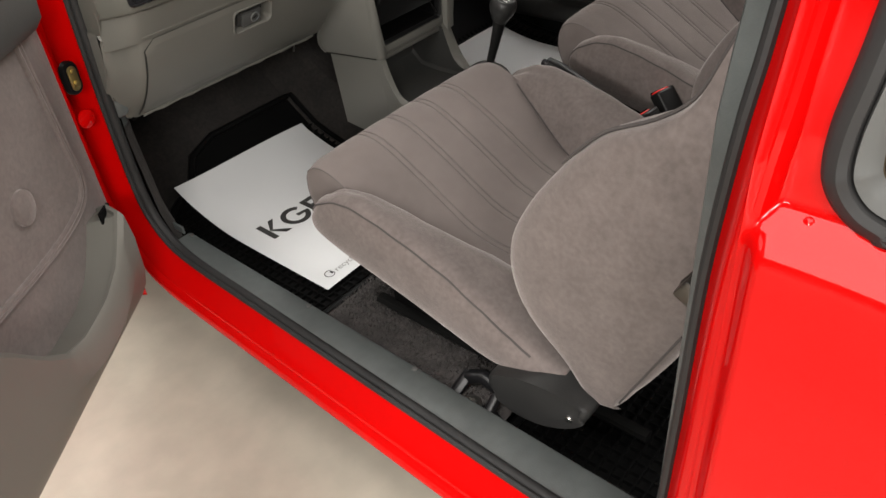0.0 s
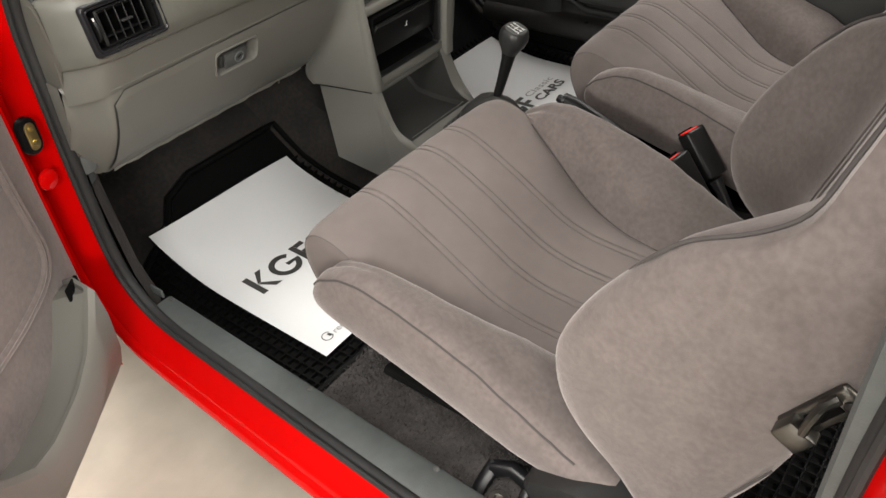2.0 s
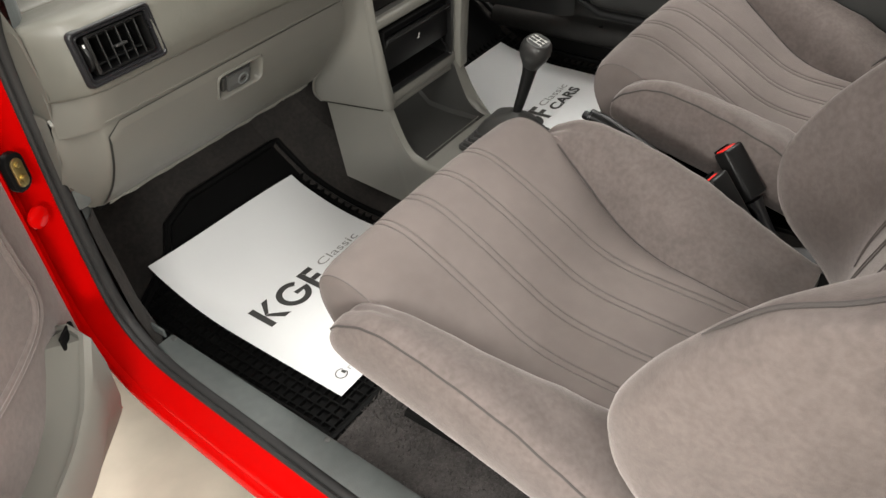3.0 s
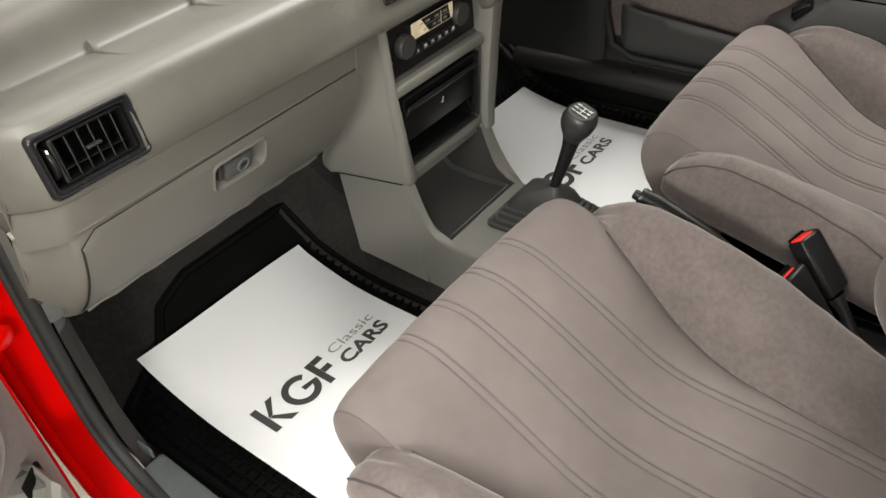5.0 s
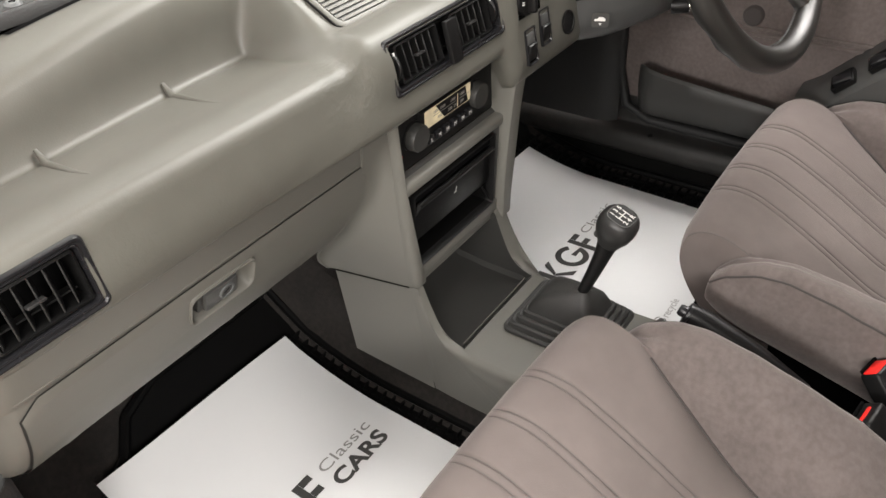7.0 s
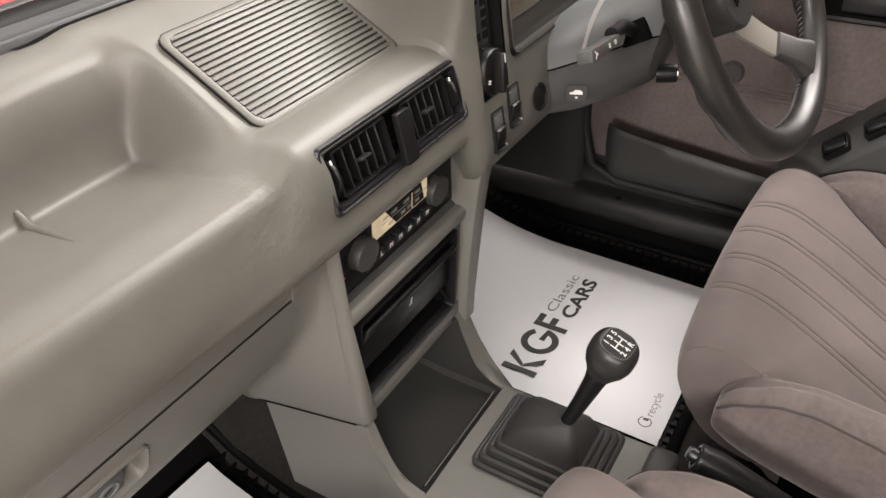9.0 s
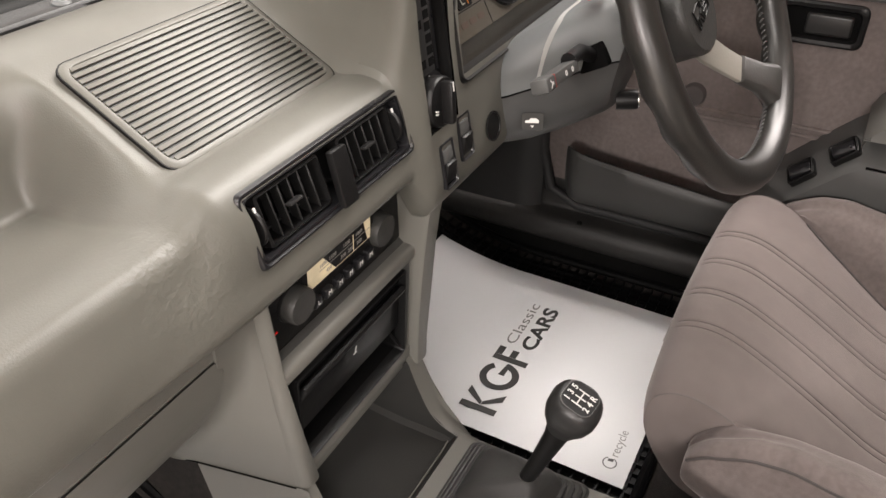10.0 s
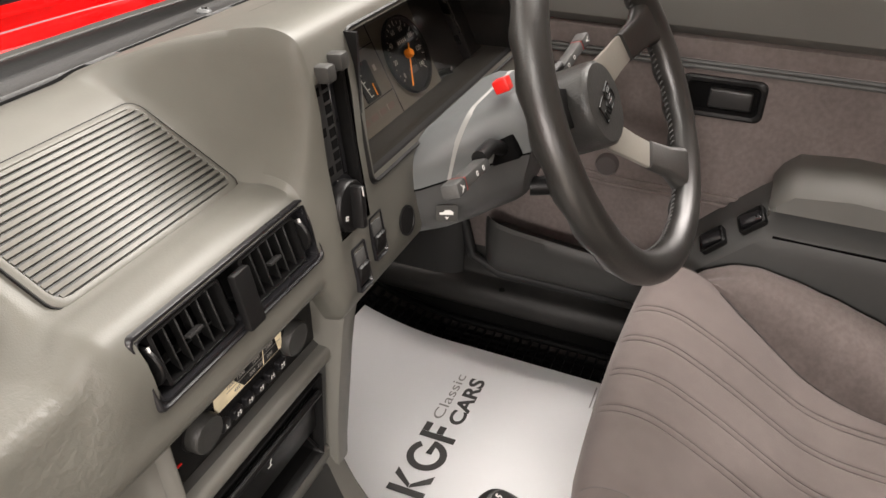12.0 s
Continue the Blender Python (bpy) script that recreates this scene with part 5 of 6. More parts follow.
part("open_mark", join(box((0.001, 0.015, -0.0055), (0.0012, 0.008, 0.0006), m=CM @ Matrix.Rotation(radians(-20), 4, "Z")), box((0.0045, 0.0095, -0.0055), (0.006, 0.0012, 0.0006), m=CM)), WHITE, cassette)

# ---- tunnel console, gear lever, handbrake ----
console = thing("tunnel_console", "grey plastic tunnel console with an open tray", "console", (-0.02, -0.06, 0.33))
cheek = [(p.x, p.y) for p in smooth_line([(0.016, 0.549, 0), (0.0095, 0.538, 0), (0.004, 0.522, 0), (-0.004, 0.500, 0), (-0.018, 0.470, 0), (-0.040, 0.453, 0), (-0.075, 0.446, 0), (-0.13, 0.446, 0), (-0.19, 0.447, 0), (-0.262, 0.450, 0)], 6)]
base_line = [(0.004, 0.333), (-0.05, 0.330), (-0.12, 0.332), (-0.20, 0.346), (-0.25, 0.375), (-0.266, 0.41)]


def cheek_wall(x_top, x_low, out):
    """One side of the console: rolled top edge and a wall that curves in to the tunnel."""
    rows = []
    low = smooth_line([(y, z, 0) for y, z in base_line], 8)
    n = 48
    for i in range(n + 1):
        k = i / n
        p = cheek[min(len(cheek) - 1, round(k * (len(cheek) - 1)))]
        q = low[min(len(low) - 1, round(k * (len(low) - 1)))]
        dx = 0.014 * ease(-0.12, -0.26, p[0]) * -out + (0.014 * ease(-0.055, 0.0, p[0]) if out > 0 else 0.0)
        r = []
        for t, ox, oz in ((0.0, -0.013 - (0.014 * ease(-0.055, 0.0, p[0]) if out > 0 else 0.0), 0.0), (0.0, -0.010, 0.0), (0.0, -0.004, -0.001), (0.012, 0.0, -0.003), (0.05, 0.0015, -0.004), (0.25, 0.002, 0), (0.5, 0.0, 0), (0.75, -0.003, 0), (1.0, -0.008, 0)):
            x = x_top + (x_low - x_top) * t + out * ox + dx
            r.append((x, p[0] + (q.x - p[0]) * t, p[1] + (q.y - p[1]) * t + oz))
        rows.append(r)
    front = loft(rows)
    rear = loft([[(x_top + out * 0.0012 + (x_low - x_top + out * -0.008) * t + out * 0.018 * k, 0.005 + 0.134 * k, (0.5385 - 0.0015 * k) * (1 - t) + (0.333 + 0.03 * k) * t) for t in (0, 0.05, 0.25, 0.5, 0.75, 1.0)] for k in (0, 0.25, 0.5, 0.75, 1.0)])
    return join(front, rear)


part("near_side", cheek_wall(-0.1235, -0.116, -1), PLASTIC, console)
part("far_side", cheek_wall(0.088, 0.096, 1), PLASTIC, console)
part("top_deck", loft([[(-0.113, y, z), (-0.02, y, z + 0.002), (0.078, y, z)] for y, z in ((-0.262, 0.450), (-0.18, 0.447), (-0.09, 0.4455), (-0.056, 0.449))]), PLASTIC, console)
tray = [(-0.056, 0.4495), (-0.052, 0.446), (-0.046, 0.436), (-0.035, 0.431), (0.03, 0.431), (0.080, 0.436), (0.105, 0.46), (0.110, 0.540)]
part("tray", loft([[(x, y, z + dz * min(1.0, max(0.0, (y + 0.048) / 0.012))) for y, z in tray] for x, dz in ((-0.113, 0.010), (-0.109, 0.002), (-0.10, 0), (0.063, 0), (0.072, 0.002), (0.0765, 0.010))]), POCKET, console, "dark moulded tray")
for x in (-0.1125, 0.0765):
    part("tray_side", loft([[(x, y, 0.43), (x, y, z)] for y, z in ((0.11, 0.538), (0.009, 0.538), (0.005, 0.524), (-0.003, 0.500), (-0.017, 0.470), (-0.039, 0.453), (-0.054, 0.449))]), POCKET, console)
part("rear_end", box((-0.018, -0.268, 0.428), (0.192, 0.022, 0.046), 0.010, 3), PLASTIC, console)
part("rear_stub", box((0.045, -0.272, 0.452), (0.060, 0.034, 0.022), 0.008, 3), DARKGREY, console)
part("rim_line", tube([(-0.104, -0.050, 0.4515), (0.050, -0.050, 0.4515), (0.062, -0.049, 0.4515)], 0.0008, 6), PLASTIC, console)

gear = thing("gear_lever", "black gear lever with a pleated rubber gaiter", "gear lever", (0.012, -0.150, 0.447))
levels = [(0.128, 0.148, 0.447, 0.012), (0.128, 0.148, 0.452, 0.012), (0.122, 0.142, 0.4545, 0.011), (0.116, 0.136, 0.4535, 0.010), (0.114, 0.134, 0.460, 0.010), (0.108, 0.128, 0.4625, 0.009), (0.101, 0.121, 0.4612, 0.009), (0.099, 0.119, 0.468, 0.009), (0.093, 0.113, 0.4705, 0.008), (0.087, 0.107, 0.469, 0.008), (0.085, 0.105, 0.476, 0.008), (0.080, 0.100, 0.478, 0.008), (0.075, 0.095, 0.4765, 0.008)]
rows = [[(0.014 + x, -0.150 + y, z) for x, y in rrect(w, h, r, 4)] for w, h, z, r in levels]
part("gaiter", loft(rows, ring=True, caps=True), GAITER, gear, "stepped black rubber gaiter")
cone = [(0.078, 0.098, 0.477, 0.010, 0.014, -0.150), (0.074, 0.094, 0.484, 0.010, 0.014, -0.150), (0.062, 0.078, 0.499, 0.011, 0.012, -0.154), (0.044, 0.054, 0.511, 0.012, 0.009, -0.162), (0.024, 0.028, 0.519, 0.010, 0.006, -0.170), (0.018, 0.020, 0.524, 0.009, 0.005, -0.173)]
part("boot_top", loft([[(cx + x, cy + y, z) for x, y in rrect(w, h, r, 4)] for w, h, z, r, cx, cy in cone], ring=True, caps=True), GAITER, gear, "soft black boot cap")
stick = [Vector((0.005, -0.172, 0.520)), Vector((0.003, -0.186, 0.560)), Vector((0.001, -0.199, 0.600)), Vector((0.000, -0.206, 0.626))]
part("collar", lathe([(0.008, 0), (0.008, 0.008), (0.006, 0.010)], stick[0], stick[1] - stick[0], 18), BLACK, gear)
part("stick", tube(stick, [0.0078, 0.0092, 0.0112, 0.0145], 18), BLACK, gear, "tapered black plastic shaft")
kax = Vector((-0.03, -0.30, 0.95)).normalized()
kc = Vector((-0.001, -0.2105, 0.6355))
knob_rows = []
kx = Vector((1, 0, 0.0)) - kax * kax.x
kx.normalize()
ky = kax.cross(kx)
for h, w, d in ((-0.018, 0.028, 0.028), (-0.009, 0.035, 0.035), (0.000, 0.043, 0.044), (0.010, 0.048, 0.049), (0.018, 0.048, 0.049), (0.025, 0.044, 0.045), (0.0285, 0.0395, 0.0395), (0.0302, 0.0355, 0.0350)):
    knob_rows.append([kc + kax * h + kx * x + ky * y for x, y in rrect(w, d, w * 0.42, 6)])
knob = part("knob", loft(knob_rows, ring=True, caps=True), BOOTCAP, gear, "black gear knob with a shift pattern")
KM = Matrix((kx, ky, kax)).transposed().to_4x4()
KM = KM @ Matrix.Rotation(radians(-6), 4, "Z")
KM.translation = kc + kax * 0.0302
part("badge_rim", bezel(rrect(0.0350, 0.0325, 0.0100), [(0, -0.003), (0.0003, 0.0004), (0.0009, 0.0006), (0.0012, -0.001)], KM), LACING, knob, "thin grey badge rim")
part("badge", plate(rrect(0.0334, 0.0309, 0.0092), -0.002, 0.0002, KM), BLACK, knob, "glossy shift pattern badge")
part("pattern", join(*[box((x, 0, 0.0004), (0.0012, 0.0110, 0.0003), m=KM) for x in (-0.0080, 0.0, 0.0080)], box((0, 0, 0.0004), (0.0175, 0.0012, 0.0003), m=KM)), WHITE, knob, "white printed gate lines")
for tx, x, y in (("1", -0.0080, 0.0098), ("3", 0.0, 0.0100), ("5", 0.0080, 0.0098), ("2", -0.0080, -0.0098), ("4", 0.0, -0.0100), ("R", 0.0080, -0.0098)):
    part("figure", lettering(tx, 0.0084, KM @ Matrix.Translation((x, y, 0.0005)), 0.0001, bold=0.0002), WHITE, knob)

brake = thing("handbrake", "black handbrake lever with a push button", "handbrake", (0.02, -0.50, 0.40))
hb = [(-0.001, -0.316, 0.5515), (0.002, -0.335, 0.544), (0.010, -0.40, 0.512), (0.014, -0.46, 0.480), (0.018, -0.54, 0.43), (0.020, -0.58, 0.395)]
part("grip", tube(hb[:4], [0.015, 0.017, 0.017, 0.014], 16), BLACK, brake, "ribbed black grip")
part("lever", tube(hb[3:], [0.010, 0.010, 0.012], 10, flat=1.4), BLACK, brake)
part("button_ring", lathe([(0.0150, -0.001), (0.0150, 0.0025), (0.0135, 0.0040), (0.0105, 0.0042), (0.0100, 0.001)], hb[0], (-0.05, 0.85, 0.30), 24), SATIN, brake, "glossy ring round the release button")
part("button", lathe([(0.0075, 0), (0.0075, 0.010), (0.006, 0.013), (0.0, 0.0135)], hb[0], (-0.05, 0.85, 0.30), 18), SATIN, brake, "black release button")
part("pivot_boot", box((0.02, -0.57, 0.392), (0.06, 0.12, 0.04), 0.012, 3), RUBBER, brake)

# ---- seats ----


def seat(cx, label, back_by=0.0, up=0.0):
    """A front bucket seat: dished cushion, deep bolsters, shaped backrest, piping and stitching."""
    th = thing("bucket_seat", label, "seat", (cx, -0.45, 0.26), group="front seats")

    # centre of the cushion: a full-width front roll that falls into a dish
    side = [(-0.76, 0.420), (-0.70, 0.430), (-0.62, 0.441), (-0.54, 0.446), (-0.485, 0.451), (-0.44, 0.464), (-0.40, 0.487), (-0.34, 0.525), (-0.29, 0.553), (-0.255, 0.568), (-0.228, 0.569), (-0.209, 0.558), (-0.200, 0.538), (-0.201, 0.508), (-0.218, 0.470), (-0.242, 0.440), (-0.272, 0.422), (-0.34, 0.408)]
    prof = smooth_line([(y, z, 0) for y, z in side], 5)
    dish = sorted((p.x, p.y) for p in prof[:46])

    def sag(y):
        return line(dish, y)

    def half_at(y):
        return line([(-0.76, 0.132), (-0.615, 0.136), (-0.525, 0.150), (-0.445, 0.176), (-0.40, 0.189), (-0.36, 0.202), (-0.325, 0.213), (-0.298, 0.2225), (-0.20, 0.2235)], y)

    seams = [c + d for c in (-0.104, -0.035, 0.035, 0.104) for d in (-0.0056, 0.0056)]
    inner = sorted(set([round(-0.12 + 0.24 * j / 30, 4) for j in range(31)] + [round(q + e, 4) for q in seams for e in (-0.0036, -0.0018, 0.0, 0.0018, 0.0036)]))
    outer = (0.25, 0.5, 0.72, 0.87, 0.95, 1.0)
    rows, edge_l, edge_r = [], [], []
    for p in prof:
        y, z = p.x, p.y
        h = half_at(y)
        offs = [-0.12 - (h - 0.12) * t for t in outer[::-1]] + inner + [0.12 + (h - 0.12) * t for t in outer]
        row = []
        for o in offs:
            u = o / h
            e = max(0.0, (abs(u) - 0.86) / 0.14)
            roll_ = ease(-0.34, -0.28, y)
            groove = sum(math.exp(-((o - q) / 0.0019) ** 2) for q in seams) * 0.0019 * ease(-0.203, -0.225, y) * (z > 0.43)
            puff = 0.0012 * sum(math.exp(-((o - q) / 0.022) ** 2) for q in (-0.0695, 0.0, 0.0695, -0.135, 0.135))
            bow = 0.010 * (1 - u * u) * ease(-0.27, -0.21, y)
            row.append((cx + o, y + bow - 0.004 * e ** 2 * roll_, z - groove + puff + 0.004 * u * u * (z > 0.43) - e ** 2 * (0.005 * roll_ + 0.012 * (1 - roll_)) * (z > 0.43)))
        a, b = row[0], row[-1]
        edge_l.append(a)
        edge_r.append(b)
        k = 1 - ease(-0.34, -0.30, y)
        rows.append([(a[0] + 0.004, a[1], a[2] - 0.03 * k - 0.001)] + row + [(b[0] - 0.004, b[1], b[2] - 0.03 * k - 0.001)])
    sides = []
    for edge, s in ((edge_l, -1), (edge_r, 1)):
        ring = [Vector(p) for p in edge if p[1] > -0.36] + [Vector((edge[0][0] * 0 + cx + s * 0.21, -0.36, 0.43))]
        mid = sum(ring, Vector()) / len(ring)
        sides.append(loft([[p.lerp(mid, t) + Vector((s * bulge, 0, 0)) for p in ring] for t, bulge in ((0.0, -0.001), (0.06, 0.0008), (0.3, 0.003), (0.65, 0.0045), (0.97, 0.005))], ring=True))
    cushion = part("cushion", join(loft(rows), *sides), PANEL, th, "grey cloth cushion with stitched flutes", sharp=58)
    for q in seams:
        pts = [(cx + q, p.x + 0.010 * (1 - (q / 0.22) ** 2) * ease(-0.27, -0.21, p.x), p.y - 0.0004 + 0.004 * (q / half_at(p.x)) ** 2) for p in prof[3:56]]
        part("stitch_line", tube(pts, 0.0006, 5), THREAD, cushion)
    for edge in (edge_l, edge_r):
        part("edge_seam", tube([Vector(p) for p in edge[38:57]], 0.0009, 6), THREAD, cushion)

    # bolsters that stand high beside the dish and sink towards the backrest
    PIPE_Z = [(-0.76, 0.420), (-0.70, 0.433), (-0.66, 0.450), (-0.62, 0.470), (-0.575, 0.494), (-0.52, 0.523), (-0.45, 0.546), (-0.40, 0.560), (-0.35, 0.569), (-0.32, 0.566), (-0.28, 0.551), (-0.255, 0.535)]
    for s in (-1, 1):
        rows, pipe = [], []
        for i in range(45):
            y = -0.2556 - 0.455 * (i / 44) ** 1.6
            k = max(0.0, 1 - max(0.0, (y + 0.318) / 0.0625) ** 2.7) ** (1 / 2.7)
            top = blend(PIPE_Z, y) * 0.4 + line(PIPE_Z, y) * 0.6
            low = line([(-0.76, 0.392), (-0.66, 0.384), (-0.58, 0.390), (-0.525, 0.406), (-0.46, 0.425), (-0.39, 0.443), (-0.327, 0.458), (-0.26, 0.476)], y)
            hw, zp = half_at(min(y, -0.30)) - 0.004, sag(y)
            zp = min(zp, top - 0.004)
            w = 0.250 - hw
            sec = [(hw - 0.006, min(zp - 0.02, low + 0.03)), (hw, zp + 0.08 * (top - zp)), (hw + 0.16 * w, zp + 0.50 * (top - zp)), (hw + 0.42 * w, zp + 0.84 * (top - zp)), (hw + 0.72 * w, top - 0.002), (0.250, top + 0.004), (0.266, top + 0.001), (0.2735, top - 0.010), (0.279, top - 0.38 * (top - low)), (0.277, top - 0.70 * (top - low)), (0.270, low + 0.012), (0.258, low), (0.225, low - 0.002), (hw + 0.01, low + 0.004)]
            cz = (top + low) / 2
            ring = [(cx + s * (0.248 + (p.x - 0.248) * (0.42 + 0.58 * k)), y, cz + (p.y - cz) * (0.30 + 0.70 * k)) for p in smooth_line([(a, b, 0) for a, b in sec], 3, True)]
            rows.append(ring)
            pipe.append((cx + s * (0.248 + 0.0225 * (0.42 + 0.58 * k)), y, cz + (top - 0.004 - cz) * (0.30 + 0.70 * k)))
        bol = part("bolster", loft(rows, ring=True, caps=True), SUEDE, th, "deep rounded grey velour bolster")
        part("bolster_seam", tube([(cx + s * (half_at(y) - 0.0065), y, sag(y) - 0.0022 * ease(-0.30, -0.34, y) + 0.0008) for y in [-0.305 - 0.42 * i / 30 for i in range(31)]], 0.0016, 6), PIPING, bol)
        part("piping", tube(pipe[2:42], 0.0017, 8), PIPING, bol)

    # backrest: sections across, rising along the recline
    rows, wing_l, wing_r, seam = [], [], [], []
    # height, y of the back panel front, half width, wing reach, thickness
    keys = [(0.404, -0.767, 0.250, 0.004, 0.016), (0.416, -0.764, 0.264, 0.014, 0.027), (0.442, -0.761, 0.269, 0.032, 0.046), (0.475, -0.760, 0.271, 0.056, 0.070), (0.54, -0.760, 0.275, 0.111, 0.102), (0.60, -0.768, 0.277, 0.141, 0.11), (0.660, -0.786, 0.280, 0.157, 0.11), (0.72, -0.805, 0.280, 0.148, 0.11), (0.765, -0.819, 0.278, 0.128, 0.105),
            (0.795, -0.828, 0.276, 0.108, 0.10), (0.816, -0.835, 0.274, 0.088, 0.098), (0.830, -0.840, 0.270, 0.046, 0.096), (0.850, -0.846, 0.262, 0.020, 0.095), (0.89, -0.856, 0.244, 0.014, 0.09), (0.94, -0.870, 0.226, 0.012, 0.085), (1.0, -0.886, 0.208, 0.010, 0.08), (1.045, -0.898, 0.185, 0.004, 0.075), (1.07, -0.905, 0.15, -0.004, 0.05)]
    dense = [smooth_line([(k[0], k[1], k[2]) for k in keys], 4), smooth_line([(k[3], k[4], 0) for k in keys], 4)]
    for a, b in zip(*dense):
        z, y0, w = a
        f, th_ = b.x, b.y
        half = [(0.0, 0.006), (0.30, 0.004), (0.52, 0.004 + 0.04 * f), (0.66, 0.30 * f), (0.78, 0.70 * f), (0.86, 0.97 * f), (0.92, 1.0 * f), (0.975, 0.89 * f), (1.0, 0.60 * f), (1.0, 0.15 * f - 0.02), (0.99, -0.6 * th_), (0.93, -0.92 * th_), (0.75, -th_), (0.4, -1.03 * th_), (0.0, -1.04 * th_)]
        pts = [(cx + w * u, y0 + d, z - 0.25 * d) for u, d in half] + [(cx - w * u, y0 + d, z - 0.25 * d) for u, d in half[-2:0:-1]]
        rows.append([tuple(p) for p in smooth_line(pts, 2, True)])
        wing_r.append((cx + w * 0.93, y0 + f * 1.01 + 0.0012, z - 0.25 * f + 0.001))
        wing_l.append((cx - w * 0.93, y0 + f * 1.01 + 0.0012, z - 0.25 * f + 0.001))
        seam.append((w, y0, f, z))
    back = part("backrest", loft(rows, ring=True, caps=True), SUEDE, th, "shaped grey velour backrest with side wings")
    for w_ in (wing_l, wing_r):
        part("wing_piping", tube(w_[33:], [0.0006, 0.0012, 0.0018] + [0.0022] * (len(w_) - 36), 8), PIPING, back)
    for u in (-0.42, -0.15, 0.15, 0.42):
        for d in (-0.012, 0.012):
            part("back_stitch", tube([(cx + w * (u + d * 2), y0 + 0.0062, z) for w, y0, f, z in seam[18:56]], 0.0009, 5), THREAD, back)
    # lower rear seam on the wing's outer side
    for s in (-1, 1):
        part("side_seam", tube([(cx + s * (0.2645 + 0.008 * k), -0.782 - 0.074 * k, 0.420 + 0.170 * k) for k in [i / 10 for i in range(1, 11)]], 0.0015, 6), PIPING, back)
    # recliner cover
    for s in (-1, 1):
        out = [(p.x, p.y) for p in smooth_line([(-0.606, 0.392, 0), (-0.617, 0.408, 0), (-0.660, 0.427, 0), (-0.705, 0.434, 0), (-0.740, 0.431, 0), (-0.761, 0.418, 0), (-0.755, 0.399, 0), (-0.727, 0.376, 0), (-0.690, 0.360, 0), (-0.650, 0.357, 0), (-0.616, 0.371, 0)], 4, True)]
        x0, x1 = cx + s * 0.250, cx + s * 0.298
        cover = part("recliner_cover", prism(out, min(x0, x1), max(x0, x1), 0.011, 4), COVERBLACK, th, "black moulded recliner cover")
        part("cover_screw", lathe([(0.0055, 0), (0.0055, 0.0015), (0.004, 0.003), (0.0, 0.003)], (x1, -0.738, 0.403), (s, 0, 0), 14), CHROME, cover)
    # tilt-release lever on the wing's outer side
    s = -1 if cx < 0 else 1
    lm2 = face_frame((cx + s * 0.278, -0.876, 0.690), (0, 0.5 * s, -0.87 * s), (0, 0.87, 0.5))
    lever = part("tilt_catch", box((0.002, 0.0, 0.0), (0.078, 0.026, 0.008), 0.004, 3, lm2), DARKSTEEL, th, "chromed seat tilt catch in a black holder")
    part("catch_block", box((0.026 * s, -0.002, 0.009), (0.026, 0.027, 0.016), 0.003, 2, lm2), DARKSTEEL, lever)
    part("catch_slot", box((-0.006 * s, 0.0, 0.0036), (0.034, 0.012, 0.003), 0.001, 1, lm2), VOID, lever)
    part("catch_hook", tube([lm2 @ Vector((u * s, v, w)) for u, v, w in ((-0.030, 0.006, 0.006), (-0.018, 0.009, 0.012), (0.000, 0.004, 0.014), (0.016, -0.002, 0.014))], 0.0045, 8), DARKSTEEL, lever)
    part("catch_rivet", lathe([(0.005, 0), (0.005, 0.002), (0.003, 0.003)], lm2 @ Vector((-0.030 * s, -0.004, 0.004)), lm2.to_3x3() @ Vector((0, 0, 1)), 12), BLACK, lever)
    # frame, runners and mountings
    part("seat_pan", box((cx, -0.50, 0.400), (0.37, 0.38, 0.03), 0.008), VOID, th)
    for s in (-1, 1):
        part("runner", tube([(cx + s * 0.185, -0.29, 0.305), (cx + s * 0.185, -0.45, 0.302), (cx + s * 0.185, -0.80, 0.298)], 0.011, 8, flat=0.8), SILLBLACK, th, "black steel seat runner")
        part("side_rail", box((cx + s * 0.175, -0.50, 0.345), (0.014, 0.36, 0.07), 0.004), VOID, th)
        part("mount_foot", join(box((cx + s * 0.268, -0.558, 0.281), (0.052, 0.074, 0.018), 0.008, 3), tube([(cx + s * 0.290, -0.527, 0.281), (cx + s * 0.272, -0.527, 0.296), (cx + s * 0.240, -0.530, 0.312)], 0.011, 10, flat=0.6), tube([(cx + s * 0.290, -0.588, 0.280), (cx + s * 0.268, -0.588, 0.294), (cx + s * 0.236, -0.586, 0.312)], 0.009, 10, flat=0.6), tube([(cx + s * 0.245, -0.53, 0.305), (cx + s * 0.240, -0.558, 0.318), (cx + s * 0.240, -0.59, 0.305)], 0.012, 10)), SATIN, th, "black pressed mounting foot")
        part("mount_bolt", lathe([(0.0155, 0), (0.0155, 0.003), (0.0105, 0.0035), (0.0105, 0.010), (0.006, 0.0102), (0.006, 0.006)], (cx + s * 0.275, -0.558, 0.289), (s * 0.15, 0, 1), 16), STEEL, th, "plated mounting bolt and washer")
        part("side_strut", tube([(cx + s * 0.278, -0.600, 0.296), (cx + s * 0.284, -0.622, 0.286), (cx + s * 0.284, -1.12, 0.284)], 0.0085, 12), SATIN, th, "black tubular strut")
    th.location.y -= back_by
    th.location.z += up
    return th


seat(-0.302, "grey velour front passenger seat with fluted cushion")
seat(0.351, "grey velour driver's seat with fluted cushion", 0.053, 0.015)

# ---- seat belt buckles ----


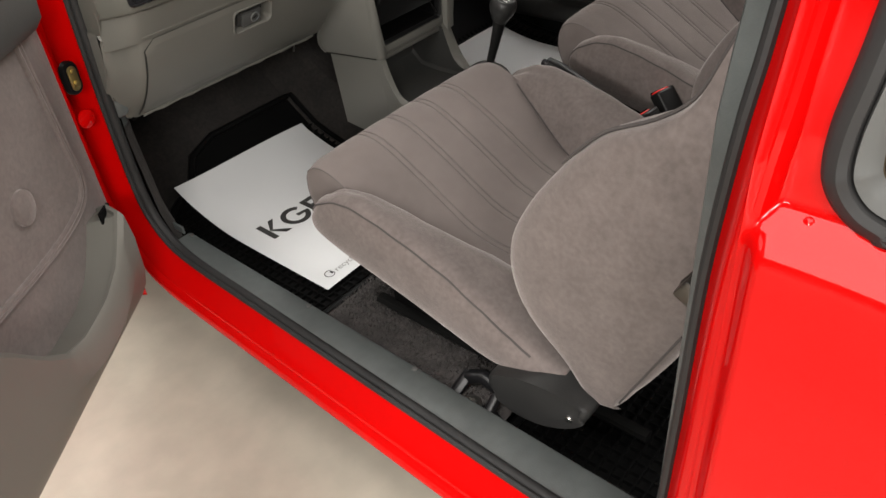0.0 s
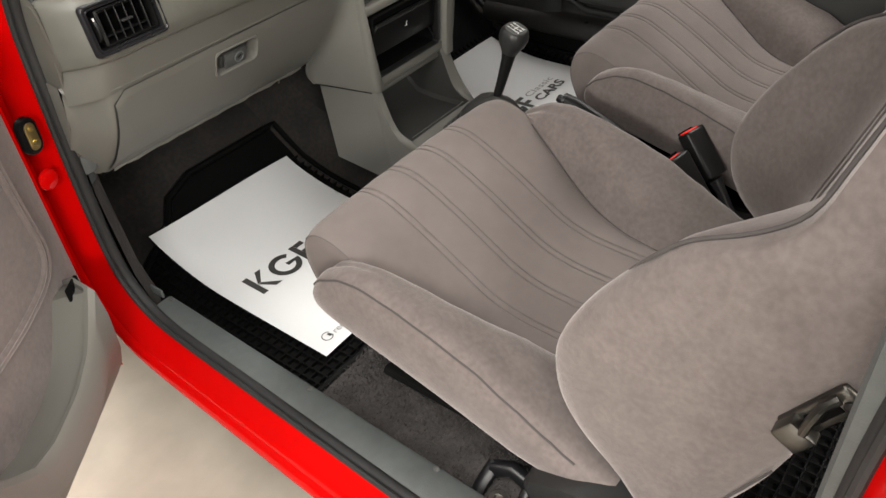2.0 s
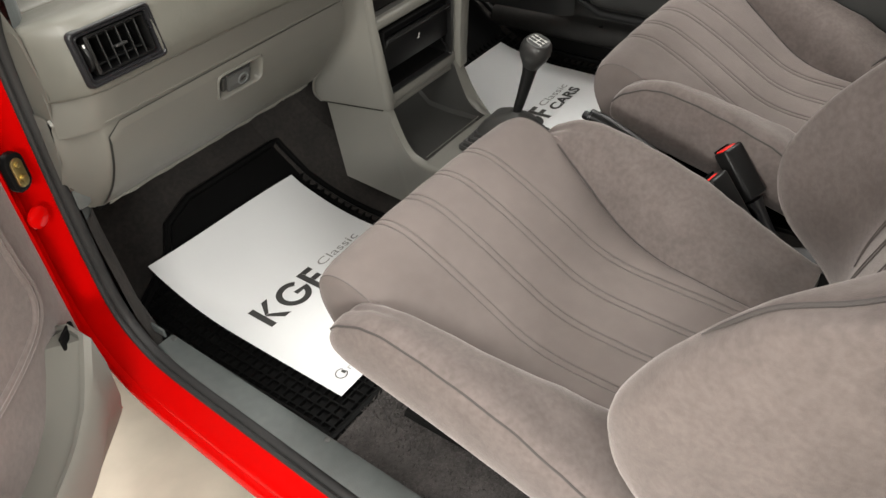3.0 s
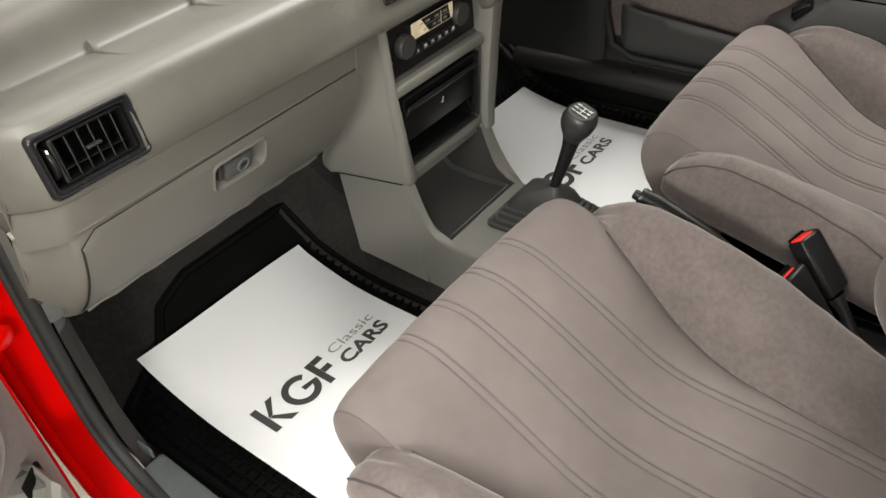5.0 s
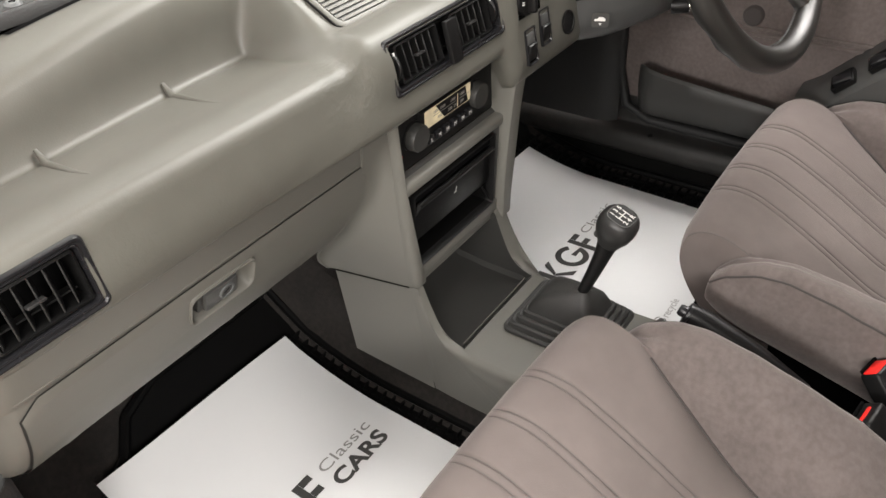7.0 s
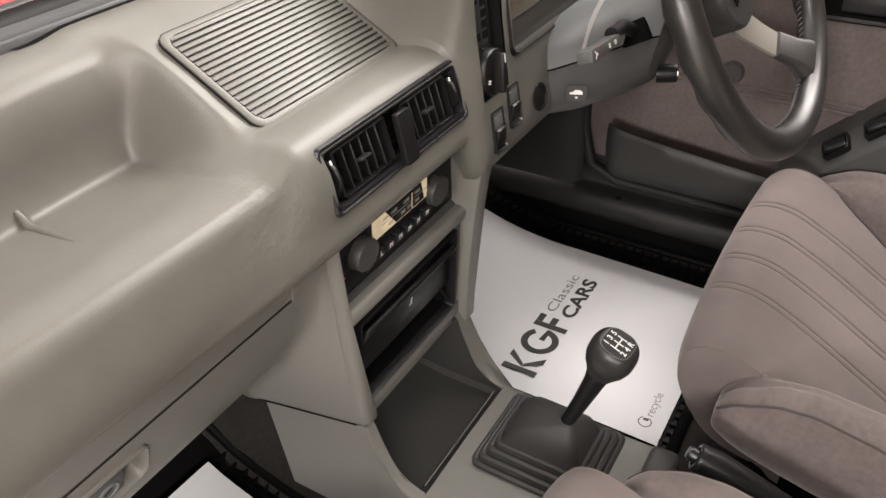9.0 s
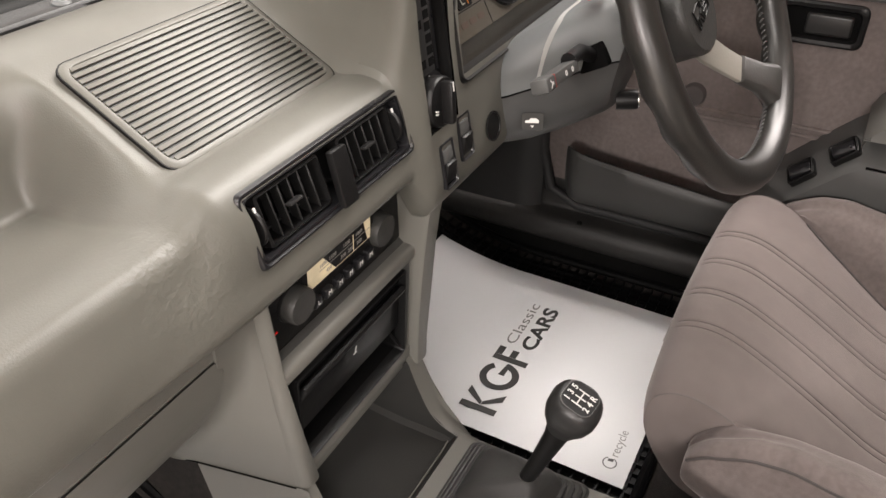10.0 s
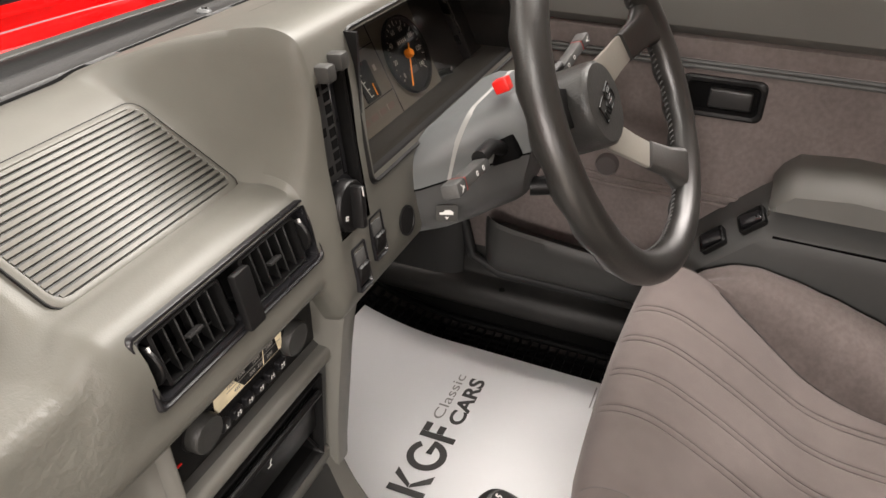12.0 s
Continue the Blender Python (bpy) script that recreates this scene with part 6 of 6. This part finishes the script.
def buckle(x, y, z, lean, turn, red=1.0):
    th = thing("seat_belt_buckle", "black seat belt buckle with a red release button", "buckle", (x, y, z - 0.20), group="buckles between the seats")
    m = Matrix.Translation((x, y, z)) @ pose(0, 0, 0, 0, 0, turn) @ pose(0, 0, 0, lean, 0, 0)
    part("housing", box((0, 0, -0.042), (0.044, 0.026, 0.088), 0.005, 3, m), BLACK, th)
    part("neck", tube([m @ Vector((0, 0, -0.090)), m @ Vector((0, 0, -0.108)), m @ Vector((0, 0.004, -0.16)), m @ Vector((0, 0.02, -0.22))], [0.017, 0.011, 0.009, 0.009], 10, flat=0.6), SATIN, th)
    part("button", box((-0.004, -0.001, 0.0005), (0.030, 0.017 * red, 0.006), 0.002, 2, m), REDPLASTIC, th, "red release button")
    part("tongue_slot", box((0, 0.009, 0.0035), (0.036, 0.003, 0.004), m=m), VOID, th)
    return th


buckle(0.056, -0.523, 0.524, -42, -14)
buckle(-0.012, -0.528, 0.512, -40, -8, 0.3)

# ---- steering ----
wheel = thing("steering_wheel", "black leather three-spoke steering wheel with a round boss", "steering wheel", (0.336, -0.20, 0.915))
WC = Vector((0.336, -0.214, 0.917))
tilt = radians(27.6)
WN = Vector((-0.066, -math.cos(tilt), math.sin(tilt))).normalized()
WU = Vector((0, 0, 1)).cross(WN).normalized() * -1
WU = WU if WU.x > 0 else -WU
WV = WN.cross(WU)
WV = WV if WV.z > 0 else -WV


def on_wheel(a, r, d=0.0):
    return WC + WU * (r * math.cos(a)) + WV * (r * math.sin(a)) + WN * d


R, RR = 0.1775, 0.0180
rows = []
for i in range(144):
    a = 2 * math.pi * i / 144
    c = on_wheel(a, R)
    out = (c - WC).normalized()
    row = []
    for j in range(18):
        b = 2 * math.pi * j / 18
        # finger notches along the rear inner side
        r = RR
        notch = 0.0038 * (0.5 + 0.5 * math.cos(i * math.pi / 3)) * max(0.0, math.cos(b + 1.75))
        row.append(c + out * ((r - notch) * math.cos(b)) + WN * ((r - notch) * math.sin(b)))
    rows.append(row)
rim = part("rim", loft(rows, ring=True, closed=True), LEATHER, wheel, "worn black leather rim")
stitches = []
for i in range(150):
    a = 2 * math.pi * i / 150
    c = on_wheel(a, R)
    out = (c - WC).normalized()
    for da in (0.010,):
        p = on_wheel(a - da, R - RR * 0.86, -RR * 0.52)
        q = on_wheel(a + da, R - RR * 0.98, -RR * 0.22)
        stitches.append(tube([p, (p + q) / 2 - out * 0.0012, q], 0.0011, 5))
tagged(part("stitching", join(*stitches), LACING, rim, "zigzag lacing on the inner side"), kind="stuff")
BOSS = -0.034
for ang in (14, -51, 160):
    a = radians(ang)
    t = Vector(-math.sin(a) * WU + math.cos(a) * WV)
    rows = []
    for r, w, d, th_ in ((0.035, 0.021, BOSS - 0.006, 0.003), (0.06, 0.020, BOSS - 0.004, 0.003), (0.095, 0.0175, BOSS + 0.006, 0.003), (0.118, 0.017, BOSS + 0.014, 0.003)):
        c = on_wheel(a, r, d)
        rows.append([c + t * x + WN * y for x, y in rrect(2 * w, 2 * th_, 0.002, 2)])
    part("spoke", loft(rows, ring=True, caps=True), SPOKE if ang < 100 else BLACK, wheel, "flat grey-coated metal spoke")
    rows = []
    for r, w, d, th_ in ((0.116, 0.0185, BOSS + 0.014, 0.006), (0.140, 0.020, -0.008, 0.008), (0.158, 0.027, -0.002, 0.011), (0.172, 0.036, 0.0, 0.012)):
        c = on_wheel(a, r, d)
        rows.append([c + t * x + WN * y for x, y in rrect(2 * w, 2 * th_, th_ * 0.9, 4)])
    part("spoke_wrap", loft(rows, ring=True, caps=True), LEATHER, wheel, "leather-wrapped spoke end")
bc = WC + WN * BOSS
part("column_shaft", lathe([(0.024, -0.13), (0.024, -0.036)], bc, WN, 24), BLACK, wheel, "black steering shaft")
part("boss", lathe([(0.046, -0.040), (0.046, 0.010), (0.045, 0.016), (0.042, 0.019), (0.0, 0.0205)], bc, WN, 44), BOSSPAD, wheel, "round grained black centre pad")
bm_ = Matrix((WU, WV, WN)).transposed().to_4x4()
bm_.translation = bc + WN * 0.0208
bm_ = bm_ @ Matrix.Rotation(radians(20), 4, "Z") @ Matrix.Scale(0.86, 4)
part("boss_emblem", join(*[tube([bm_ @ Vector((x, y, 0)) for x, y in pts], 0.0010, 6) for pts in (
    [(-0.026, -0.012), (-0.026, 0.013), (-0.006, 0.013), (-0.003, 0.008), (-0.003, 0.004), (-0.008, 0.0), (-0.002, -0.012), (-0.009, -0.012), (-0.014, -0.002), (-0.019, -0.002), (-0.019, -0.012), (-0.026, -0.012)],
    [(0.024, 0.013), (0.004, 0.013), (0.001, 0.009), (0.001, 0.003), (0.004, 0.0), (0.016, 0.0), (0.017, -0.005), (0.002, -0.005), (0.0, -0.012), (0.021, -0.012), (0.025, -0.008), (0.025, 0.001), (0.021, 0.005), (0.009, 0.005), (0.009, 0.008), (0.024, 0.008), (0.024, 0.013)])]), BLACK, wheel, "raised outline emblem")

column = thing("hazard_switch", "red hazard warning switch on the column cowl", "switch", (0.335, -0.08, 0.84))
hz = Vector((0.300, -0.099, 0.926))
part("push_button", box((0, 0, 0), (0.014, 0.017, 0.014), 0.002, 2, Matrix.Translation(hz) @ Matrix.Rotation(-tilt, 4, "X")), REDPLASTIC, column, "red hazard warning switch")
part("stalk_gate", box((0, 0, 0), (0.012, 0.034, 0.026), 0.002, 2, Matrix.Translation((0.280, -0.110, 0.863)) @ Matrix.Rotation(-tilt, 4, "X")), VOID, column)


ignition = thing("ignition_lock", "black ignition lock with a bright ring under the column", "ignition lock", (0.350, -0.122, 0.789))
IX = Vector((0.30, -0.95, 0.10)).normalized()
part("barrel", lathe([(0.0115, 0.0), (0.0115, 0.022), (0.0105, 0.025), (0.009, 0.025)], (0.350, -0.122, 0.789), IX, 24), BLACK, ignition)
part("face_ring", lathe([(0.0095, 0.0245), (0.0095, 0.0262), (0.0075, 0.0268), (0.0065, 0.0255), (0.0, 0.0255)], (0.350, -0.122, 0.789), IX, 24), CHROME, ignition, "bright lock face")
part("key_slot", box((0, 0, 0.0260), (0.0016, 0.0070, 0.0010), m=face_frame((0.350, -0.122, 0.789), IX.orthogonal(), IX.cross(IX.orthogonal()))), VOID, ignition)


def stalk(root, tip, label, up):
    th = thing("column_stalk", label, "stalk", root, group="stalks on the steering column")
    root, tip = Vector(root), Vector(tip)
    d = tip - root
    part("arm", tube([root, root + d * 0.25 + Vector(up) * 0.012, root + d * 0.5 + Vector(up) * 0.010], [0.008, 0.0075, 0.008], 10), BLACK, th)
    m = face_frame(root + d * 0.72 + Vector(up) * 0.004, d, up)
    part("paddle", box((0, 0, 0), (d.length * 0.52, 0.012, 0.015), 0.002, 2, m), DARKGREY, th, "square-ended grey stalk paddle")
    part("end_cap", box((d.length * 0.29, 0, 0), (0.022, 0.014, 0.018), 0.003, 2, m), DARKGREY, th)
    face = -1 if d.x < 0 else 1
    for x in (-0.018, 0.0):
        part("symbol", bezel(rrect(0.0046, 0.0050, 0.0018, cx=x), [(0, face * 0.0076), (0, face * 0.0080), (0.0008, face * 0.0080), (0.0008, face * 0.0076)], m), WHITE, th, "white printed outline")
    cap = d.length * 0.29
    part("symbol", plate([(cap - 0.003, -0.0012), (cap + 0.0005, -0.0014), (cap + 0.004, -0.004), (cap + 0.004, -0.0028), (cap + 0.0014, -0.0006), (cap + 0.0014, 0.0006), (cap + 0.004, 0.0028), (cap + 0.004, 0.004), (cap + 0.0005, 0.0014), (cap - 0.003, 0.0012)], face * 0.0091, face * 0.0094, m), WHITE, th, "white printed horn mark")
    part("band", box((d.length * 0.205, 0, 0), (0.0010, 0.0123, 0.0153), m=m), BANDRED, th, "thin red line")
    return th


stalk((0.282, -0.110, 0.864), (0.137, -0.114, 0.883), "dark grey indicator stalk with white symbols", (0, 0.35, 1))
stalk((0.398, -0.112, 0.868), (0.530, -0.125, 0.905), "dark grey wiper stalk with white symbols", (0, 0.35, 1))

# ---- driver's door ----
ddoor = thing("driver_door", "closed driver's door lined in grey velour", "car door", (0.735, -0.40, 0.42))


DX = 0.735
part("lining", loft([[(DX, y, 0.42), (DX, y, 0.60), (DX, y, 0.76), (DX, y, 0.852)] for y in (0.14, 0.0, -0.2, -0.5, -0.8, -1.0)]), SUEDE, ddoor, "grey velour door lining")
part("top_roll", loft([[(DX + 0.002, y, 0.877), (DX - 0.014, y, 0.882), (DX - 0.024, y, 0.894), (DX - 0.024, y, 0.925), (DX - 0.010, y, 0.952), (DX + 0.03, y, 0.962), (DX + 0.06, y, 0.955)] for y in (0.14, 0.0, -0.2, -0.5, -0.8, -1.0)]), DOORVINYL, ddoor, "grained dark grey vinyl top roll")
part("window_seal", tube([(DX + 0.045, y, 0.964) for y in (0.12, -0.3, -0.9)], 0.006, 8), SEALRUBBER, ddoor)
part("velour_strip", loft([[(DX - 0.001, y, 0.841), (DX - 0.010, y, 0.846), (DX - 0.013, y, 0.859), (DX - 0.010, y, 0.874), (DX - 0.001, y, 0.879)] for y in (-0.018, -0.03, -0.2, -0.5, -0.8, -1.0)]), SUEDE, ddoor, "padded velour strip")
for z in (0.851, 0.844):
    part("moulding", tube([(DX - 0.004, y, z - 0.011) for y in (0.02, -0.3, -1.0)], 0.0042, 8), DARKGREY, ddoor, "thin dark moulding")
hm2 = face_frame((DX - 0.001, -0.299, 0.790), (0, -1, 0), (0, 0, 1))
handle = part("handle_bezel", bezel(rrect(0.122, 0.062, 0.012), [(0, -0.002), (0, 0.006), (0.003, 0.008), (0.008, 0.007), (0.011, 0.0015), (0.012, -0.004)], hm2), BLACK, ddoor, "black door handle surround")
part("handle_recess", plate(rrect(0.112, 0.052, 0.008), 0.0, 0.0012, hm2), VOID, handle)
part("pull_lever", box((0.012, 0, 0.004), (0.062, 0.030, 0.010), 0.004, 3, hm2), BOOTCAP, handle, "black pull lever")
part("blank_disc", lathe([(0.019, 0), (0.019, 0.008), (0.016, 0.012), (0, 0.013)], (DX, -0.144, 0.651), (-1, 0, 0), 28), PIPING, ddoor, "velour-covered round blank")
for z in (0.628, 0.615):
    part("crease", tube([(DX - 0.002, y, z + 0.02 * ease(-0.15, 0.05, y)) for y in (0.05, -0.05, -0.15, -0.33, -0.5)], 0.004, 8), SUEDE, ddoor)
# long map pocket
rows = []
for i in range(41):
    k = i / 40
    y = 0.050 - 0.63 * k ** 1.4
    e = math.sqrt(max(0.0, 1 - max(0.0, (y - 0.005) / 0.045) ** 2))
    top = line([(-0.58, 0.508), (-0.25, 0.518), (-0.02, 0.541), (0.02, 0.549), (0.050, 0.553)], y) - 0.050 * (1 - e) ** 1.5
    o = 0.012 + 0.080 * e
    rows.append([(DX - 0.001, y, top - 0.05), (DX - o + 0.008, y, top - 0.016), (DX - o + 0.005, y, top - 0.002), (DX - o, y, top + 0.001), (DX - o - 0.005, y, top - 0.005), (DX - o - 0.006, y, 0.50), (DX - o + 0.002, y, 0.455), (DX - o * 0.8, y, 0.440), (DX, y, 0.436)])
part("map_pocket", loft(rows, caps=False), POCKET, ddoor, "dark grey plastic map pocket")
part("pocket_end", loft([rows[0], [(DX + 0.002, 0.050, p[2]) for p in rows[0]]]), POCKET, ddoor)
# armrest with switches
rows = []
for y, z, wx in ((-0.255, 0.535, 0.092), (-0.285, 0.556, 0.098), (-0.335, 0.607, 0.102), (-0.385, 0.655, 0.104), (-0.402, 0.668, 0.105), (-0.45, 0.668, 0.106), (-0.60, 0.664, 0.106), (-0.95, 0.655, 0.105)):
    rows.append([(DX, y, z + 0.006), (DX - wx * 0.45, y, z + 0.002), (DX - wx * 0.55, y, z - 0.002), (DX - wx, y, z - 0.028), (DX - wx - 0.006, y, z - 0.038), (DX - wx - 0.004, y, z - 0.065), (DX - wx + 0.01, y, 0.49), (DX, y, 0.46)])
arm = part("armrest", loft(rows, caps=False), DARKGREY, ddoor, "grey armrest with window switches")
rows = []
for y, z, k in ((-0.396, 0.672, 0.2), (-0.405, 0.692, 0.7), (-0.425, 0.711, 1.0), (-0.50, 0.718, 1.0), (-0.60, 0.711, 1.0), (-0.95, 0.705, 1.0)):
    rows.append([(DX, y, z + 0.010), (DX - 0.045, y, z + 0.010), (DX - 0.080, y, z + 0.003), (DX - 0.100, y, z - 0.014), (DX - 0.104, y, 0.672), (DX - 0.05, y, 0.664)])
part("arm_pad", loft(rows), DOORVINYL, arm, "padded dark vinyl arm pad")
part("arm_groove", tube([(DX - 0.109, -0.41, 0.634), (DX - 0.111, -0.9, 0.626)], 0.002, 6), VOID, arm)
for y, z in ((-0.332, 0.607), (-0.380, 0.653)):
    sm = face_frame((DX - 0.081, y + 0.002, z - 0.012), (0, -0.72, 0.69), (0.86, 0.0, 0.48))
    sw = part("window_switch", bezel(rrect(0.042, 0.036, 0.005), [(0, -0.006), (0, 0.003), (0.002, 0.0045), (0.005, 0.001), (0.006, -0.004)], sm), BLACK, arm, "black window switch")
    part("switch_rocker", box((0, 0, 0.001), (0.031, 0.020, 0.010), 0.002, 2, sm @ Matrix.Rotation(radians(12), 4, "Y")), SATIN, arm)
# driver's sill, post cover and footwell side
dsill = thing("driver_sill", "dark grey plastic sill trim on the driver's side", "sill trim", (0.66, -0.2, 0.30))
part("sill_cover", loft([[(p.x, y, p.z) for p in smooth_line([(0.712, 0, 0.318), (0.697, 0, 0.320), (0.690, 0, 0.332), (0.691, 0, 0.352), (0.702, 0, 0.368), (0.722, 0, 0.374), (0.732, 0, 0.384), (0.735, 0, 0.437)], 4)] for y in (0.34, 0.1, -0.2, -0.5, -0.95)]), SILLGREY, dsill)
# carpet below the sill; its shade is painted in as black
part("sill_carpet", loft([[(0.722, y, 0.245), (0.720, y, 0.285), (0.712, y, 0.320)] for y in (0.34, 0.1, -0.2, -0.5, -0.95)]), SILLBLACK, dsill, "carpet under the sill cover, blackened for shade")
part("door_seal", tube([(0.724, y, z) for y, z in ((-0.8, 0.392), (-0.3, 0.392), (0.03, 0.394), (0.085, 0.42), (0.105, 0.50), (0.105, 0.70), (0.09, 0.86))], 0.010, 10), SEALRUBBER, dsill, "black rubber door seal")
part("sill_screw", lathe([(0.006, 0), (0.0055, 0.002), (0.003, 0.003), (0, 0.003)], (0.703, 0.016, 0.3695), (-0.1, 0, 1), 14), SILLBLACK, dsill)
# the dashboard's shade on this cover is put into its dark colour
part("post_cover", loft([[(0.718, 0.10, z), (0.704, 0.115, z), (0.696, 0.145, z), (0.694, 0.45, z)] for z in (0.38, 0.5, 0.62, 0.76)]), COVERBLACK, dsill, "footwell side cover, darkened for dashboard shade")

# ---- open passenger door ----
HINGE = Vector((-0.700, 0.115, 0))
swing = radians(52)
DU = Vector((-math.sin(swing), -math.cos(swing), 0))  # along the door, away from the hinge
DN = Vector((math.cos(swing), -math.sin(swing), 0))  # out of its lined face


def on_door(u, z, n=0.0):
    return HINGE + DU * u + DN * n + Vector((0, 0, z))


pdoor = thing("passenger_door", "open passenger door lined in grey velour with a plastic pocket", "car door", on_door(0.3, 0.30))
us = [0.0, 0.02, 0.05, 0.1, 0.2, 0.35, 0.5, 0.7, 0.95]
part("outer_skin", loft([[on_door(u, z, -0.10 - 0.02 * math.sin((z - 0.25) * 4)) for z in (0.27, 0.3, 0.5, 0.7, 0.9, 0.95)] + [on_door(u, 0.95, -0.03)] for u in us]), RED, pdoor, "gloss red outer skin")
part("edge_band", loft([[on_door(0.005, z, n) for n in (-0.11, -0.06, -0.005)] for z in (0.27, 0.5, 0.8, 0.95)]), RED, pdoor)
part("bottom_edge", loft([[on_door(u, 0.272, -0.10), on_door(u, 0.272, -0.05), on_door(u, 0.30, -0.004), on_door(u, 0.34, -0.002)] for u in us]), RED, pdoor)
part("lining", loft([[on_door(u, z, 0.0 - 0.012 * ease(0.03, 0.0, u)) for z in (0.30, 0.4, 0.5, 0.6, 0.7, 0.78, 0.86)] for u in us]), SUEDE, pdoor, "grey velour lining")
part("top_roll", loft([[on_door(u, z, n) for n, z in ((0.0, 0.80), (0.016, 0.803), (0.030, 0.82), (0.034, 0.86), (0.024, 0.90), (-0.02, 0.925))] for u in (0.045, 0.06, 0.09, 0.2, 0.5, 0.95)]), DARKGREY, pdoor, "dark grey vinyl top roll")
stitch = smooth_line([(0.080, 0.80, 0), (0.073, 0.72, 0), (0.066, 0.62, 0), (0.062, 0.575, 0), (0.072, 0.545, 0), (0.105, 0.528, 0), (0.176, 0.522, 0), (0.27, 0.527, 0), (0.40, 0.540, 0)], 6)
for off in (0.0, 0.011):
    part("welt", tube([on_door(p.x + off * 0.8, p.y + off * 0.6, 0.001) for p in stitch], 0.0045, 8), SUEDE, pdoor)
part("blank_disc", lathe([(0.026, 0), (0.026, 0.004), (0.022, 0.006), (0, 0.0065)], on_door(0.222, 0.617, 0.0), DN, 28), SUEDE, pdoor, "velour-covered round blank")
rows = []
for i in range(41):
    u = 0.055 + 0.90 * i / 40
    e = ease(0.055, 0.10, u)
    top = line([(0.055, 0.500), (0.085, 0.528), (0.10, 0.522), (0.117, 0.502), (0.16, 0.460), (0.22, 0.440), (0.30, 0.440), (0.35, 0.455), (0.40, 0.50), (0.45, 0.56), (0.50, 0.60), (0.95, 0.62)], u)
    o = 0.058 * e + 0.004
    rows.append([on_door(u, top - 0.02, 0.0), on_door(u, top - 0.008, o - 0.012), on_door(u, top, o - 0.010), on_door(u, top + 0.003, o - 0.003), on_door(u, top - 0.006, o + 0.004), on_door(u, top - 0.05 * e, o + 0.008), on_door(u, 0.405, o + 0.004), on_door(u, 0.375, o - 0.004), on_door(u, 0.350, o - 0.018), on_door(u, 0.338, 0.012), on_door(u, 0.334, -0.002)])
part("pocket", loft(rows), PLASTIC, pdoor, "grey plastic pocket and lower panel")
# thin black box stands in for the shade inside the pull
part("pull_recess", box((0, 0, 0), (0.035, 0.006, 0.030), 0.002, 2, face_frame(on_door(0.088, 0.508, 0.030), DU, (0, 0, 1)) @ Matrix.Rotation(radians(90), 4, "X")), VOID, pdoor, "pull recess, its shade put in as a black patch")
